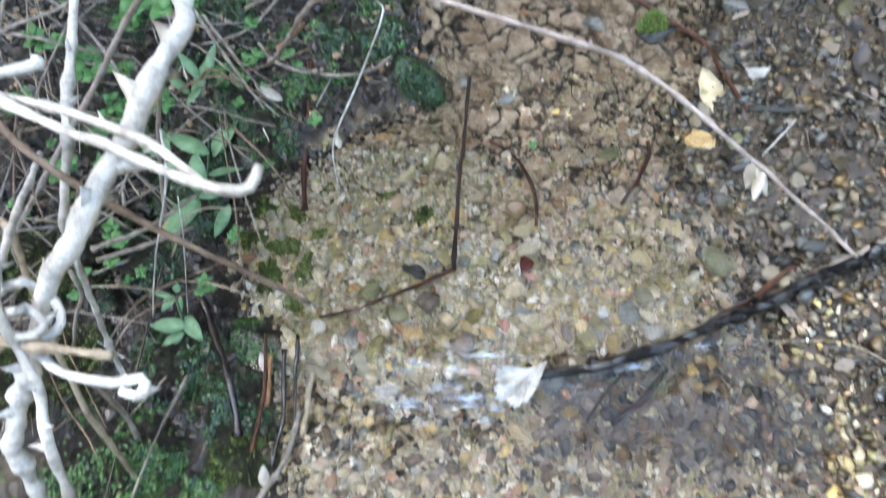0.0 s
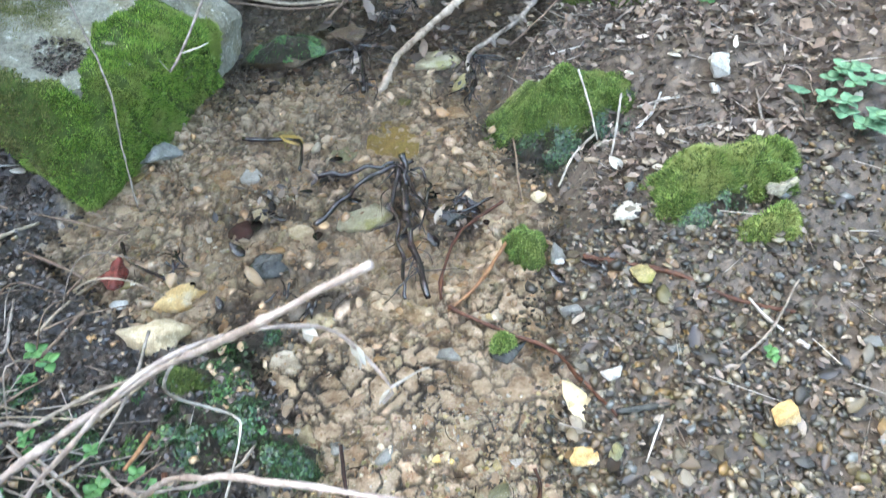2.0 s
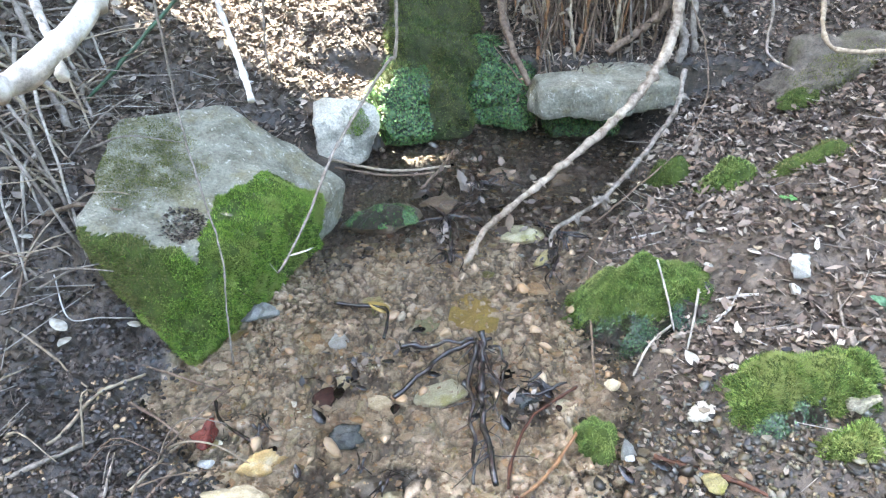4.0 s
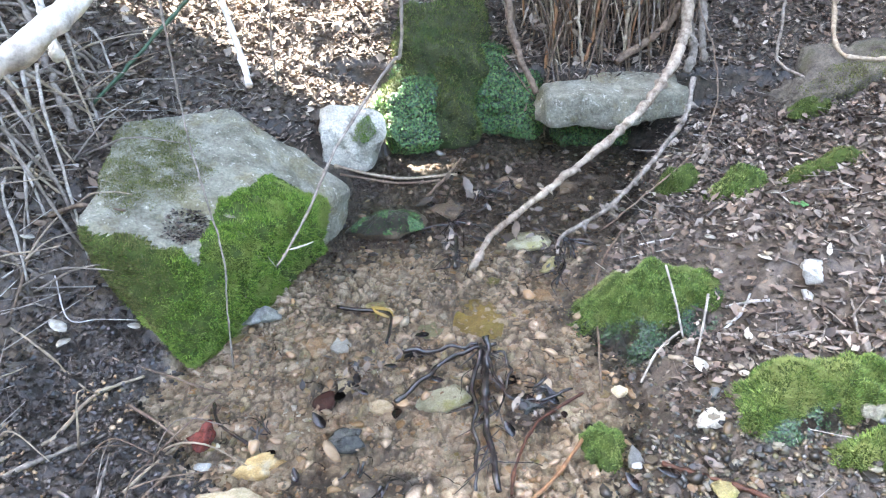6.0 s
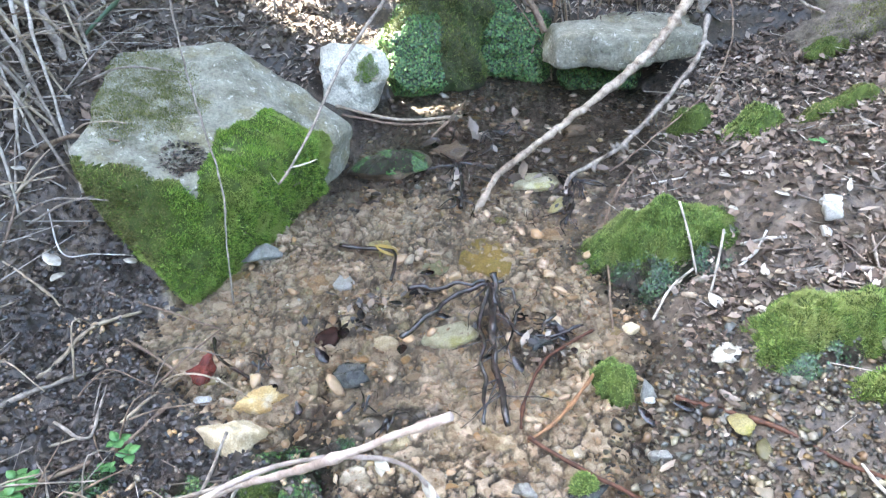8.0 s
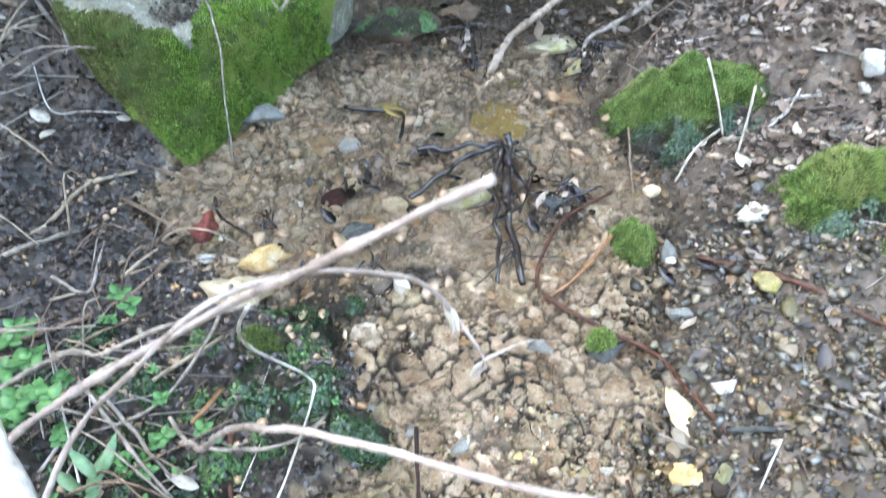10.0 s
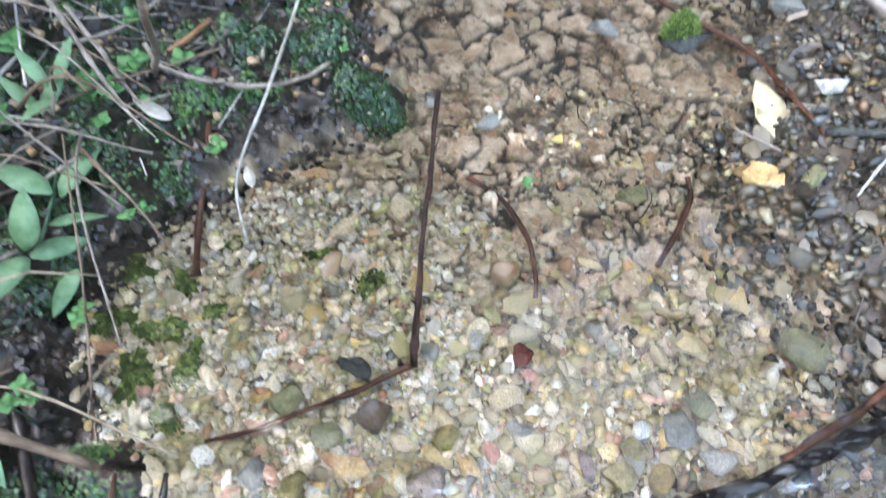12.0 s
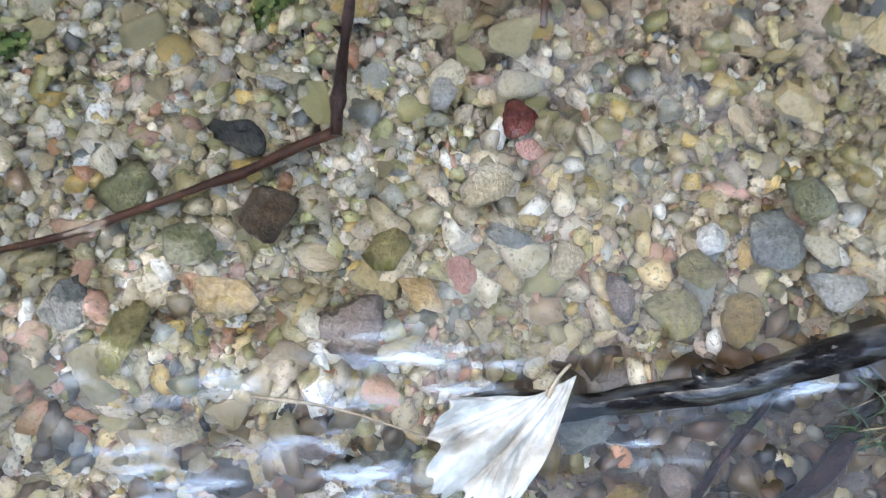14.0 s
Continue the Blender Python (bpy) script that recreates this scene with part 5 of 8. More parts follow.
def waxy_leaf(parent, at, way, length, width, mat, seed, name="leaf", roll=0.0, curl=0.15, thick=0.0007):
    """One leaf blade as a part, from its base along way."""
    v, f = thick_leaf(*leaf_arrays(length, width, curl, 0.2, 6, length * 0.008, seed), thick)
    y = Vector(way).normalized()
    x = y.cross(Vector((0, 0, 1)))
    x = Vector((1, 0, 0)) if x.length < 0.05 else x.normalized()
    m = Matrix.Translation(at) @ Matrix((x, y, x.cross(y))).transposed().to_4x4() @ pose(0, 0, 0, 0, roll, 0)
    return mesh_object(name, place(v, m), f, mat, parent)


arch = stick("bramble_cane", [(-0.325, 0.875, 0.02), (-0.264, 0.793, 0.147), (-0.198, 0.679, 0.309), (-0.119, 0.598, 0.465), (-0.013, 0.518, 0.549), (0.108, 0.451, 0.569), (0.202, 0.431, 0.541), (0.331, 0.362, 0.472), (0.440, 0.308, 0.399)], 0.0044, 0.0020, CANE_ROSE, "long bare rosy-grey bramble cane arching over the stream", "bramble cane", 9, 3, 0.0012)
for k, (at, w) in enumerate([((0.322, 0.367, 0.476), (0.3, -0.6, -0.7)), ((0.326, 0.364, 0.474), (-0.2, -0.8, -0.5)), ((0.317, 0.370, 0.478), (0.1, -0.3, -0.9))]):
    waxy_leaf(arch, at, w, 0.030, 0.012, LEAF_DRY, 70 + k, "withered_leaf", 30 * k)
stick("bramble_cane", [(-0.72, 0.50, 0.0), (-0.576, 0.559, 0.164), (-0.456, 0.598, 0.300), (-0.354, 0.637, 0.420), (-0.283, 0.640, 0.476), (-0.201, 0.650, 0.520), (-0.120, 0.672, 0.548), (-0.061, 0.634, 0.611), (0.011, 0.582, 0.695), (0.094, 0.547, 0.770)], 0.0042, 0.0036, CANE_ROSE, "straight bare bramble cane with a broken end", "bramble cane", 7, 5, 0.001)
shoot = stick("bramble_cane", [(-0.46, 0.56, 0.0), (-0.37, 0.56, 0.27), (-0.313, 0.568, 0.399), (-0.263, 0.603, 0.474), (-0.196, 0.617, 0.537), (-0.118, 0.632, 0.598), (-0.038, 0.676, 0.576), (0.030, 0.694, 0.545), (0.066, 0.700, 0.514), (0.092, 0.700, 0.470), (0.120, 0.667, 0.431), (0.117, 0.667, 0.415), (0.110, 0.668, 0.402)],
              0.0034, 0.0021, CANE_ROSE, "thin bare bramble cane drooping over the stream with withered leaves", "bramble cane", 5, 6, 0.001)
stick("side_shoot", [(0.119, 0.667, 0.430), (0.138, 0.664, 0.446), (0.152, 0.656, 0.466), (0.163, 0.650, 0.476)], 0.0016, 0.0011, CANE_PALE, "", seed=7, parent=shoot)
for k, (x, y, z, w, size) in enumerate([(0.034, 0.697, 0.538, (0.5, -0.45, -0.3), 0.020), (0.038, 0.697, 0.536, (0.1, -0.5, -0.8), 0.018), (0.084, 0.702, 0.485, (0.35, -0.3, -0.85), 0.034), (0.088, 0.701, 0.478, (0.15, -0.5, -0.8), 0.028), (0.117, 0.667, 0.428, (-0.4, -0.3, -0.5), 0.022)]):
    waxy_leaf(shoot, (x, y, z), w, size, 0.012, LEAF_DRY, 80 + k, "withered_leaf", 25 * k)
stick("dry_cane", [(-0.80, 0.60, 0.0), (-0.664, 0.679, 0.266), (-0.508, 0.732, 0.325), (-0.348, 0.768, 0.390), (-0.285, 0.742, 0.418), (-0.212, 0.736, 0.455), (-0.118, 0.738, 0.474)], 0.0034, 0.0024, CANE_GREY, "grey dry cane lying over the bank plants", "cane", 3, 8, 0.001)
stick("dry_tendril", [(-0.118, 0.738, 0.474), (-0.139, 0.750, 0.423), (-0.142, 0.793, 0.334), (-0.088, 0.805, 0.252), (-0.082, 0.775, 0.245), (-0.125, 0.724, 0.161), (-0.173, 0.671, 0.071), (-0.169, 0.622, 0.010)], 0.0022, 0.0016, CANE_PALE, "kinked whitish dry tendril hanging to the water's edge", "tendril", 0, 9)
stick("thorny_cane", [(-0.839, 0.982, 0.043), (-0.648, 0.829, 0.474), (-0.375, 0.774, 0.637), (-0.215, 0.480, 0.663), (-0.197, 0.442, 0.644), (-0.184, 0.419, 0.620), (-0.204, 0.367, 0.615), (-0.220, 0.340, 0.598), (-0.231, 0.322, 0.591), (-0.252, 0.285, 0.572), (-0.268, 0.258, 0.560), (-0.280, 0.245, 0.545), (-0.302, 0.235, 0.525), (-0.404, 0.125, 0.352), (-0.437, -0.037, -0.03)], 0.0064, 0.0088, CANE_PALE, "thick bleached thorny cane close above the stream", "thorny cane", 46, 11, 0.002, sides=10, thorn_len=0.021, straight=True)
stick("thorny_cane", [(-0.52, 0.62, 0.5), (-0.287, 0.494, 0.62), (-0.262, 0.47, 0.62), (-0.209, 0.429, 0.635)], 0.0042, 0.0036, CANE_PALE, "short bleached thorny side branch", "thorny cane", 2, 13, 0.001, sides=8, thorn_len=0.01, straight=True)
stick("thorny_cane", [(-0.5, 0.9, 0.4), (-0.44, 0.72, 0.5), (-0.352, 0.587, 0.55), (-0.331, 0.48, 0.55), (-0.321, 0.394, 0.54), (-0.32, 0.376, 0.53), (-0.337, 0.334, 0.48), (-0.356, 0.324, 0.44), (-0.42, 0.3, 0.2), (-0.44, 0.24, 0.0)], 0.0058, 0.0034, CANE_PALE, "bleached thorny cane over the bank", "thorny cane", 9, 12, 0.001, sides=8, thorn_len=0.012, straight=True)
stick("thorny_cane", [(-0.66, 0.42, 0.3), (-0.389, 0.421, 0.55), (-0.359, 0.427, 0.55), (-0.349, 0.436, 0.55)], 0.0075, 0.005, CANE_PALE, "short bleached cane stub with two thorns", "thorny cane", 4, 15, 0.001, sides=8, thorn_len=0.014, straight=True)
stick("thorny_cane", [(-0.6, 0.2, 0.2), (-0.355, 0.186, 0.48), (-0.324, 0.176, 0.48), (-0.295, 0.16, 0.48), (-0.251, 0.152, 0.48), (-0.23, 0.156, 0.48), (-0.225, 0.147, 0.48), (-0.231, 0.142, 0.48), (-0.243, 0.146, 0.48)], 0.007, 0.0042, CANE_PALE, "bleached cane with a curled end", "thorny cane", 5, 17, 0.002, sides=10, thorn_len=0.01, straight=False)
stick("thorny_cane", [(-0.62, 0.26, 0.2), (-0.342, 0.18, 0.5), (-0.313, 0.177, 0.5), (-0.247, 0.168, 0.5)], 0.0046, 0.0042, STRAW, "pale straight broken cane", "thorny cane", 0, 18, 0.0005, sides=8, thorn_len=0.01, straight=True)
stick("thorny_cane", [(-0.5, 0.5, 0.3), (-0.35, 0.226, 0.52), (-0.327, 0.175, 0.5), (-0.316, 0.141, 0.47), (-0.314, 0.106, 0.44), (-0.33, 0.0, 0.25), (-0.36, -0.2, -0.02)], 0.0042, 0.005, CANE_PALE, "pale bent cane over the bank", "thorny cane", 5, 19, 0.001, sides=8, thorn_len=0.012, straight=False)
stick("curled_cane", [(-0.55, 0.25, 0.3), (-0.353, 0.229, 0.5), (-0.328, 0.229, 0.5), (-0.306, 0.214, 0.5), (-0.298, 0.197, 0.5), (-0.304, 0.185, 0.5), (-0.316, 0.179, 0.5)], 0.005, 0.004, CANE_PALE, "pale curled bark strip on the cane", "thorny cane", 2, 20, 0.001, sides=8, thorn_len=0.008, straight=False)
stick("curled_cane", [(-0.57, 0.3, 0.3), (-0.336, 0.197, 0.52), (-0.319, 0.202, 0.52), (-0.3, 0.19, 0.52), (-0.31, 0.182, 0.51), (-0.328, 0.181, 0.51)], 0.006, 0.004, CANE_PALE, "frayed bleached bark on the cane", "thorny cane", 2, 22, 0.002, sides=8, thorn_len=0.01, straight=False)
stick("dry_stalk", [(-0.66, 0.45, 0.2), (-0.436, 0.337, 0.42), (-0.421, 0.312, 0.4), (-0.422, 0.288, 0.36), (-0.42, 0.2, 0.2), (-0.42, 0.14, 0.0)], 0.0044, 0.004, STRAW, "tan dry stalk over the bank", "stalk", 0, 23, 0.001, sides=8, thorn_len=0.008, straight=False)
stick("dry_stalk", [(-0.3, 0.466, 0.4), (-0.301, 0.423, 0.36), (-0.347, 0.382, 0.25), (-0.4, 0.38, 0.12), (-0.449, 0.39, 0.0)], 0.0016, 0.0012, CANE_PALE, "thin white dry stalk over the leaves", "stalk", 0, 24, 0.0005, sides=6, thorn_len=0.008, straight=False)
stick("dry_stalk", [(-0.31, 0.435, 0.3), (-0.342, 0.422, 0.18), (-0.381, 0.408, 0.05), (-0.392, 0.39, 0.0)], 0.0012, 0.001, CANE_PALE, "thin white dry stalk over the leaves", "stalk", 0, 25, 0.0005, sides=6, thorn_len=0.008, straight=False)
stick("dry_stalk", [(-0.9, 0.95, 0.1), (-0.693, 0.862, 0.25), (-0.567, 0.806, 0.22), (-0.484, 0.715, 0.15), (-0.465, 0.72, 0.05)], 0.0036, 0.0026, CANE_GREY, "grey dry stalk over the bank", "stalk", 3, 26, 0.001, sides=6, thorn_len=0.006, straight=False)
stick("dry_stalk", [(-0.9, 0.8, 0.1), (-0.682, 0.772, 0.22), (-0.555, 0.76, 0.2), (-0.499, 0.785, 0.15)], 0.003, 0.0024, CANE_GREY, "grey dry stalk over the bank", "stalk", 2, 27, 0.001, sides=6, thorn_len=0.006, straight=False)
stick("dry_stalk", [(-0.651, 0.931, 0.3), (-0.638, 0.856, 0.3), (-0.612, 0.689, 0.3), (-0.678, 0.614, 0.2)], 0.0036, 0.0026, CANE_GREY, "grey dry stalk over the bank", "stalk", 2, 28, 0.001, sides=6, thorn_len=0.006, straight=False)
stick("dry_stalk", [(-0.435, 0.914, 0.16), (-0.397, 0.865, 0.13), (-0.338, 0.792, 0.09), (-0.292, 0.746, 0.03)], 0.0034, 0.0024, CANE_GREY, "grey dry stalk with a pale end", "stalk", 0, 29, 0.001, sides=6, thorn_len=0.006, straight=False)
stick("dry_stalk", [(-0.243, 1.136, 0.1), (-0.273, 1.016, 0.1), (-0.348, 0.91, 0.08), (-0.448, 0.879, 0.07)], 0.0034, 0.0024, CANE_GREY, "grey dry stalk over the moss", "stalk", 0, 30, 0.001, sides=6, thorn_len=0.006, straight=False)
stick("dry_stalk", [(-0.411, 0.226, 0.22), (-0.402, 0.215, 0.18), (-0.408, 0.205, 0.1), (-0.41, 0.175, 0.02)], 0.0044, 0.0036, CANE_GREY, "grey dry stalk at the water", "stalk", 0, 31, 0.001, sides=6, thorn_len=0.006, straight=False)
stick("dry_stalk", [(-0.482, 0.38, 0.2), (-0.481, 0.364, 0.16), (-0.504, 0.346, 0.12), (-0.539, 0.322, 0.04), (-0.554, 0.3, 0.0)], 0.0034, 0.0026, CANE_GREY, "grey dry stalk on the bank", "stalk", 0, 32, 0.001, sides=6, thorn_len=0.006, straight=False)
stick("dry_stalk", [(-0.492, 0.432, 0.12), (-0.391, 0.459, 0.14), (-0.362, 0.488, 0.12)], 0.004, 0.003, CANE_GREY, "pale grey stalk on the bank", "stalk", 0, 33, 0.001, sides=6, thorn_len=0.006, straight=False)
stick("dry_stalk", [(-0.494, 0.441, 0.14), (-0.415, 0.472, 0.15), (-0.372, 0.557, 0.1)], 0.0034, 0.0024, CANE_GREY, "pale grey stalk on the bank", "stalk", 0, 34, 0.001, sides=6, thorn_len=0.006, straight=False)
stick("thorny_cane", [(-0.75, 0.62, 0.15), (-0.55, 0.46, 0.55), (-0.338, 0.336, 0.66), (-0.288, 0.302, 0.67), (-0.226, 0.264, 0.69), (-0.167, 0.230, 0.71), (-0.120, 0.204, 0.72), (-0.091, 0.192, 0.725), (-0.077, 0.195, 0.725), (-0.073, 0.209, 0.725)], 0.0052, 0.0030, CANE_PALE, "pale cane ending in a hook", "thorny cane", 5, 14, 0.001)
stick("thorny_cane", [(-0.70, 0.55, 0.2), (-0.50, 0.40, 0.58), (-0.324, 0.321, 0.655), (-0.233, 0.286, 0.675), (-0.165, 0.250, 0.695), (-0.127, 0.221, 0.71), (-0.103, 0.197, 0.72)], 0.0044, 0.0030, CANE_PALE, "pale thin cane beside the hooked one", "thorny cane", 4, 15, 0.001)
stick("brown_twig", [(-0.80, 0.55, 0.2), (-0.62, 0.49, 0.5), (-0.45, 0.405, 0.56), (-0.385, 0.375, 0.56), (-0.320, 0.325, 0.545), (-0.245, 0.298, 0.480), (-0.170, 0.285, 0.400), (-0.124, 0.278, 0.343)], 0.0052, 0.0030, CANE_BROWN, "straight brown twig reaching over the water", "twig", 4, 16)
stick("near_cane", [(-1.10, 1.55, 0.10), (-0.75, 1.25, 0.70), (-0.42, 1.13, 0.945), (-0.349, 1.150, 0.97), (-0.301, 1.165, 1.0), (-0.262, 1.25, 1.03), (-0.20, 1.5, 1.15)], 0.020, 0.015, CANE_PALE, "thick pale thorny cane hanging across", "thorny cane", 7, 20, 0.002, thorn_len=0.016)
stick("near_cane", [(-0.302, 1.183, 0.958), (-0.329, 1.257, 0.975), (-0.397, 1.427, 0.995), (-0.541, 1.815, 1.02)], 0.0060, 0.0105, CANE_PALE, "pale thorny fork of the hanging cane", "thorny cane", 4, 41, 0.001, thorn_len=0.014, straight=True)
stick("hanging_stem", [(-0.076, 1.245, 0.88), (-0.096, 1.329, 0.915), (-0.14, 1.512, 0.96), (-0.2, 1.768, 1.05), (-0.35, 1.75, 1.5)], 0.0050, 0.0060, CANE_PALE, "straight pale stem hanging into view", "stem", 3, 42, 0.001)
stick("dead_branch", [(0.37, 1.975, -0.03), (0.412, 2.012, 0.012), (0.468, 2.080, 0.038), (0.661, 2.210, 0.095), (0.957, 2.387, 0.194), (1.128, 2.491, 0.305), (1.251, 2.615, 0.424), (1.289, 2.700, 0.600), (1.299, 2.751, 0.851)], 0.0085, 0.0225, BIRCH, "dead pale branch with peeling bark leaning out of the pool", "branch", 16, 21, 0.004, sides=12, thorn_len=0.016)
stick("dead_branch", [(0.66, 2.03, -0.02), (0.694, 2.061, 0.02), (0.862, 2.13, 0.068), (1.06, 2.28, 0.15), (1.20, 2.40, 0.23), (1.262, 2.50, 0.33)], 0.0065, 0.0095, CANE_GREY, "grey dead branch lying on the bank", "branch", 22, 22, 0.0025, thorn_len=0.028)
stick("hanging_stem", [(0.27, 1.98, 1.3), (0.215, 1.93, 0.95), (0.196, 1.909, 0.70), (0.168, 1.872, 0.68), (0.038, 1.599, 0.62), (-0.029, 1.415, 0.57), (-0.067, 1.340, 0.54), (-0.091, 1.286, 0.53)], 0.0058, 0.0024, CANE_GREY, "jointed pale stem hanging before the boulder", "stem", 5, 23, 0.001)
waxy_leaf(bpy.data.objects["hanging_stem"], (-0.071, 1.322, 0.54), (0.9, 0.1, 0.05), 0.048, 0.006, LEAF_DRY, 90, "withered_leaf")
waxy_leaf(bpy.data.objects["hanging_stem"], (-0.091, 1.286, 0.53), (-0.3, -0.2, 0.6), 0.030, 0.006, LEAF_DRY, 91, "withered_leaf")
stick("hanging_stem", [(-0.40, 2.12, 1.3), (-0.362, 2.04, 0.9), (-0.358, 1.99, 0.56), (-0.338, 1.92, 0.43), (-0.288, 1.765, 0.26), (-0.298, 1.70, 0.08), (-0.302, 1.655, -0.03)], 0.0034, 0.0022, CANE_GREY, "thin grey stem standing against the mossy boulder", "stem", 4, 24, 0.002)
stick("hanging_stem", [(-0.15, 2.45, 1.3), (-0.15, 2.50, 0.75), (-0.17, 2.52, 0.50), (-0.165, 2.53, 0.40)], 0.004, 0.003, CANE_GREY, "thin grey stem before the leafy bank", "stem", 3, 25, 0.002)
stick("green_stem", [(-0.30, 2.66, 0.78), (-0.417, 2.60, 0.664), (-0.637, 2.50, 0.48), (-0.751, 2.45, 0.388), (-0.80, 2.42, 0.30)], 0.006, 0.006, GREEN_STEM, "dark green living bramble stem on the bank", "stem", 4, 26, 0.002)
stick("grey_branch", [(-0.90, 2.56, 0.80), (-0.846, 2.50, 0.632), (-0.799, 2.40, 0.457), (-0.738, 2.30, 0.296), (-0.70, 2.2, 0.17)], 0.009, 0.014, CANE_GREY, "thick grey dead branch beside the boulder", "branch", 3, 27, 0.005)
stick("grey_branch", [(-0.80, 2.60, 0.60), (-0.73, 2.45, 0.42), (-0.68, 2.28, 0.28), (-0.70, 2.10, 0.14)], 0.006, 0.008, CANE_GREY, "grey dead branch beside the boulder", "branch", 2, 28, 0.004)
stick("vine", [(1.34, 2.75, 0.9), (1.335, 2.72, 0.56), (1.37, 2.60, 0.386), (1.335, 2.45, 0.257), (1.206, 2.30, 0.15), (1.00, 2.16, 0.09), (0.81, 2.06, 0.02)], 0.0034, 0.0026, CANE_BROWN, "thin brown vine drooping to the pool", "vine", 3, 29, 0.002)
stick("vine", [(1.74, 2.58, 0.8), (1.722, 2.50, 0.55), (1.664, 2.35, 0.46), (1.70, 2.27, 0.45), (1.85, 2.22, 0.46)], 0.010, 0.007, STRAW, "pale yellowish root bending over the bank rock", "vine", 0, 30, 0.003)
stick("vine", [(1.56, 2.60, 0.8), (1.53, 2.48, 0.52), (1.47, 2.36, 0.43), (1.50, 2.24, 0.41)], 0.006, 0.004, CANE_GREY, "grey stem over the leafy bank", "vine", 2, 31, 0.003)

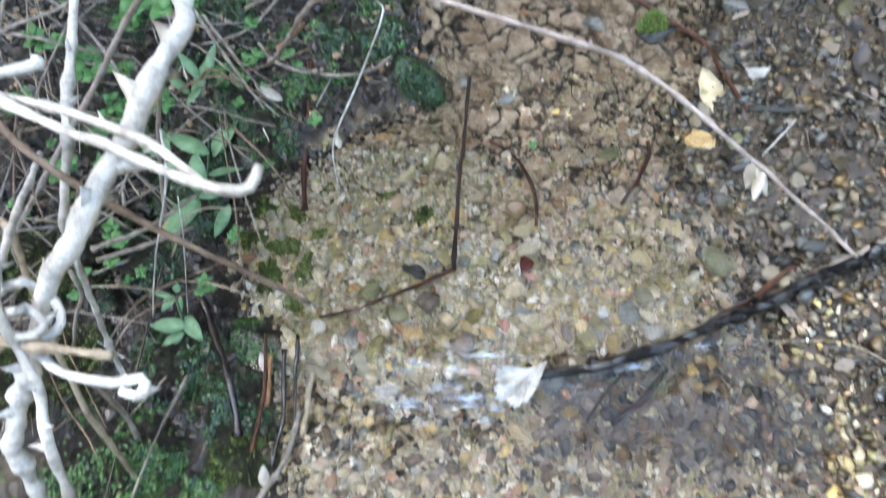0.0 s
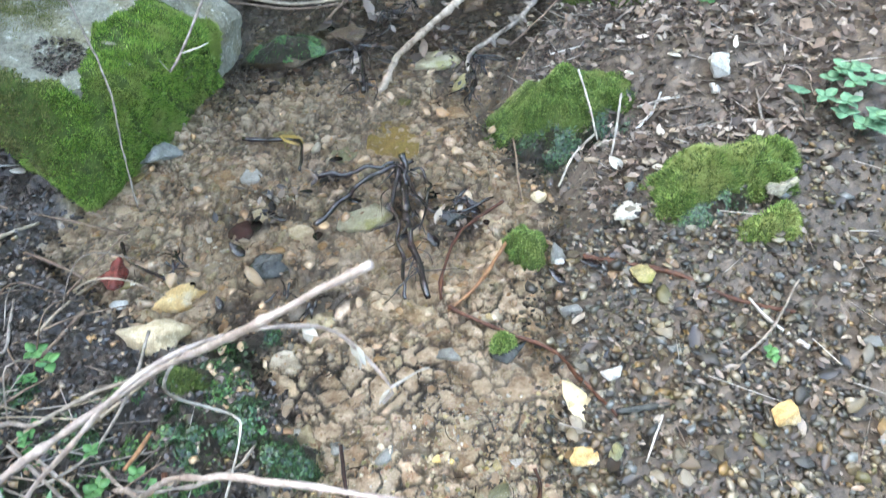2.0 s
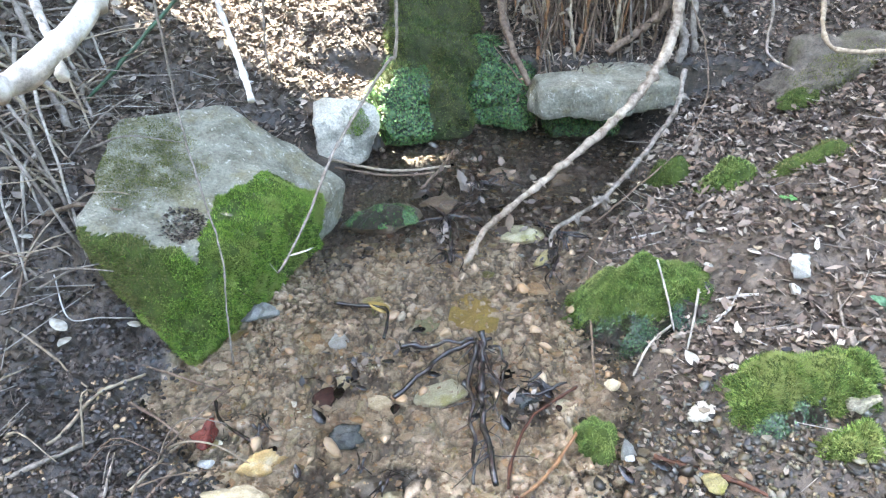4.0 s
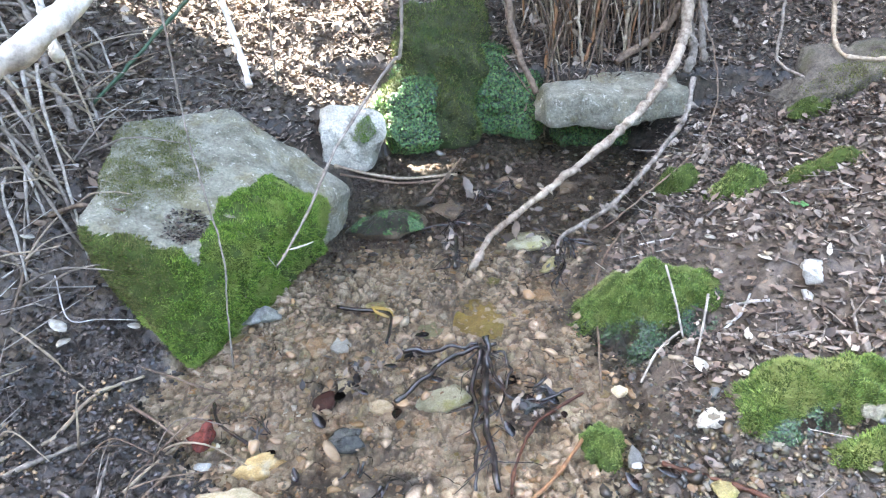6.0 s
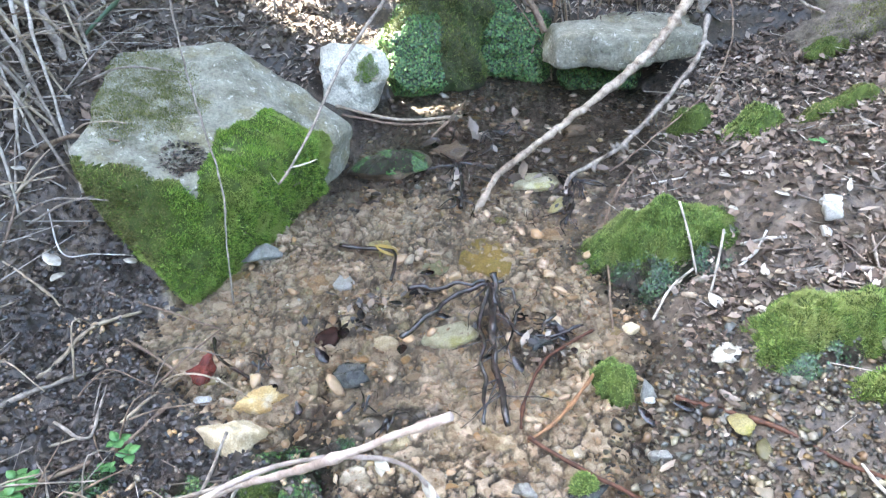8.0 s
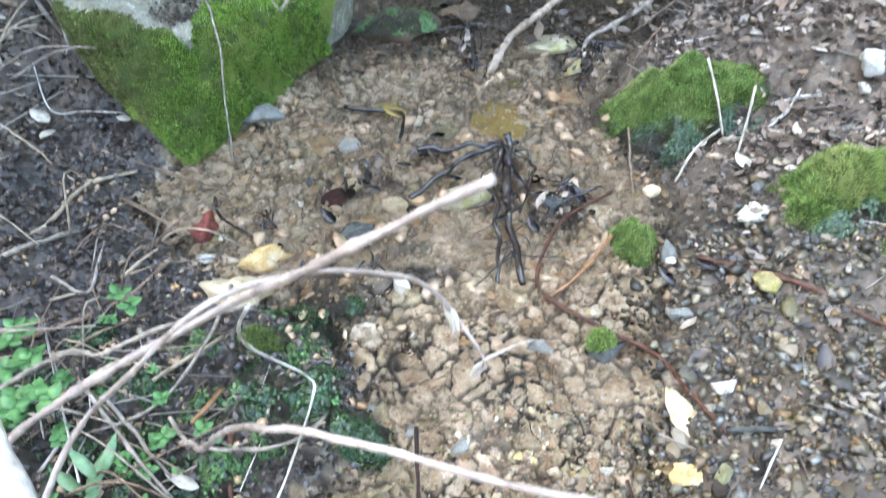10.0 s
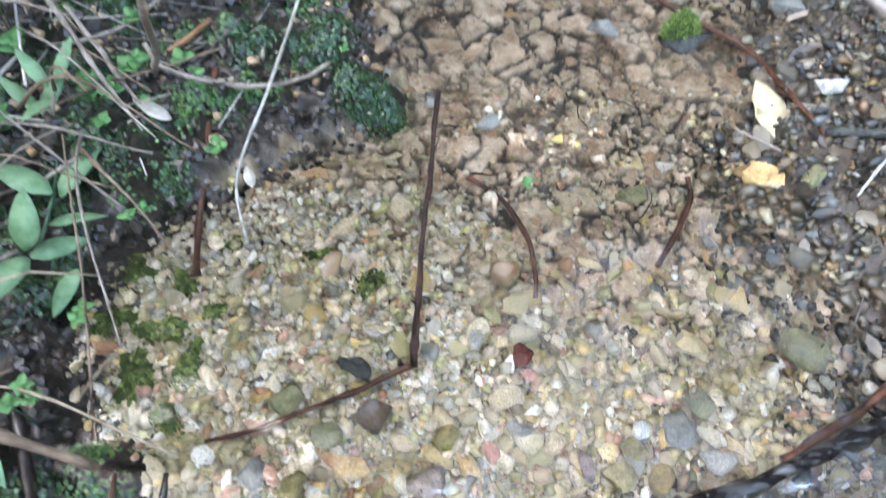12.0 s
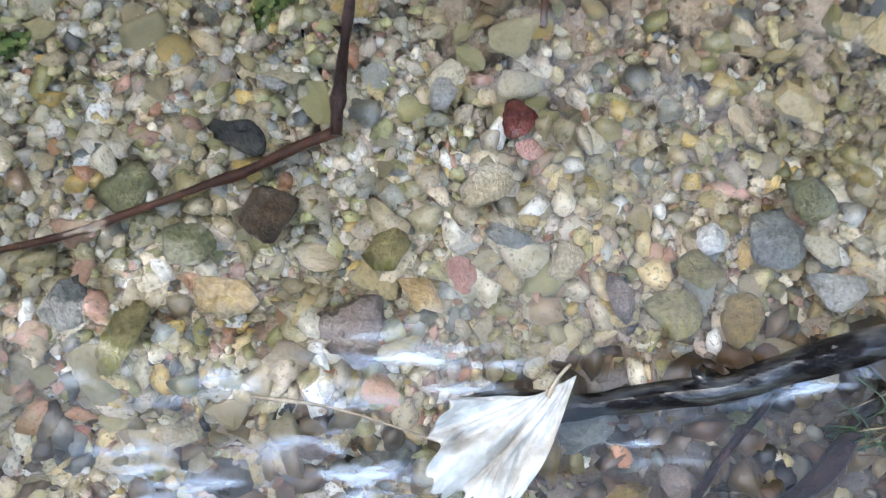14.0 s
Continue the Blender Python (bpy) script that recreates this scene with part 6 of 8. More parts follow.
# twigs lying about
for k, (name, pts, r0, r1, mat, label, lift) in enumerate([
    ("reed_stalk", [(0.945, 2.153), (0.79, 1.93), (0.715, 1.812), (0.672, 1.663), (0.603, 1.41)], 0.004, 0.003, CANE_BROWN, "long brown stalk from the bank into the water", 0.02),
    ("twig", [(0.786, 1.458), (0.839, 1.407), (0.907, 1.368)], 0.006, 0.0045, STRAW, "pale short twig on the bank", 0.012),
    ("twig", [(1.032, 1.396), (1.104, 1.381), (1.156, 1.356), (1.26, 1.28)], 0.006, 0.004, CANE_GREY, "pale crooked twig on the leaves", 0.012),
    ("twig", [(1.251, 1.511), (1.183, 1.373), (1.17, 1.34)], 0.004, 0.003, CANE_GREY, "grey twig on the leaves", 0.015),
    ("twig", [(0.972, 1.561), (1.021, 1.538), (1.057, 1.515)], 0.005, 0.004, CANE_PALE, "bleached bent twig on leaves", 0.012),
    ("twig", [(0.93, 1.50), (0.99, 1.52), (1.03, 1.56)], 0.004, 0.003, CANE_PALE, "bleached bent twig on leaves", 0.016),
    ("dark_stick", [(0.644, 1.151), (0.789, 1.032), (0.883, 0.938), (0.96, 0.86)], 0.0055, 0.0045, BROWN_WET, "dark wet stick on the gravel", 0.010),
    ("rust_twig", [(0.510, 1.264), (0.395, 1.154), (0.328, 1.119)], 0.005, 0.0035, CANE_RUST, "rusty wet twig on gravel", 0.022),
    ("rust_twig", [(0.557, 1.413), (0.425, 1.338), (0.346, 1.222), (0.321, 1.149)], 0.0045, 0.0035, BROWN_WET, "dark brown wet twig in water", 0.022),
    ("rust_twig", [(0.330, 1.123), (0.428, 1.028), (0.501, 0.958), (0.513, 0.866), (0.538, 0.767)], 0.0050, 0.0035, BROWN_WET, "brown wet twig along the edge", 0.018),
    ("flat_stick", [(0.542, 0.777), (0.634, 0.750)], 0.006, 0.005, S_DARK, "glossy dark flat stick on gravel", 0.010),
    ("straw_stalk", [(-0.749, 1.351), (-0.67, 1.422), (-0.596, 1.537), (-0.512, 1.627)], 0.0048, 0.0040, STRAW, "pale dry stalk on the dark mud", 0.014),
    ("straw_stalk", [(-0.734, 1.317), (-0.64, 1.331), (-0.55, 1.424)], 0.006, 0.0035, CANE_GREY, "grey dry stick on the mud", 0.014),
    ("straw_stalk", [(-0.59, 1.669), (-0.489, 1.641), (-0.302, 1.544)], 0.0032, 0.0022, CANE_BROWN, "thin brown stalk on the gravel", 0.016),
    ("straw_stalk", [(-0.90, 1.80), (-0.749, 1.691), (-0.639, 1.584)], 0.0032, 0.0026, STRAW, "pale straw on the mud", 0.010),
    ("straw_stalk", [(-0.467, 1.235), (-0.422, 1.298), (-0.384, 1.415)], 0.0036, 0.0026, STRAW, "pale straw by the red stone", 0.014),
    ("straw_stalk", [(-0.533, 1.538), (-0.436, 1.459), (-0.373, 1.386)], 0.0036, 0.0024, CANE_BROWN, "brown stalk by the red stone", 0.022),
    ("straw_stalk", [(-0.60, 1.262), (-0.527, 1.214), (-0.515, 1.340)], 0.0034, 0.0026, CANE_GREY, "grey bent straw on mud", 0.012),
    ("straw_stalk", [(-0.65, 1.08), (-0.481, 1.183), (-0.383, 1.283)], 0.0055, 0.004, CANE_BROWN, "brown stick on the bank", 0.016),
    ("straw_stalk", [(-0.75, 1.20), (-0.577, 1.230), (-0.471, 1.299)], 0.0036, 0.003, STRAW, "pale straw on the bank", 0.018),
    ("straw_stalk", [(-0.358, 0.958), (-0.258, 1.056)], 0.0036, 0.003, STRAW, "short straw on the moss", 0.030),
    ("rust_twig", [(-0.295, 0.884), (-0.253, 0.949)], 0.004, 0.0035, CANE_RUST, "short rusty stalk on the moss", 0.030),
    ("brown_stalk", [(-0.237, 0.870), (-0.230, 0.756), (-0.238, 0.682), (-0.229, 0.588)], 0.0046, 0.0050, BROWN_WET, "brown stalk leaning into the water", 0.020),
    ("crooked_twig", [(-0.426, 0.933), (-0.381, 0.882), (-0.335, 0.819), (-0.30, 0.785)], 0.0034, 0.0028, CANE_GREY, "bent grey twig with a leaf at its end", 0.030),
    ("crooked_twig", [(-0.33, 0.90), (-0.28, 0.835), (-0.197, 0.826), (-0.120, 0.840), (-0.087, 0.878)], 0.0036, 0.003, CANE_GREY, "grey forked twig on the moss", 0.045),
    ("black_twig", [(-0.329, 1.519), (-0.312, 1.451), (-0.234, 1.372)], 0.004, 0.004, BLACK_WET, "black wet twig behind the red stone", 0.030),
    ("black_twig", [(-0.029, 1.848), (0.041, 1.821), (0.118, 1.781), (0.098, 1.672)], 0.006, 0.004, BLACK_WET, "black wet leaf stalk in the water", 0.024),
    ("pool_reed", [(-0.02, 2.575), (0.202, 2.57), (0.43, 2.565)], 0.006, 0.005, STRAW, "pale reed lying across the pool", 0.036),
    ("pool_reed", [(0.0, 2.545), (0.2, 2.537), (0.365, 2.53)], 0.004, 0.004, CANE_BROWN, "brown reed lying across the pool", 0.034),
    ("pool_twig", [(0.30, 2.42), (0.37, 2.52), (0.46, 2.68)], 0.005, 0.003, CANE_BROWN, "brown twig rising from the pool", 0.045),
    ("pool_twig", [(0.36, 2.15), (0.35, 2.32), (0.38, 2.44)], 0.007, 0.004, BLACK_WET, "black wet twig in the pool", 0.030),
    ("pool_twig", [(0.33, 1.98), (0.35, 2.08), (0.36, 2.18)], 0.008, 0.006, BLACK_WET, "black rotten twig in the pool", 0.026),
    ("pool_twig", [(0.66, 2.10), (0.665, 1.96), (0.61, 1.85)], 0.006, 0.005, BLACK_WET, "dark wet twig at the pool's edge", 0.030),
    ("bark_strip", [(0.40, 0.372), (0.44, 0.395), (0.495, 0.425), (0.564, 0.477)], 0.007, 0.004, BROWN_WET, "reddish bark strip beside the wet branch", 0.036),
    ("flex_root", [(0.092, 0.732), (0.127, 0.702), (0.156, 0.652), (0.166, 0.597), (0.163, 0.560)], 0.004, 0.0026, BROWN_WET, "thin brown root curving under water", 0.018),
    ("flex_root", [(0.31, 0.60), (0.345, 0.655), (0.37, 0.70), (0.37, 0.73)], 0.004, 0.003, BROWN_WET, "short dark root under water", 0.018),
    ("straw_stalk", [(-0.254, 0.33), (-0.250, 0.25)], 0.004, 0.004, CANE_RUST, "broken rusty stalk at the edge", 0.045),
    ("straw_stalk", [(-0.187, 0.30), (-0.192, 0.21)], 0.004, 0.004, STRAW, "broken pale stalk at the edge", 0.045),
    ("straw_stalk", [(-0.235, 0.34), (-0.225, 0.24), (-0.235, 0.16)], 0.004, 0.003, BLACK_WET, "black wet stalk at the stream's edge", 0.040),
    ("straw_stalk", [(-0.265, 0.36), (-0.255, 0.27), (-0.260, 0.18)], 0.003, 0.003, BROWN_WET, "brown wet stalk at the stream's edge", 0.050),
    ("straw_stalk", [(-0.215, 0.36), (-0.212, 0.28), (-0.205, 0.20)], 0.003, 0.002, BLACK_WET, "black wet stalk at the stream's edge", 0.046),
    ("straw_stalk", [(-0.20, 0.24), (-0.215, 0.17), (-0.25, 0.10)], 0.004, 0.004, CANE_GREY, "grey stalk at the stream's edge", 0.050),
    ("dark_stick", [(-0.37, 0.42), (-0.34, 0.36), (-0.30, 0.28), (-0.28, 0.2)], 0.006, 0.006, BLACK_WET, "dark rotten stick at the stream's edge", 0.030),
    ("straw_stalk", [(0.70, 0.30), (0.62, 0.345), (0.50, 0.36)], 0.0016, 0.001, STRAW, "yellow grass blade beside the wet branch", 0.020),
    ("twig", [(0.93, 0.78), (0.90, 0.86), (0.905, 0.93)], 0.004, 0.003, CANE_PALE, "bleached twig on the gravel", 0.02),
    ("twig", [(0.80, 0.80), (0.88, 0.83), (1.0, 0.92)], 0.003, 0.002, CANE_GREY, "grey twig on the gravel", 0.02),
]):
    ob = stick(name, [(x, y, max(z, -0.022 + lift * 0.5)) for x, y, z in on_ground(pts, lift * 0.6)], r0, r1, mat, label, "twig", 0, 100 + k, 0.0015)
for k, pts in enumerate([[(0.849, 1.677, 0.15), (0.844, 1.591, 0.11), (0.839, 1.503, 0.05)], [(0.897, 1.530, 0.16), (0.868, 1.475, 0.11), (0.839, 1.427, 0.05)], [(0.834, 1.515, 0.06), (0.768, 1.485, 0.03), (0.702, 1.415, 0.0)]]):
    stick("bleached_twig", pts, 0.0034, 0.0026, CANE_ASH, "bleached knotty twig leaning on the moss cushion", "twig", 4, 160 + k, thorn_len=0.006)

# the black root that lies in the middle of the stream
root = stick("sunken_root", [(0.347, 1.585, 0.006), (0.318, 1.443, 0.004), (0.302, 1.282, 0.0), (0.297, 1.165, -0.008)], 0.0110, 0.0070, BLACK_WET, "black wet rotten root with fibres in the stream", "root", 0, 180, 0.006)
for k, (pts, r) in enumerate([([(0.340, 1.580, 0.004), (0.300, 1.482, -0.006), (0.272, 1.304, -0.012), (0.250, 1.170, -0.018)], 0.005), ([(0.104, 1.440, -0.016), (0.165, 1.495, -0.006), (0.258, 1.565, 0.0), (0.383, 1.604, 0.0)], 0.006),
                              ([(0.141, 1.616, -0.012), (0.248, 1.599, 0.0), (0.338, 1.606, 0.004)], 0.006), ([(0.346, 1.605, 0.0), (0.358, 1.474, -0.01), (0.398, 1.405, -0.012), (0.536, 1.420, -0.006)], 0.004),
                              ([(0.364, 1.583, 0.0), (0.399, 1.531, -0.008), (0.365, 1.436, -0.012), (0.336, 1.366, -0.016)], 0.0035), ([(0.355, 1.61, 0.016), (0.350, 1.57, 0.0), (0.345, 1.53, -0.01)], 0.008)]):
    stick("fibre", [(x, y, z + 0.010) for x, y, z in pts], r * 1.25, r * 0.7, BLACK_WET, "", seed=190 + k, parent=root, wobble=0.007)
stone("clod", 0.43, 1.40, (0.045, 0.035, 0.022), S_DARK, 77, "glossy black clod of rotten leaves in the stream", rough=0.25)

long_stick = stick("water_stick", [(0.053, 0.855, 0.015), (0.044, 0.734, 0.003), (0.035, 0.636, 0.0), (0.030, 0.532, -0.003), (0.027, 0.472, -0.004)], 0.0033, 0.0038, STICK_WET, "long dark wet stick standing in the shallow stream", "stick", 5, 200, 0.001)
stick("broken_end", [(0.029, 0.478, -0.006), (-0.051, 0.441, -0.012), (-0.120, 0.415, -0.016), (-0.187, 0.396, -0.020)], 0.0042, 0.0028, BROWN_WET, "", seed=201, parent=long_stick, wobble=0.001)
stick("wet_branch", [(0.110, 0.300, -0.030), (0.170, 0.306, -0.006), (0.215, 0.309, 0.006), (0.249, 0.311, 0.016), (0.290, 0.322, 0.021), (0.337, 0.334, 0.026), (0.435, 0.373, 0.030), (0.547, 0.425, 0.038), (0.636, 0.467, 0.042), (0.76, 0.52, 0.054)], 0.0076, 0.0108, WET_BARK, "glossy black wet branch damming the stream", "branch", 22, 202, 0.004, sides=12, thorn_len=0.012)
stick("pale_stick", [(0.565, 0.440, 0.035), (0.636, 0.475, 0.04), (0.76, 0.53, 0.055)], 0.007, 0.008, CANE_GREY, "pale grey stick lying on the wet branch", "stick", 0, 203, 0.001)

stick("sunken_stick", [(0.225, 0.235, -0.022), (0.252, 0.272, -0.018), (0.290, 0.312, -0.014)], 0.0028, 0.0022, STICK_WET, "dark stick lying in the lower pool", "stick", 0, 204, 0.001)
stick("sunken_stick", [(0.262, 0.232, -0.020), (0.312, 0.268, -0.016), (0.352, 0.312, -0.010)], 0.0062, 0.0050, STICK_WET, "thick dark stick lying in the lower pool", "stick", 0, 205, 0.001)
stick("dry_stalk", [(-0.012, 0.308, 0.002), (0.04, 0.300, 0.004), (0.095, 0.283, 0.003)], 0.0010, 0.0007, STRAW, "thin yellow straw drifting over the riffle", "stalk", 0, 206, 0.0005, sides=5)

# leaves that stand out
white_leaf = new("fallen_leaf")
tagged(white_leaf, "large bleached crinkled leaf caught at the wet branch", "leaf")
n, m = 44, 26
lv, lf = [], []
for i in range(n + 1):
    s = i / n * 2 - 1
    reach = 0.083 * (1 - 0.30 * abs(s) ** 1.6) * (1 + 0.10 * float(vnoise(s * 6, 1.0, 3)) + 0.07 * float(vnoise(s * 17, 2.0, 5)))
    for j in range(m + 1):
        t = j / m
        way = radians(219 + 36 * s + 14 * t * float(vnoise(s * 2, t * 2, 9)))
        fold = abs(float(vnoise(s * 5.5 + 1.2 * t, t * 0.8, 12))) * t * (1.2 - 0.5 * t)
        lv.append((reach * t * math.cos(way) + 0.012 * (1 - t) * s, reach * t * math.sin(way) + 0.006 * (1 - t) * s, 0.036 * fold + 0.012 * abs(float(vnoise(s * 11, t * 3, 6))) * t + 0.010 * (1 - t) ** 2 + 0.006 * abs(s) * t))
for i in range(n):
    for j in range(m):
        a = i * (m + 1) + j
        lf.append((a, a + 1, a + m + 2, a + m + 1))
lv, lf = thick_leaf(np.array(lv), lf, 0.0007)
mesh_object("blade", place(lv, pose(0.157, 0.312, 0.008)), lf, LEAF_WHITE, white_leaf)
stick("leaf_stalk", [(0.152, 0.306, 0.019), (0.158, 0.316, 0.020), (0.166, 0.324, 0.016)], 0.0014, 0.0010, STRAW, "", seed=4, parent=white_leaf)


def loose_leaf(x, y, length, width, mat, turn, seed, label, up=0.012, curl=0.1):
    v, f = thick_leaf(*leaf_arrays(length, width, curl, 0.25, 7, length * 0.015, seed), 0.0008)
    ob = mesh_object("fallen_leaf", place(v, pose(x, y, float(height(x, y)) + up, 6, 4, turn) @ Matrix.Translation((0, -length / 2, 0))), f, mat)
    return tagged(ob, label, "leaf")


for k, (x, y, length, turn) in enumerate([(0.403, 1.414, 0.059, 98), (0.398, 1.493, 0.059, 128), (0.477, 1.415, 0.051, 38), (0.286, 1.466, 0.059, 1), (0.21, 1.521, 0.038, 78), (-0.082, 1.432, 0.053, 35), (-0.029, 1.497, 0.056, 177), (0.297, 1.373, 0.035, 107), (0.027, 1.495, 0.03, 69), (0.494, 1.353, 0.031, 172), (0.538, 1.3, 0.043, 170), (-0.193, 1.335, 0.054, 155), (-0.131, 1.277, 0.035, 13), (0.577, 1.133, 0.048, 30), (0.644, 1.117, 0.052, 73), (0.103, 1.417, 0.046, 168), (0.357, 1.338, 0.046, 19), (0.102, 1.584, 0.035, 98), (0.195, 1.695, 0.046, 114), (0.435, 2.589, 0.042, 116), (0.534, 2.437, 0.042, 112), (0.303, 2.381, 0.053, 32)]):
    loose_leaf(x, y, length, length * 0.5, BLACK_WET, turn, 300 + k, "black wet rotten leaf lying in the stream", 0.014, 0.2)
loose_leaf(0.488, 0.826, 0.095, 0.050, LEAF_CREAM, 15, 1, "cream-coloured fallen leaf on the wet gravel")
loose_leaf(0.095, 1.80, 0.07, 0.04, LEAF_YELLOW, 60, 2, "yellow fallen leaf under the water")
loose_leaf(-0.30, 0.79, 0.055, 0.020, LEAF_DRY, 65, 3, "pale dry leaf on the twig's end", 0.03)
loose_leaf(-0.18, 0.72, 0.03, 0.014, LEAF_DRY, 20, 4, "small pale dry leaf on moss", 0.02)
loose_leaf(-0.735, 1.765, 0.066, 0.034, LEAF_DRY, 50, 5, "pale dry leaf on the mud", 0.035)
loose_leaf(-0.715, 1.72, 0.05, 0.032, LEAF_DRY, 165, 6, "pale dry leaf on the mud", 0.035)
loose_leaf(-0.55, 1.76, 0.036, 0.024, LEAF_DRY, 80, 7, "pale dry leaf on the mud", 0.03)
loose_leaf(-0.82, 1.96, 0.040, 0.022, LEAF_DRY, 80, 8, "small pale dry leaf on the mud", 0.03)
loose_leaf(-0.243, 0.150, 0.030, 0.016, LEAF_DRY, 10, 10, "small white dry leaf at the stream's edge", 0.02)
loose_leaf(-0.263, 0.319, 0.034, 0.020, LEAF_DRY, 30, 11, "pale grey dry leaf at the stream's edge", 0.03)
loose_leaf(0.83, 1.39, 0.05, 0.035, LEAF_DRY, 10, 9, "pale dry leaf at the moss", 0.02)
stick("dry_stalk", on_ground([(-0.76, 1.90), (-0.72, 1.80), (-0.64, 1.79), (-0.55, 1.79)], 0.016), 0.0018, 0.0014, CANE_PALE, "thin pale leaf stalk on the mud", "twig", seed=230)
for k in range(110):
    x, y = rng.uniform(0.80, 1.80), rng.uniform(1.25, 2.45)
    loose_leaf(x, y, rng.uniform(0.020, 0.042), rng.uniform(0.012, 0.024), (LEAF_DRY, STRAW, CANE_GREY)[k % 3], rng.uniform(0, 360), 300 + k, ("bleached dry leaf on the bank", "tan dry leaf on the bank", "grey dry leaf on the bank")[k % 3], 0.012, rng.uniform(-0.2, 0.4))

# ---- green plants ----


def clover(x, y, z, size, seed, label="small green clover with round leaves", heads=3, mat=LEAF_GREEN):
    """A small plant: thin stalks, each with a whorl of round leaves."""
    r = np.random.RandomState(seed)
    plant = tagged(new("clover_plant"), label, "plant", "green plants on the bank")
    foot = float(height(x, y)) - 0.004
    for h in range(heads):
        hx, hy = x + r.uniform(-1, 1) * size * 1.1 * (heads > 1), y + r.uniform(-1, 1) * size * 1.1 * (heads > 1)
        hz = z + r.uniform(-0.3, 0.3) * size
        stalk = stick("stalk", [(x + (hx - x) * 0.2, y + (hy - y) * 0.2, min(foot, hz - 0.02)), ((x + hx) / 2, (y + hy) / 2, (foot + hz) / 2), (hx, hy, hz)], 0.0009, 0.0007, GREEN_STEM, "", seed=seed + h, parent=plant, sides=5)
        a0 = r.rand() * 6
        for q in range(4):
            a = a0 + q * math.pi / 2 + r.uniform(-0.2, 0.2)
            waxy_leaf(stalk, (hx, hy, hz + 0.002 * (q % 2)), (math.cos(a), math.sin(a), r.uniform(-0.1, 0.35)), size * r.uniform(0.8, 1.15), size * r.uniform(0.7, 0.95), mat, seed * 7 + h * 4 + q, "leaf", r.uniform(-15, 15), 0.05, 0.0005)


for k, (x, y, z, s, h) in enumerate([(-0.434, 1.149, 0.07, 0.024, 2), (-0.546, 0.983, 0.15, 0.026, 4), (-0.50, 0.903, 0.15, 0.026, 4), (-0.538, 0.88, 0.12, 0.024, 4), (-0.338, 0.869, 0.06, 0.018, 2), (-0.267, 0.86, 0.055, 0.018, 2), (-0.378, 0.832, 0.05, 0.018, 3),
                                     (-0.216, 0.743, 0.04, 0.017, 1), (-0.382, 0.827, 0.055, 0.015, 3), (-0.60, 0.80, 0.12, 0.022, 4), (-0.48, 0.74, 0.08, 0.018, 3), (-0.55, 0.70, 0.08, 0.02, 3), (-0.34, 0.52, 0.03, 0.012, 2), (-0.45, 1.02, 0.06, 0.016, 2), (-0.62, 0.92, 0.16, 0.022, 3), (-0.57, 1.06, 0.12, 0.022, 3), (-0.66, 0.84, 0.14, 0.022, 4), (-0.46, 0.86, 0.09, 0.018, 3), (-0.43, 0.94, 0.07, 0.016, 2), (-0.31, 0.80, 0.05, 0.013, 2), (-0.53, 0.62, 0.09, 0.018, 3), (-0.60, 0.60, 0.10, 0.02, 3), (-0.50, 0.50, 0.07, 0.016, 3), (-0.36, 0.44, 0.03, 0.012, 2), (-0.30, 0.66, 0.03, 0.012, 2), (-0.70, 0.72, 0.12, 0.022, 4), (-0.47, 1.12, 0.06, 0.015, 2)]):
    clover(x, y, z, s, 400 + k, heads=h)
clover(0.163, 0.715, -0.002, 0.010, 430, "tiny bright green leaf at the water's surface", 1)
clover(-0.07, 0.90, 0.045, 0.010, 431, "tiny bright green seedling on the moss", 1)


def broad_plant(base, leaves, mat, label, seed, lean=0.0):
    """A plant with long oval leaves. leaves: the place of each leaf's middle, its heading and length."""
    plant = tagged(new("leafy_plant"), label, "plant", "green plants on the bank")
    bx, by, bz = base
    stick("stem", [(bx - 0.06, by - 0.05, float(height(bx - 0.06, by - 0.05))), (bx - 0.02, by - 0.02, bz * 0.6), (bx, by, bz)], 0.003, 0.0024, CANE_GREY, "", seed=seed, parent=plant)
    for k, (x, y, z, length, width) in enumerate(leaves):
        tip = Vector((bx + (x - bx) * 1.9, by + (y - by) * 1.9, bz + (z - bz) * 1.9))
        way = tip - Vector(base)
        way.z *= 0.6
        waxy_leaf(plant, Vector(base).lerp(tip, 0.12), way, length, width, mat, seed + k, "leaf", rng.uniform(-20, 20), rng.uniform(-0.12, 0.2))
    return plant


def leaf_plant(foot, nodes, leaves, label, seed):
    """A plant whose long oval leaves droop from the nodes of a thin stem."""
    plant = tagged(new("leafy_plant"), label, "plant", "green plants on the bank")
    stick("stem", [(foot[0], foot[1], float(height(*foot)) - 0.004)] + nodes, 0.0026, 0.0016, GREEN_STEM, "", seed=seed, parent=plant)
    for k, (a, b, width) in enumerate(leaves):
        way = Vector(b) - Vector(a)
        waxy_leaf(plant, a, way, way.length * 1.05, width, LEAF_SAGE, seed + k, "leaf", (-12, 6, 14, -8, 10)[k % 5], (-0.10, 0.06, -0.14)[k % 3])


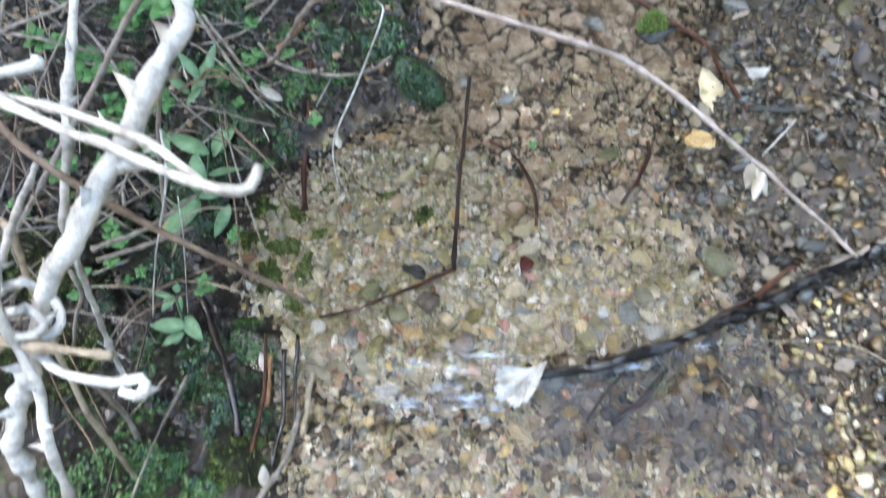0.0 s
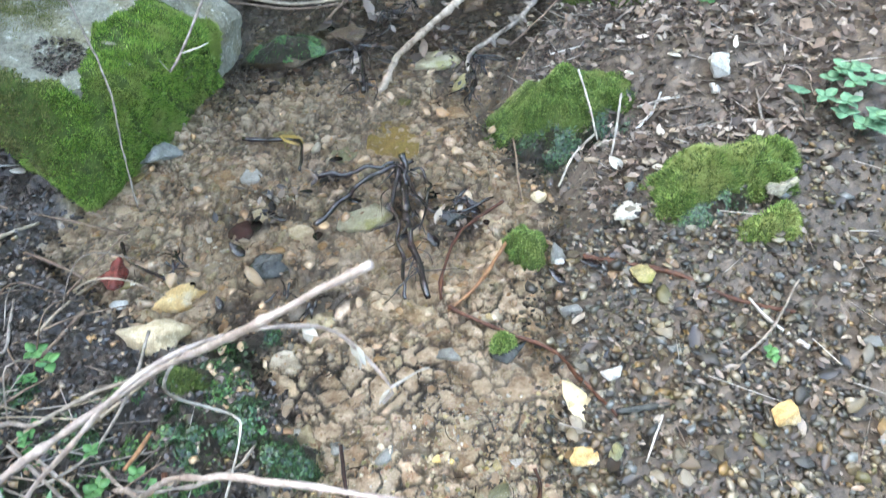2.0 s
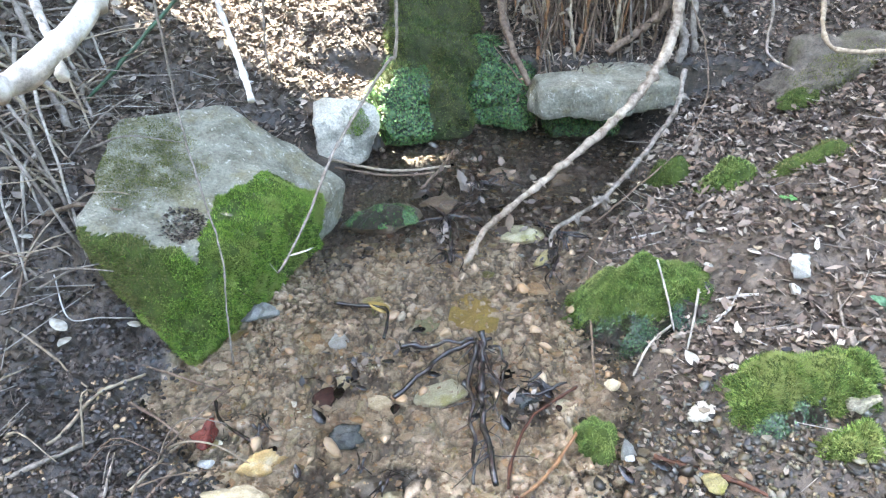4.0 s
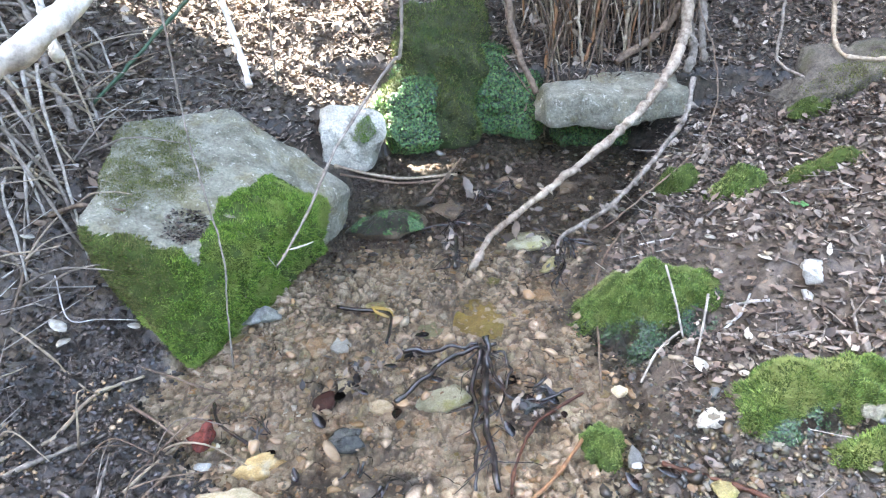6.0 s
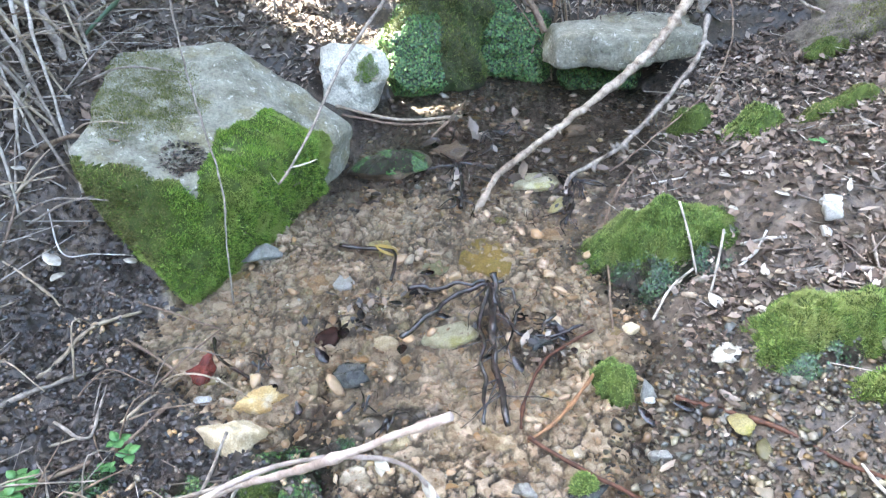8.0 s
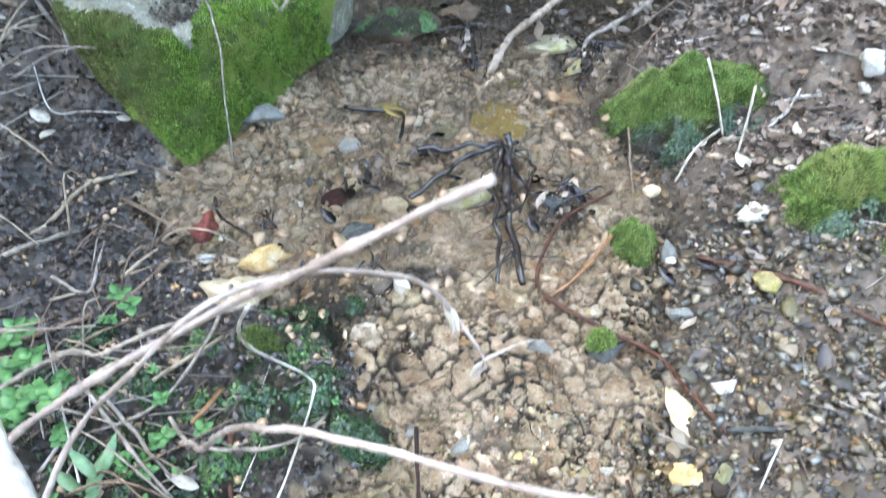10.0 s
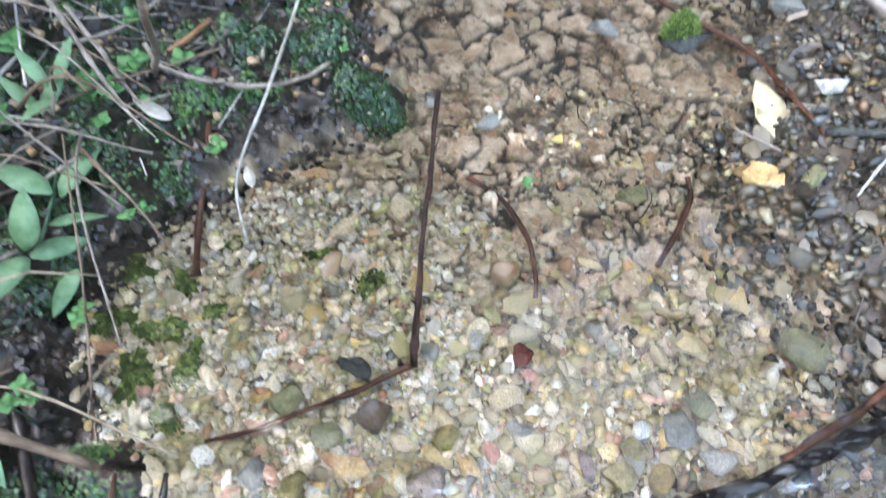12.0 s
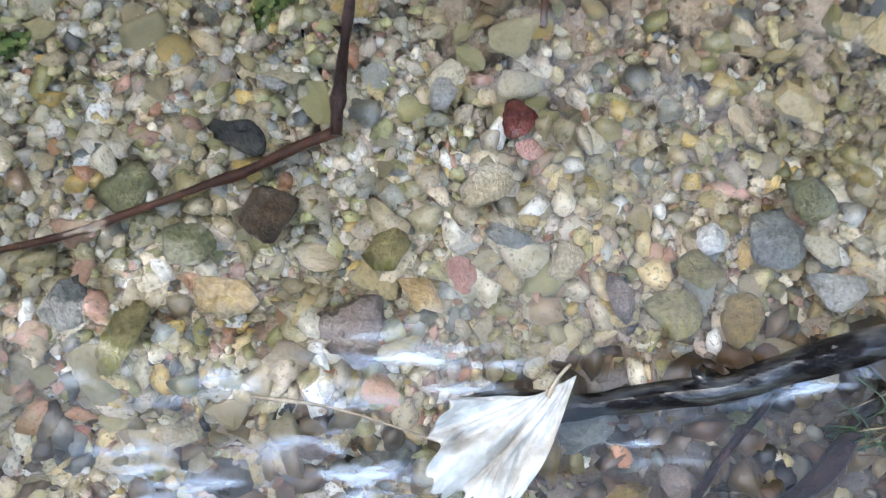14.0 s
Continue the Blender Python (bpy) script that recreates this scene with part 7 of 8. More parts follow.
leaf_plant((-0.40, 0.60), [(-0.392, 0.600, 0.035), (-0.385, 0.640, 0.050), (-0.400, 0.720, 0.045), (-0.432, 0.782, 0.050)],
           [((-0.378, 0.660, 0.050), (-0.350, 0.740, 0.060), 0.036), ((-0.392, 0.585, 0.055), (-0.386, 0.634, 0.100), 0.034), ((-0.392, 0.583, 0.045), (-0.345, 0.620, 0.030), 0.026), ((-0.392, 0.580, 0.050), (-0.416, 0.495, 0.085), 0.040), ((-0.383, 0.658, 0.060), (-0.456, 0.688, 0.070), 0.032), ((-0.345, 0.577, 0.030), (-0.368, 0.528, 0.015), 0.022), ((-0.432, 0.779, 0.050), (-0.408, 0.842, 0.085), 0.022), ((-0.439, 0.789, 0.050), (-0.490, 0.826, 0.070), 0.020), ((-0.385, 0.625, 0.045), (-0.335, 0.655, 0.030), 0.018), ((-0.445, 0.640, 0.075), (-0.490, 0.662, 0.090), 0.022), ((-0.445, 0.640, 0.075), (-0.449, 0.678, 0.100), 0.020), ((-0.445, 0.638, 0.075), (-0.425, 0.605, 0.080), 0.022)],
           "green plant with long oval sage-like leaves", 500)
leaf_plant((-0.40, 0.38), [(-0.386, 0.369, 0.033), (-0.391, 0.386, 0.042), (-0.4, 0.408, 0.05)], [((-0.379, 0.364, 0.035), (-0.429, 0.36, 0.045), 0.024), ((-0.382, 0.354, 0.03), (-0.411, 0.333, 0.03), 0.018), ((-0.385, 0.378, 0.035), (-0.353, 0.341, 0.04), 0.024), ((-0.39, 0.383, 0.04), (-0.391, 0.406, 0.05), 0.01), ((-0.399, 0.404, 0.05), (-0.434, 0.409, 0.055), 0.01), ((-0.4, 0.408, 0.05), (-0.415, 0.383, 0.05), 0.016), ((-0.398, 0.412, 0.05), (-0.394, 0.422, 0.06), 0.014)],
           "small blue-green seedling with oval leaves", 520)
broad_plant((-0.40, 0.78, 0.09), [(-0.385, 0.82, 0.13, 0.06, 0.016), (-0.43, 0.81, 0.12, 0.06, 0.018), (-0.41, 0.75, 0.10, 0.05, 0.02)], LEAF_SAGE, "slim green plant with narrow leaves", 530)
for k in range(7):
    a = k * 0.9
    x, y = 1.33 + 0.075 * math.cos(a) * (0.5 + 0.5 * (k % 2)), 1.27 + 0.07 * math.sin(a)
    clover(x, y, float(height(x, y)) + 0.035, 0.032, 450 + k, "bluish green seedling with rounded leaves on the bank", 2, LEAF_BLUE)
for k, (x, y) in enumerate([(0.86, 0.78), (1.28, 1.80), (0.42, 2.96)]):
    clover(x, y, float(height(x, y)) + 0.03, 0.016, 470 + k, "small green seedling on the bank", 2)

# tufts of grass beside the wet branch
tuft = tagged(new("grass_tuft"), "small yellowish grass tuft on the gravel", "grass")
for k in range(16):
    a, h = rng.uniform(0, 6.28), rng.uniform(0.015, 0.04)
    x, y = 0.335 + rng.uniform(-0.012, 0.012), 0.290 + rng.uniform(-0.012, 0.012)
    stick("blade", [(x, y, float(height(x, y))), (x + 0.3 * h * math.cos(a), y + 0.3 * h * math.sin(a), 0.0 + h * 0.6), (x + h * math.cos(a), y + h * math.sin(a), h)], 0.0009, 0.0004, STRAW if k % 2 else GREEN_STEM, "", seed=600 + k, parent=tuft, sides=4)

# ---- thicket behind the slab ----
for k, (pts, r, mat, label, th) in enumerate([
    ([(0.64, 2.92, 0.95), (0.669, 2.85, 0.519), (0.69, 2.78, 0.38), (0.753, 2.70, 0.235)], 0.014, CANE_BROWN, "arching brown thorny bramble stem", 26),
    ([(0.90, 3.05, 1.0), (0.879, 2.95, 0.481), (0.836, 2.90, 0.25)], 0.008, CANE_RUST, "orange-brown dead stalk in the thicket", 0),
    ([(1.10, 3.05, 1.0), (1.048, 2.95, 0.471), (1.0, 2.90, 0.27)], 0.008, CANE_RUST, "orange-brown dead stalk in the thicket", 0),
    ([(1.40, 3.0, 0.8), (1.346, 2.90, 0.467), (1.24, 2.86, 0.36), (1.10, 2.84, 0.28)], 0.018, CANE_BROWN, "thick brown thorny stem in the thicket", 20),
    ([(1.31, 2.9, 1.0), (1.332, 2.80, 0.494), (1.35, 2.72, 0.36), (1.32, 2.68, 0.28)], 0.020, CANE_GREY, "thick grey thorny stem in the thicket", 22),
    ([(1.38, 2.9, 1.0), (1.40, 2.80, 0.494), (1.40, 2.72, 0.30)], 0.016, CANE_GREY, "grey mossy stem in the thicket", 6),
    ([(1.16, 2.98, 0.9), (1.15, 2.9, 0.5), (1.14, 2.86, 0.28)], 0.008, STRAW, "pale reed stalk in the thicket", 0),
    ([(0.98, 3.0, 0.9), (0.95, 2.9, 0.5), (0.97, 2.84, 0.27)], 0.007, STRAW, "pale reed stalk in the thicket", 0),
]):
    stick("bramble", pts, r, r * 0.85, mat, label, "stem", th, 700 + k, 0.004, group="thicket behind the slab", thorn_len=0.016)
for k in range(150):
    x, y = rng.uniform(0.74, 1.45), rng.uniform(2.84, 3.15)
    z = float(height(x, y))
    dx, dy, h = rng.uniform(-0.32, 0.32), rng.uniform(-0.05, 0.2), rng.uniform(0.25, 0.8)
    stick("dead_stalk", [(x, y, z - 0.02), (x + dx * 0.3, y + dy * 0.4, z + h * 0.5), (x + dx, y + dy, z + h)], rng.uniform(0.002, 0.006), 0.002, (CANE_BROWN, STRAW, CANE_GREY, CANE_RUST)[rng.choice(4, p=(0.72, 0.08, 0.15, 0.05))], "dry dead stalk in the thicket", "stem", 0, 720 + k, 0.004, sides=6, step=0.03, group="thicket behind the slab")
# dry grass tangle beside the boulder
for k in range(150):
    x, y = rng.uniform(-1.35, -0.62), rng.uniform(1.72, 2.75)
    if x > -0.70 and 1.75 < y < 2.5:
        x -= 0.15
    z = float(height(x, y))
    a, ln, h = rng.uniform(-0.6, 3.6), rng.uniform(0.12, 0.42), rng.uniform(0.0, 0.14)
    stick("dry_grass_stalk", [(x, y, z), (x + 0.5 * ln * math.cos(a), y + 0.5 * ln * math.sin(a), z + h * 0.7 + 0.01), (x + ln * math.cos(a), y + ln * math.sin(a), max(z + h, float(height(x + ln * math.cos(a), y + ln * math.sin(a))) + 0.004))],
          rng.uniform(0.0016, 0.0045) * (1.8 if k % 5 == 0 else 1), 0.0014 * (2.2 if k % 5 == 0 else 1), (STRAW, CANE_GREY, CANE_BROWN, CANE_GREY)[k % 4], "dry grey-brown stalk in the tangle", "stalk", 0, 800 + k, 0.003, sides=6, step=0.022, group="dry tangle beside the boulder")
# thicker ashy stalks lying across the tangle
for k in range(46):
    x, y = rng.uniform(-1.30, -0.78), rng.uniform(2.0, 2.85)
    z = float(height(x, y))
    a, ln, h = (rng.uniform(-2.2, -0.5), rng.uniform(-0.5, 0.6))[k % 2], rng.uniform(0.15, 0.5), rng.uniform(0.04, 0.22)
    ex, ey = x + ln * math.cos(a), y + ln * math.sin(a)
    ey = max(ey, 1.86 + 0.1 * rng.rand())
    if ex > -0.68:
        ex = -0.68 - 0.1 * rng.rand()
    stick("dry_stalk", [(x, y, z + h), ((x + ex) / 2, (y + ey) / 2, max(z, float(height(ex, ey))) + 0.6 * h + 0.02), (ex, ey, float(height(ex, ey)) + 0.006)], rng.uniform(0.0035, 0.0068), rng.uniform(0.0028, 0.005), (CANE_ASH, CANE_GREY, CANE_ASH, STRAW)[k % 4], "thick ashy dry stalk in the tangle", "stalk", k % 3, 2100 + k, 0.003, sides=7, step=0.02, group="dry tangle beside the boulder")
# dry stalks on the near left bank
for k in range(60):
    x, y = rng.uniform(-0.95, -0.40), rng.uniform(0.42, 1.45)
    z = float(height(x, y))
    a, ln, h = rng.uniform(-1.9, 1.2), rng.uniform(0.08, 0.3), rng.uniform(0.0, 0.12)
    stick("dry_grass_stalk", [(x, y, z), (x + 0.5 * ln * math.cos(a), y + 0.5 * ln * math.sin(a), z + h + 0.012), (x + ln * math.cos(a), y + ln * math.sin(a), z + h * 0.6 + 0.006)], rng.uniform(0.0014, 0.0036), 0.0012, (STRAW, CANE_GREY, CANE_BROWN)[k % 3], "dry straw on the near bank", "stalk", 0, 950 + k, 0.003, sides=6, step=0.022, group="dry straw on the near bank")

# crossing stalks of the near tangle
for k in range(64):
    x, y = rng.uniform(-0.80, -0.26), rng.uniform(0.30, 1.10)
    if x > -0.40 and y > 0.80:
        continue
    z = float(height(x, y))
    a, ln, h = rng.uniform(0, 6.28), rng.uniform(0.15, 0.42), rng.uniform(0.02, 0.20)
    ex, ey = x + ln * math.cos(a), y + ln * math.sin(a)
    if ex > -0.18 - 0.4 * max(0, 0.5 - ey):
        ex = x - ln * abs(math.cos(a))
    stick("dry_grass_stalk", [(x, y, z - 0.004), ((x + ex) / 2, (y + ey) / 2, z + h * 0.6 + 0.01), (ex, ey, float(height(ex, ey)) + h)], rng.uniform(0.0012, 0.0034), 0.0012, (STRAW, CANE_GREY, CANE_BROWN, CANE_GREY, CANE_BROWN)[k % 5], "dry stalk crossing the near tangle", "stalk", 0, 1200 + k, 0.002, sides=6, step=0.022, group="dry tangle on the near bank")
for k in range(26):
    x, y = rng.uniform(-0.70, -0.30), rng.uniform(0.36, 1.0)
    clover(x, y, float(height(x, y)) + rng.uniform(0.02, 0.07), rng.uniform(0.010, 0.018), 1400 + k, heads=int(rng.randint(1, 4)))
# clumps of rotten roots in the pool
for k, (x, y, count, reach) in enumerate([(0.60, 2.45, 13, 0.10), (0.50, 2.42, 8, 0.12), (0.36, 2.22, 10, 0.13), (0.33, 2.02, 8, 0.09), (0.70, 2.05, 12, 0.11), (0.62, 1.88, 8, 0.09), (-0.21, 1.42, 7, 0.06), (0.46, 1.43, 12, 0.07), (0.06, 1.20, 6, 0.05), (0.0, 1.25, 5, 0.05)]):
    clump = tagged(new("rotten_root"), "black wet clump of rotten roots in the stream", "root")
    for q in range(count):
        a, ln = rng.uniform(0, 6.28), reach * rng.uniform(0.4, 1.2)
        z = max(float(height(x, y)), -0.012)
        bend = a + rng.normal(0, 0.7)
        stick("root_fibre", [(x + rng.normal(0, 0.012), y + rng.normal(0, 0.012), z + rng.uniform(0.004, 0.022)), (x + 0.5 * ln * math.cos(a), y + 0.5 * ln * math.sin(a), z + rng.uniform(0.002, 0.016)), (x + 0.5 * ln * (math.cos(a) + math.cos(bend)), y + 0.5 * ln * (math.sin(a) + math.sin(bend)), z - 0.004)], rng.uniform(0.0016, 0.0048), 0.0012, BLACK_WET, "", seed=2400 + 20 * k + q, parent=clump, wobble=0.003, sides=6, step=0.014)
# ragged fibres of the sunken root
for k in range(22):
    t = rng.rand() ** 1.3
    x, y = 0.352 - 0.055 * t + rng.normal(0, 0.012), 1.60 - 0.42 * t
    a, ln = rng.uniform(-3.3, 0.2), rng.uniform(0.03, 0.13)
    z = 0.006 - 0.010 * t
    stick("fibre", [(x, y, z + 0.006), (x + 0.5 * ln * math.cos(a) + rng.normal(0, 0.008), y + 0.5 * ln * math.sin(a), z + rng.uniform(-0.006, 0.008)), (x + ln * math.cos(a), y + ln * math.sin(a), z - 0.008)], rng.uniform(0.0012, 0.0028), 0.0009, BLACK_WET, "", seed=1500 + k, parent=root, wobble=0.003, sides=5)

# ---- litter and gravel ----


def spots(count, x0, x1, y0, y1, keep, seed):
    r = np.random.RandomState(seed)
    x, y = r.uniform(x0, x1, count), r.uniform(y0, y1, count)
    ok = keep(x, y) > r.rand(count)
    return x[ok], y[ok]


def litter_zone(x, y):
    left, right, behind = banks(x, y)
    a = smooth(0.04, 0.16, right) * smooth(1.20, 1.40, y)
    b = smooth(-0.03, 0.05, behind)
    c = smooth(0.12, 0.3, left) * np.maximum(smooth(1.9, 2.35, y), 0.15 * smooth(1.55, 1.8, y) * smooth(0.28, 0.42, left))
    patchy = np.clip(0.85 + 0.7 * vnoise(x * 6, y * 6, 41), 0.35, 1)
    return np.clip(np.maximum(np.maximum(a * patchy, b), c), 0, 1)


pairs = []
for q in range(6):
    x, y = spots(16500, -1.4, 2.3, 1.2, 3.65, litter_zone, 60 + q)
    v, f = leaf_arrays(1.0, (0.55, 0.65, 0.8, 0.5, 0.9, 0.35)[q], (0.25, 0.4, -0.3, 0.5, 0.2, -0.4)[q], 0.4, 2, 0.04, q)
    v = v - [0, 0.5, 0]
    k = len(x)
    size = np.clip(np.exp(rng.normal(math.log(0.0150), 0.55, k)), 0.004, 0.042)
    pairs.append(scatter(v, np.array(f), np.stack([x, y, height(x, y) + rng.uniform(0.003, 0.018, k)], 1), rng.rand(k) * 6.3, np.stack([size * rng.uniform(0.6, 1.2, k), size, size], 1), rng.normal(0, 0.42, (k, 2))))
k = 160
size = rng.uniform(0.012, 0.03, k)
pairs.append(scatter(v, np.array(f), np.stack([rng.uniform(0.80, 1.32, k), rng.uniform(2.70, 2.86, k), rng.uniform(0.268, 0.30, k)], 1), rng.rand(k) * 6.3, np.stack([size] * 3, 1), rng.normal(0, 0.4, (k, 2))))
v, f = join(pairs)
litter = tagged(mesh_object("leaf_litter", v, f, LITTER), "dry grey-brown leaf litter covering the banks", "leaf litter", kind="stuff")

x, y = spots(6500, -1.3, 2.0, 0.5, 3.6, lambda x, y: np.maximum(0.55 * litter_zone(x, y), 0.22 * (banks(x, y)[0] > 0.08) * ((y < 1.1) | (y > 1.9) | (x < -0.8)) + 0.12 * (banks(x, y)[1] > 0.05)), 77)
k = len(x)
tv = np.array([(s * math.cos(a), t, s * math.sin(a) + 0.25 * s * t) for t, s in ((-0.5, 1.0), (0.0, 0.9), (0.5, 0.6)) for a in (0, 2.1, 4.2)]) * np.array([0.018, 1, 0.018])
tf = np.array([(r * 3 + i, r * 3 + (i + 1) % 3, (r + 1) * 3 + (i + 1) % 3, (r + 1) * 3 + i) for r in range(2) for i in range(3)])
size = np.exp(rng.normal(math.log(0.075), 0.5, k))
thick = np.clip(0.0016 / 0.018 * np.exp(rng.normal(0, 0.4, k)), 0.04, 0.3)
v, f = scatter(tv, tf, np.stack([x, y, height(x, y) + rng.uniform(0.004, 0.016, k)], 1), rng.rand(k) * 6.3, np.stack([thick, size, thick], 1), rng.normal(0, 0.10, (k, 2)))
tagged(mesh_object("twig_litter", v, f, TWIGS), "thin dry twigs strewn over the banks", "twigs", kind="stuff")


x, y = spots(1700, -1.35, -0.22, 0.25, 2.8, lambda x, y: smooth(0.05, 0.15, banks(x, y)[0]) * (0.25 + 0.6 * smooth(0.25, 0.6, banks(x, y)[0]) - 0.1 * smooth(1.2, 0.9, y)) * (np.hypot((x + 0.3) / 0.42, (y - 2.1) / 0.5) > 1) * (1 - 0.85 * smooth(-0.85, -0.65, x) * smooth(0.95, 1.15, y) * smooth(2.0, 1.8, y)), 79)
k = len(x)
size = np.exp(rng.normal(math.log(0.15), 0.45, k))
thick = np.clip(0.0015 / 0.018 * np.exp(rng.normal(0, 0.35, k)), 0.04, 0.25)
v, f = scatter(tv, tf, np.stack([x, y, height(x, y) + rng.uniform(0.004, 0.03, k)], 1), rng.rand(k) * 6.3, np.stack([thick, size, thick], 1), rng.normal(0, 0.14, (k, 2)))
tagged(mesh_object("dry_straw", v, f, TWIGS), "dry grey straw strewn over the muddy bank", "straw", kind="stuff")


CHIP = (np.array([(1, 0, 0), (-0.9, 0.1, 0), (0, 1, 0.1), (0.1, -0.9, 0), (0.1, 0, 0.9), (0, 0, -1), (0.6, 0.7, 0.6), (-0.7, 0.5, 0.6), (0.5, -0.7, 0.6), (-0.6, -0.6, 0.7)]),
        np.array([(4, 6, 2), (4, 2, 7), (4, 7, 1), (4, 1, 9), (4, 9, 3), (4, 3, 8), (4, 8, 0), (4, 0, 6), (0, 2, 6), (2, 1, 7), (1, 3, 9), (3, 0, 8), (5, 2, 0), (5, 1, 2), (5, 3, 1), (5, 0, 3)]))


def gravel(name, count, box, keep, radius, spread, mat, label, seed, sink=0.25, largest=0.02, tiny=0.0045, level=1, flat=1.0):
    """Loose gravel as one object: angular and rounded pieces of all sizes."""
    r = np.random.RandomState(seed)
    x, y = spots(count, *box, keep, seed)
    size = np.clip(np.exp(r.normal(math.log(radius), spread, len(x))), 0.0012, largest)
    pairs = []
    for q in range(10):
        sel = np.arange(len(x)) % 10 == q
        for small in (True, False):
            pick = sel & ((size < tiny) == small)
            k = int(pick.sum())
            if not k:
                continue
            if small:
                u, fc = CHIP
            else:
                u, fc = rock_shape(random_block((1, 1, 1), 900 + 13 * q + seed, 8), level, 34, 0.12, 1.6, q)
            s = size[pick]
            scale = np.stack([s * r.uniform(0.85, 1.3, k), s * r.uniform(0.7, 1.0, k), flat * s * r.uniform(0.45, 0.8, k)], 1)
            z = height(x[pick], y[pick]) + s * (0.6 - 2 * sink * r.rand(k))
            pairs.append(scatter(u, fc, np.stack([x[pick], y[pick], z], 1), r.rand(k) * 6.3, scale, r.normal(0, 0.3, (k, 2))))
    v, f = join(pairs)
    return tagged(mesh_object(name, v, f, mat, ground, flat=mat is GRAVEL_MUD), label, "", kind="stuff")


def in_stream(x, y):
    left, right, behind = banks(x, y)
    return smooth(0.05, -0.02, np.maximum(np.maximum(left, right), behind))


def clay_gaps(x, y):
    return in_stream(x, y) * np.clip(0.75 + 0.8 * vnoise(x * 7, y * 7, 91), 0.25, 1)


gravel("gravel", 25000, (-0.45, 0.5, 0.1, 0.9), lambda x, y: in_stream(x, y) * (1 - 0.85 * smooth(0.40, 0.55, y - 0.17 * smooth(0.14, -0.04, x) + 0.04 * vnoise(x * 9, y * 9, 49))) * (1 - 0.95 * lower_pool(x, y)), 0.0044, 0.42, GRAVEL, "mixed tan and grey gravel of the stream bed", 1, largest=0.012, tiny=0.0058)
gravel("gravel", 10500, (-0.45, 0.55, 0.1, 0.85), lambda x, y: in_stream(x, y) * (1 - 0.94 * smooth(0.42, 0.60, y - 0.08 * smooth(0.14, -0.04, x) + 0.05 * vnoise(x * 8, y * 8, 47))) * (1 - 0.97 * lower_pool(x, y)), 0.0095, 0.34, GRAVEL, "larger mixed pebbles of the stream bed", 8, largest=0.017, tiny=0.001)
gravel("gravel", 620, (-0.30, 0.55, 0.27, 0.80), lambda x, y: in_stream(x, y) * (1 - 0.85 * smooth(0.42, 0.62, y)) * (1 - 0.97 * lower_pool(x, y)), 0.0155, 0.25, GRAVEL, "flat rounded pebbles of the stream bed", 25, 0.2, 0.024, 0.001, 2, 0.62)
gravel("gravel", 1800, (-0.5, 1.2, 0.70, 2.3), lambda x, y: clay_gaps(x, y) * smooth(2.25, 2.0, y) * (0.06 + 0.94 * smooth(1.15, 1.45, y)), 0.0165, 0.38, CRUST, "clay-crusted stones of the stream bed", 9, 0.72, 0.038, 0.001, 2, 0.70)
gravel("gravel", 1700, (-0.55, 1.2, 1.1, 2.9), lambda x, y: clay_gaps(x, y) * (1 - smooth(1.95, 2.15, y)), 0.0085, 0.50, CRUST, "mixed tan gravel of the upper stream", 2, 0.5, largest=0.024)
gravel("gravel", 7000, (-0.55, 1.2, 0.9, 2.9), lambda x, y: in_stream(x, y) * (0.08 + 0.92 * smooth(1.15, 1.5, y)) * (1 - smooth(1.95, 2.15, y)), 0.0052, 0.42, CRUST, "fine tan gravel of the upper stream", 3, 0.42, largest=0.01, tiny=0.0055)
gravel("gravel", 13000, (0.30, 1.35, 0.0, 1.35), lambda x, y: smooth(-0.05, 0.06, banks(x, y)[1] + 0.05 * vnoise(x * 12, y * 12, 93)) * smooth(1.45, 1.1, y) * (1 - 0.5 * smooth(0.3, 0.7, banks(x, y)[1])), 0.0078, 0.50, GRAVEL_BANK, "dark wet mixed gravel on the bank", 4, largest=0.024, tiny=0.0075)
gravel("gravel", 19000, (-1.0, 0.05, 0.2, 2.2), lambda x, y: smooth(-0.04, 0.05, banks(x, y)[0]) * (1 - 0.4 * smooth(0.15, 0.6, banks(x, y)[0])), 0.0070, 0.50, GRAVEL_MUD, "dark crumbs of mud and gravel on the bank", 5, largest=0.020, tiny=0.009)
gravel("gravel", 1500, (-0.75, 0.05, 0.6, 1.75), lambda x, y: smooth(-0.04, 0.03, banks(x, y)[0]) * smooth(0.20, 0.03, banks(x, y)[0]), 0.0065, 0.45, GRAVEL_BANK, "pale gravel at the muddy edge", 6, 0.42, largest=0.016)
gravel("gravel", 2600, (-0.80, 0.0, 0.72, 1.6), lambda x, y: smooth(0.0, 0.06, banks(x, y)[0]) * np.clip(0.35 + 1.2 * vnoise(x * 9, y * 9, 48), 0, 1), 0.0085, 0.45, CRUST, "tan and brown gravel among the bank stalks", 26, 0.3, 0.02, 0.006)
gravel("gravel", 900, (-0.36, 0.12, 1.30, 1.66), lambda x, y: np.maximum(smooth(1.0, 0.4, np.hypot((x + 0.14) / 0.09, (y - 1.44) / 0.06)), np.maximum(smooth(1.0, 0.4, np.hypot((x - 0.01) / 0.10, (y - 1.585) / 0.03)), 0.05)), 0.0085, 0.45, GRAVEL_PALE, "pale gravel washed together in the stream", 27, 0.45, 0.022, 0.005, 1, 0.8)
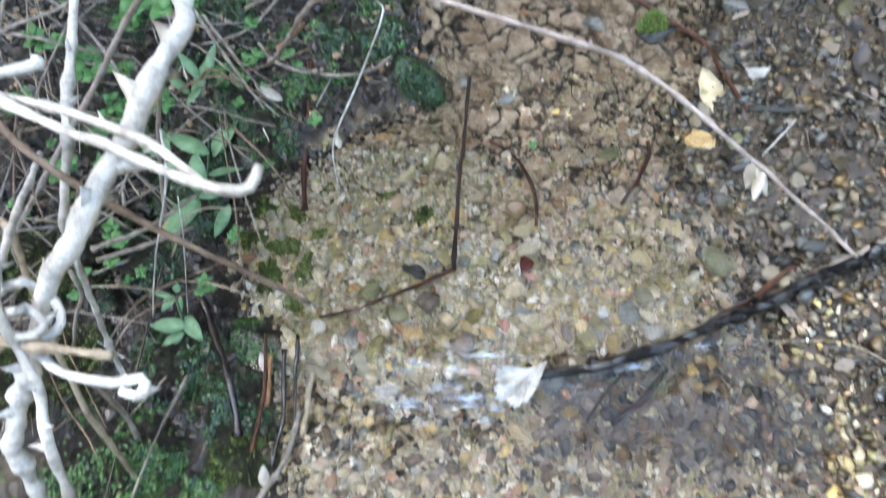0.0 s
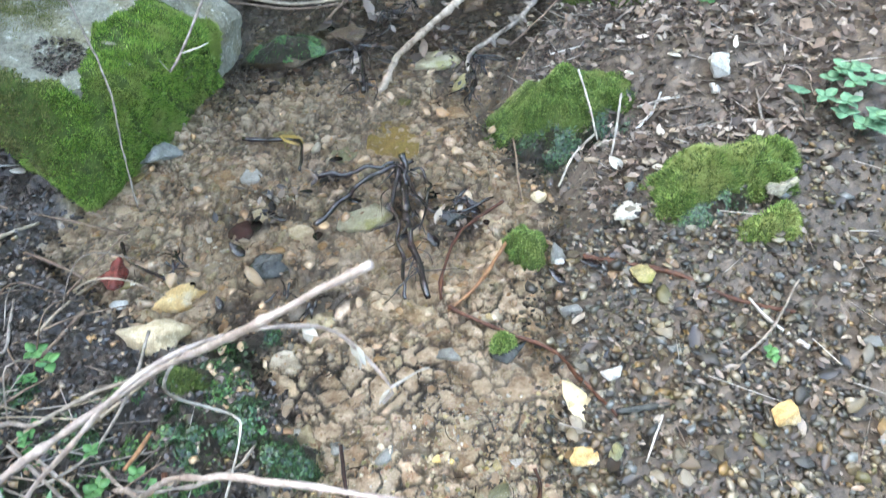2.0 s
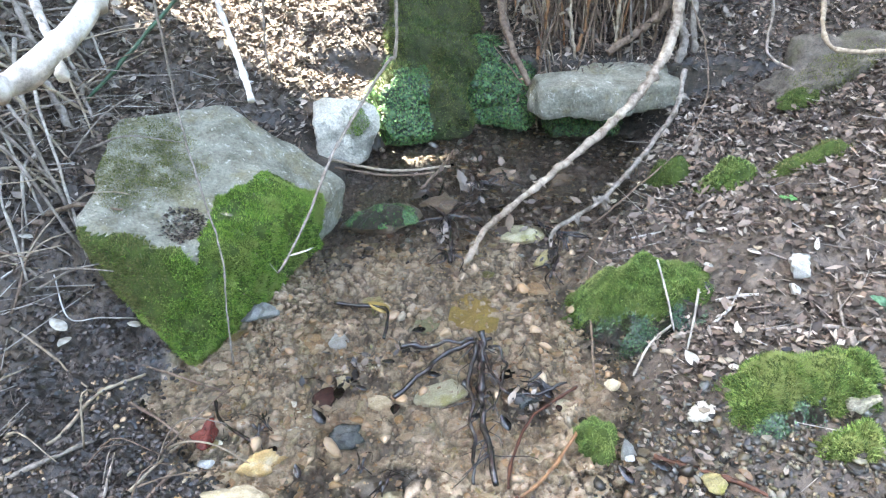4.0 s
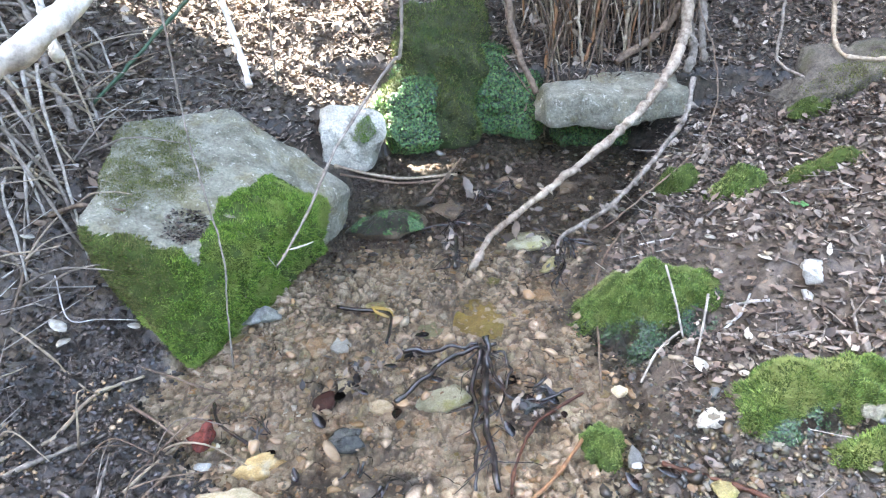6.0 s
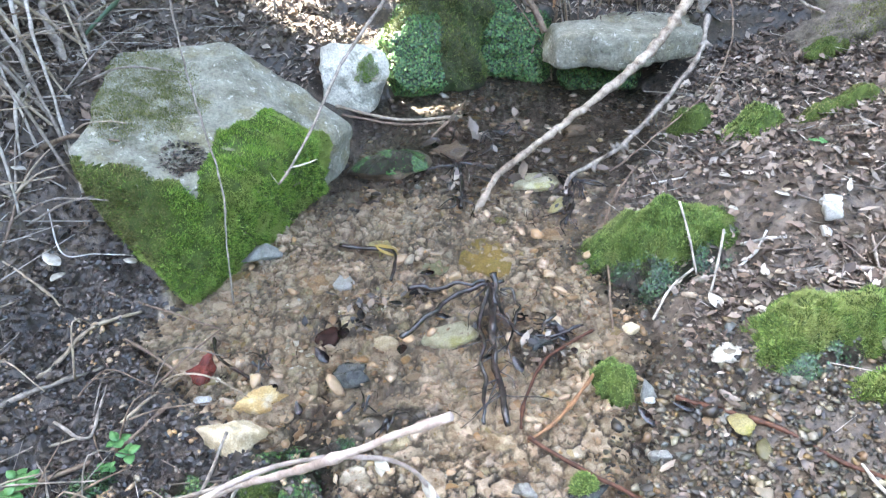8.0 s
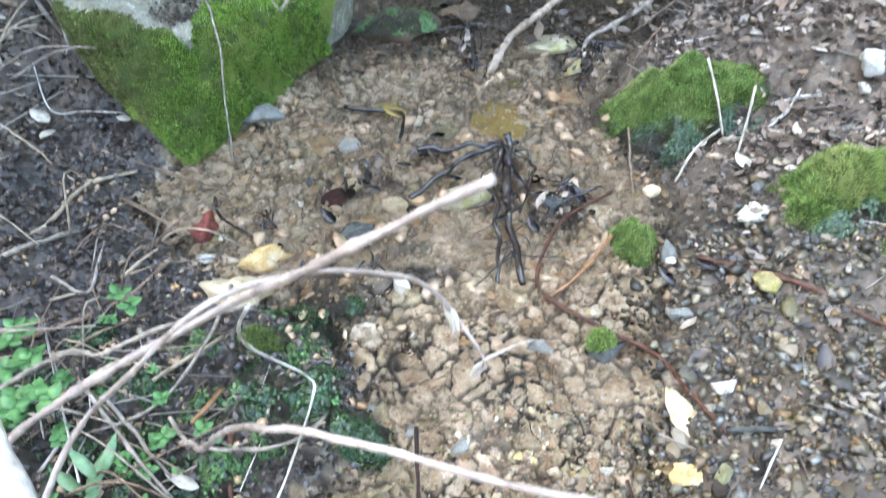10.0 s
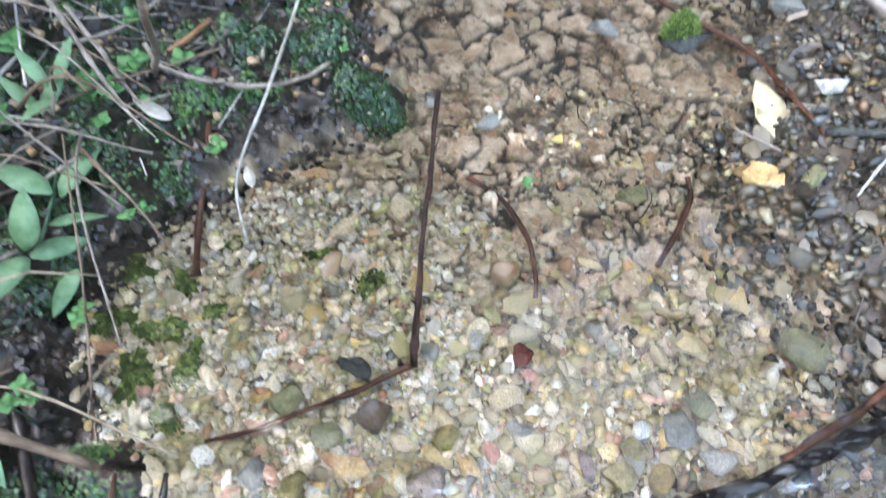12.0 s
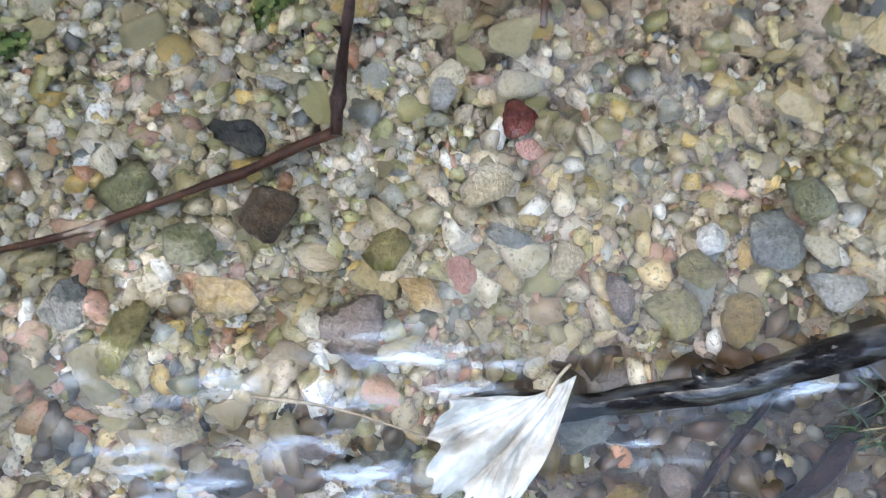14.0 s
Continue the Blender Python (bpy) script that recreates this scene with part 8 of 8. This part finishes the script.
gravel("gravel", 3500, (0.45, 1.15, 1.1, 2.7), lambda x, y: smooth(-0.06, 0.0, banks(x, y)[1]) * smooth(0.20, 0.08, banks(x, y)[1]), 0.0070, 0.5, GRAVEL_BANK, "dark wet gravel at the water's edge", 11, largest=0.02, tiny=0.006)
gravel("gravel", 3800, (0.36, 1.05, -0.15, 0.44), lambda x, y: (0.35 + 0.65 * smooth(-0.05, 0.03, banks(x, y)[1])) * smooth(0.36, 0.46, x) * smooth(0.44, 0.34, y - 0.3 * (x - 0.4)) * np.clip(0.7 + vnoise(x * 9, y * 9, 44), 0, 1), 0.0085, 0.42, GRAVEL, "tan gravel on the lower bank", 21, 0.2, 0.02, 0.004)
gravel("gravel", 4200, (-0.30, 0.14, 0.40, 0.72), lambda x, y: in_stream(x, y) * smooth(0.14, 0.02, x + 0.04 * vnoise(x * 12, y * 12, 46)), 0.0070, 0.40, GRAVEL_PALE, "pale cream gravel at the stream's side", 23, 0.2, 0.015, 0.0045)
gravel("gravel", 1500, (0.40, 0.66, 0.33, 0.80), lambda x, y: smooth(-0.07, 0.0, banks(x, y)[1]) * smooth(0.10, 0.02, banks(x, y)[1]), 0.0072, 0.45, GRAVEL_BANK, "mixed wet gravel at the stream's edge", 24, 0.25, 0.022, 0.0065)
gravel("gravel", 1500, (-0.25, 0.6, 0.0, 0.31), lambda x, y: in_stream(x, y) * (1 - lower_pool(x, y)), 0.011, 0.35, POOL_GRAVEL, "dark pebbles of the lower pool", 17, 0.25, 0.02, 0.001, 1)
gravel("gravel", 2600, (-0.25, 0.65, 0.0, 0.36), lambda x, y: in_stream(x, y) * np.maximum(lower_pool(x, y), 0.3 * (y < 0.30)), 0.013, 0.35, POOL_GRAVEL, "brown stones of the lower pool", 12, 0.25, 0.03, 0.001, 1)
gravel("gravel", 6500, (0.6, 1.9, 1.2, 2.9), lambda x, y: 0.8 * smooth(0.0, 0.1, banks(x, y)[1]), 0.0045, 0.5, GRAVEL_MUD, "crumbs of dark soil on the leafy bank", 7, largest=0.012, tiny=0.006)

gravel("gravel", 3600, (-0.2, 1.2, 1.95, 2.95), lambda x, y: in_stream(x, y) * smooth(1.95, 2.15, y), 0.012, 0.5, POOL_GRAVEL, "brown stones of the upper pool", 14, 0.3, 0.035, 0.004, 1, 0.8)

gravel("gravel", 2300, (-0.5, 1.0, 1.15, 2.3), lambda x, y: clay_gaps(x, y) * smooth(2.25, 2.0, y) * smooth(1.15, 1.4, y), 0.0112, 0.36, CRUST, "clay-crusted pebbles of the stream bed", 15, 0.62, 0.024, 0.001, 2, 0.85)
gravel("gravel", 230, (-0.35, 0.6, 0.58, 1.3), lambda x, y: in_stream(x, y) * np.clip(0.45 + vnoise(x * 8, y * 8, 97), 0, 1), 0.0135, 0.40, CRUST, "flat clay-crusted stones of the stream bed", 18, 0.5, 0.030, 0.001, 2, 0.6)
gravel("gravel", 2200, (-0.35, 0.6, 0.55, 1.3), lambda x, y: in_stream(x, y) * np.clip(0.55 + vnoise(x * 9, y * 9, 92), 0, 1), 0.0040, 0.45, CRUST, "grit on the crusted clay", 16, 0.3, 0.010, 0.0055)

# thin black rootlets that creep over the bed
x, y = spots(300, -0.35, 0.95, 0.50, 2.6, lambda x, y: in_stream(x, y) * np.clip(0.45 + vnoise(x * 4, y * 4, 17), 0, 1), 88)
pairs = []
for k in range(len(x)):
    steps, size, way = rng.randint(4, 9), rng.uniform(0.006, 0.012), rng.rand() * 6.3
    turns = way + np.cumsum(rng.normal(0, 0.55, steps))
    px, py = x[k] + np.cumsum(size * np.cos(turns)), y[k] + np.cumsum(size * np.sin(turns))
    pz = height(px, py) + rng.uniform(0.0015, 0.004)
    r = rng.uniform(0.0007, 0.0022) * np.linspace(1.0, 0.35, steps)
    ring = np.array([(math.cos(q), math.sin(q)) for q in (0.5, 2.6, 4.7)])
    tv = np.stack([px[:, None] - np.sin(turns)[:, None] * r[:, None] * ring[None, :, 0], py[:, None] + np.cos(turns)[:, None] * r[:, None] * ring[None, :, 0], pz[:, None] + r[:, None] * ring[None, :, 1]], -1).reshape(-1, 3)
    pairs.append((tv, np.array([(a * 3 + i, a * 3 + (i + 1) % 3, a * 3 + 3 + (i + 1) % 3, a * 3 + 3 + i) for a in range(steps - 1) for i in range(3)])))
v, f = join(pairs)
tagged(mesh_object("rootlets", v, f, BLACK_WET), "thin dark rootlets caught in the stream bed", "roots", kind="stuff")

# rotting leaf scraps between the stones of the gravel bank
x, y = spots(1500, 0.38, 1.25, 0.25, 1.4, lambda x, y: 0.9 * smooth(0.0, 0.08, banks(x, y)[1]), 95)
k = len(x)
v, f = leaf_arrays(1.0, 0.55, 0.25, 0.3, 3, 0.08, 5)
size = np.exp(rng.normal(math.log(0.016), 0.45, k))
v, f = scatter(v - [0, 0.5, 0], np.array(f), np.stack([x, y, height(x, y) + rng.uniform(0.003, 0.009, k)], 1), rng.rand(k) * 6.3, np.stack([size] * 3, 1), rng.normal(0, 0.3, (k, 2)))
x, y = spots(900, 0.15, 1.0, 1.95, 2.75, lambda x, y: 0.8 * np.exp(-((x - 0.48) / 0.16) ** 2 - ((y - 2.38) / 0.16) ** 2) + 0.25 * np.exp(-((x - 0.62) / 0.3) ** 2 - ((y - 2.1) / 0.15) ** 2), 96)
q = len(x)
base, faces = leaf_arrays(1.0, 0.5, 0.35, 0.4, 3, 0.08, 6)
size = np.exp(rng.normal(math.log(0.026), 0.45, q))
v, f = join([(v, f), scatter(base - [0, 0.5, 0], np.array(faces), np.stack([x, y, height(x, y) + rng.uniform(0.010, 0.035, q)], 1), rng.rand(q) * 6.3, np.stack([size] * 3, 1), rng.normal(0, 0.4, (q, 2)))])
for q, (x0, y0, rx, ry) in enumerate(((0.005, 1.564, 0.065, 0.050), (0.172, 1.626, 0.044, 0.019), (0.338, 1.524, 0.022, 0.058), (0.427, 1.376, 0.041, 0.045), (0.636, 1.989, 0.029, 0.115), (0.323, 2.131, 0.027, 0.063))):
    m = 42
    x, y = x0 + rx * 0.6 * rng.normal(size=m), y0 + ry * 0.6 * rng.normal(size=m)
    size = np.exp(rng.normal(math.log(0.020), 0.4, m))
    v, f = join([(v, f), scatter(base - [0, 0.5, 0], np.array(faces), np.stack([x, y, height(x, y) + rng.uniform(0.010, 0.022, m)], 1), rng.rand(m) * 6.3, np.stack([size] * 3, 1), rng.normal(0, 0.3, (m, 2)))])
tagged(mesh_object("leaf_scraps", v, f, SCRAPS), "rotting dark brown leaf scraps in the bed and on the bank", "leaf litter", kind="stuff")

# dead leaves hanging in the thicket
k = 900
x, y = rng.uniform(0.72, 1.48, k), rng.uniform(2.82, 3.2, k)
v, f = leaf_arrays(1.0, 0.4, 0.3, 0.3, 3, 0.05, 3)
size = rng.uniform(0.015, 0.045, k)
v, f = scatter(v, np.array(f), np.stack([x, y, height(x, y) + rng.uniform(0.0, 1.0, k) ** 1.5 * 0.7], 1), rng.rand(k) * 6.3, np.stack([size] * 3, 1), rng.normal(0, 1.0, (k, 2)))
tagged(mesh_object("thicket_leaves", v, f, LITTER), "withered brown leaves hanging in the thicket", "leaves", kind="stuff")

# ---- an unseen tree added outside the view to shade the stream ----
tree = tagged(new("unseen_shade_tree"), "unseen leafy tree added to shade the stream", "tree")
TX, TY = -4.2, 5.2
stick("trunk", [(TX, TY, float(height(TX, TY)) - 0.1), (TX + 0.1, TY - 0.1, 2.0), (TX + 0.3, TY - 0.2, 3.4), (TX + 0.5, TY - 0.3, 4.8)], 0.17, 0.08, CANE_BROWN, "", seed=31, parent=tree, sides=14, step=0.15)
for k in range(7):
    a = k * 0.9
    stick("limb", [(TX + 0.3, TY - 0.2, 3.0 + 0.15 * k), (TX + 1.0 + 0.9 * math.cos(a), TY - 0.8 + 0.9 * math.sin(a), 3.7 + 0.1 * k), (TX + 1.5 + 2.2 * math.cos(a), TY - 1.4 + 2.2 * math.sin(a), 4.2 + 0.12 * k)], 0.035, 0.008, CANE_BROWN, "", seed=40 + k, parent=tree, wobble=0.05, step=0.15)
r = np.random.RandomState(3)
count = 96000
cx, cy, cz = -2.2 + r.uniform(-1, 1, count) * 2.4, 3.9 + r.uniform(-1, 1, count) * 2.6, 4.3 + r.normal(0, 0.45, count)
# a third of the leaves form an added upright screen behind the bank
half = count // 3
cx[:half], cy[:half], cz[:half] = r.uniform(-5.0, 5.0, half), 5.2 + r.normal(0, 0.8, half), r.uniform(0.8, 6.5, half)

def sunlit(x, y, z):
    """Where the added crowns are cut open to let the sun through to the leafy bank, in patches."""
    fall = z / SUN_WAY.z
    sx, sy = x - SUN_WAY.x * fall, y - SUN_WAY.y * fall
    low = 2.60 + 0.44 * smooth(0.44, 0.54, sx) + 0.30 * np.minimum(sx + 0.2, 0) - 0.02 * smooth(0.0, 0.08, sx) * smooth(0.32, 0.26, sx)
    inside = np.minimum(np.minimum(sx + 1.45, 0.60 - sx), np.minimum(sy - low, 3.7 - sy))
    thin = vnoise(sx * 8.5, sy * 8.5, 83) + 0.6 * vnoise(sx * 19, sy * 19, 84) + 0.95 - 0.55 * smooth(-0.45, -0.95, sx) + 0.4 * smooth(0.15, 0.30, sx) + 0.6 * smooth(0.0, 0.08, sx) * smooth(0.34, 0.28, sx) * smooth(2.85, 2.7, sy)
    return smooth(0.0, 0.06, inside) * smooth(-0.08, 0.08, thin)


gap = sunlit(cx, cy, cz)
keep = r.rand(count) > 0.997 * gap
cx, cy, cz = cx[keep], cy[keep], cz[keep]
v, f = np.array([(0, 0, 0), (0.3, 0.5, 0.06), (0, 1, 0), (-0.3, 0.5, 0.06)]), [(0, 1, 2), (0, 2, 3)]
k = len(cx)
size = r.uniform(0.10, 0.165, k)
v, f = scatter(v - [0, 0.5, 0], np.array(f), np.stack([cx, cy, cz], 1), r.rand(k) * 6.3, np.stack([size] * 3, 1), r.normal(0, 0.6, (k, 2)))
tagged(mesh_object("crown", v, f, CROWN, tree), kind="stuff")

# unseen trees added round the gully, outside the view, to block the sky
grove = tagged(new("unseen_grove"), "unseen ring of leafy trees added round the gully to dim the sky", "trees", kind="stuff")
k = 30000
ang = r.uniform(0, 2 * math.pi, k)
dist = 6.2 + r.normal(0, 0.5, k)
v, f = np.array([(0, 0, 0), (0.3, 0.5, 0.06), (0, 1, 0), (-0.3, 0.5, 0.06)]), [(0, 1, 2), (0, 2, 3)]
size = r.uniform(0.22, 0.42, k)
# taller towards +y, to keep sky sheen off the wet ground
where = np.stack([0.3 + dist * np.cos(ang), 1.2 + dist * np.sin(ang), r.uniform(0.0, 1.0, k) * (3.6 + 5.6 * smooth(-0.4, 0.3, np.sin(ang)))], 1)
open_sky = sunlit(where[:, 0], where[:, 1], where[:, 2]) < 0.5
where, size = where[open_sky], size[open_sky]
k = len(where)
v, f = scatter(v, np.array(f), where, r.rand(k) * 6.3, np.stack([size] * 3, 1), r.normal(0, 0.8, (k, 2)))
tagged(mesh_object("foliage", v, f, CROWN, grove), kind="stuff")
for q in range(9):
    a = q * 0.7 + 0.2
    x, y = 0.3 + 6.6 * math.cos(a), 1.2 + 6.6 * math.sin(a)
    stick("trunk", [(x, y, float(height(x, y)) - 0.2), (x + 0.1, y, 2.5), (x, y + 0.1, 5.0 + 3.0 * (math.sin(a) > 0))], 0.11, 0.05, CANE_BROWN, "", seed=880 + q, parent=grove, step=0.2)

# ---- the nearest stones, one by one ----


def pieces(name, count, box, keep, radius, spread, low, high, mat, seed, flat, up=0.3):
    """Single stones of the bed as parts of the ground, on a few shared shapes."""
    shapes = []
    for q in range(12):
        u, f = rock_shape(random_block((1, 1, 1), 640 + q + seed, 9), 2, 24, 0.12, 1.6, q)
        me = bpy.data.meshes.new(name)
        me.from_pydata([tuple(p) for p in u], [], [tuple(t) for t in f.tolist()])
        me.polygons.foreach_set("use_smooth", np.full(len(me.polygons), q % 3 > 0))
        me.materials.append(mat)
        shapes.append(me)
    r = np.random.RandomState(seed)
    px, py = spots(count * 6, *box, keep, seed)
    for k, (x, y) in enumerate(zip(px[:count], py[:count])):
        s = float(np.clip(np.exp(r.normal(math.log(radius), spread)), low, high))
        ob = new(name, shapes[k % 12])
        ob.parent = ground
        ob.matrix_basis = pose(x, y, float(height(x, y)) + s * up, r.uniform(-15, 15), r.uniform(-15, 15), r.uniform(0, 360)) @ Matrix.Diagonal((s * r.uniform(0.9, 1.35), s * r.uniform(0.7, 1.0), s * flat * r.uniform(0.5, 0.75), 1))


pieces("pebble", 300, (-0.24, 0.46, 0.22, 0.62), lambda x, y: in_stream(x, y) * (1 - lower_pool(x, y)), 0.0128, 0.34, 0.006, 0.024, PEBBLE, 123, 1.0)
pieces("crusted_stone", 70, (-0.30, 0.50, 0.62, 1.15), lambda x, y: in_stream(x, y), 0.0165, 0.38, 0.008, 0.034, CRUST_STONE, 131, 0.55, -0.12)
pieces("crusted_stone", 225, (-0.35, 0.62, 1.15, 1.80), lambda x, y: in_stream(x, y) * np.clip(0.55 + vnoise(x * 8, y * 8, 98), 0, 1), 0.0165, 0.36, 0.008, 0.032, CRUST_STONE, 133, 0.60, -0.12)
pieces("bank_stone", 300, (0.40, 1.05, 0.42, 1.32), lambda x, y: smooth(-0.03, 0.04, banks(x, y)[1]), 0.0145, 0.40, 0.008, 0.030, BANK_STONE, 137, 0.70, 0.25)
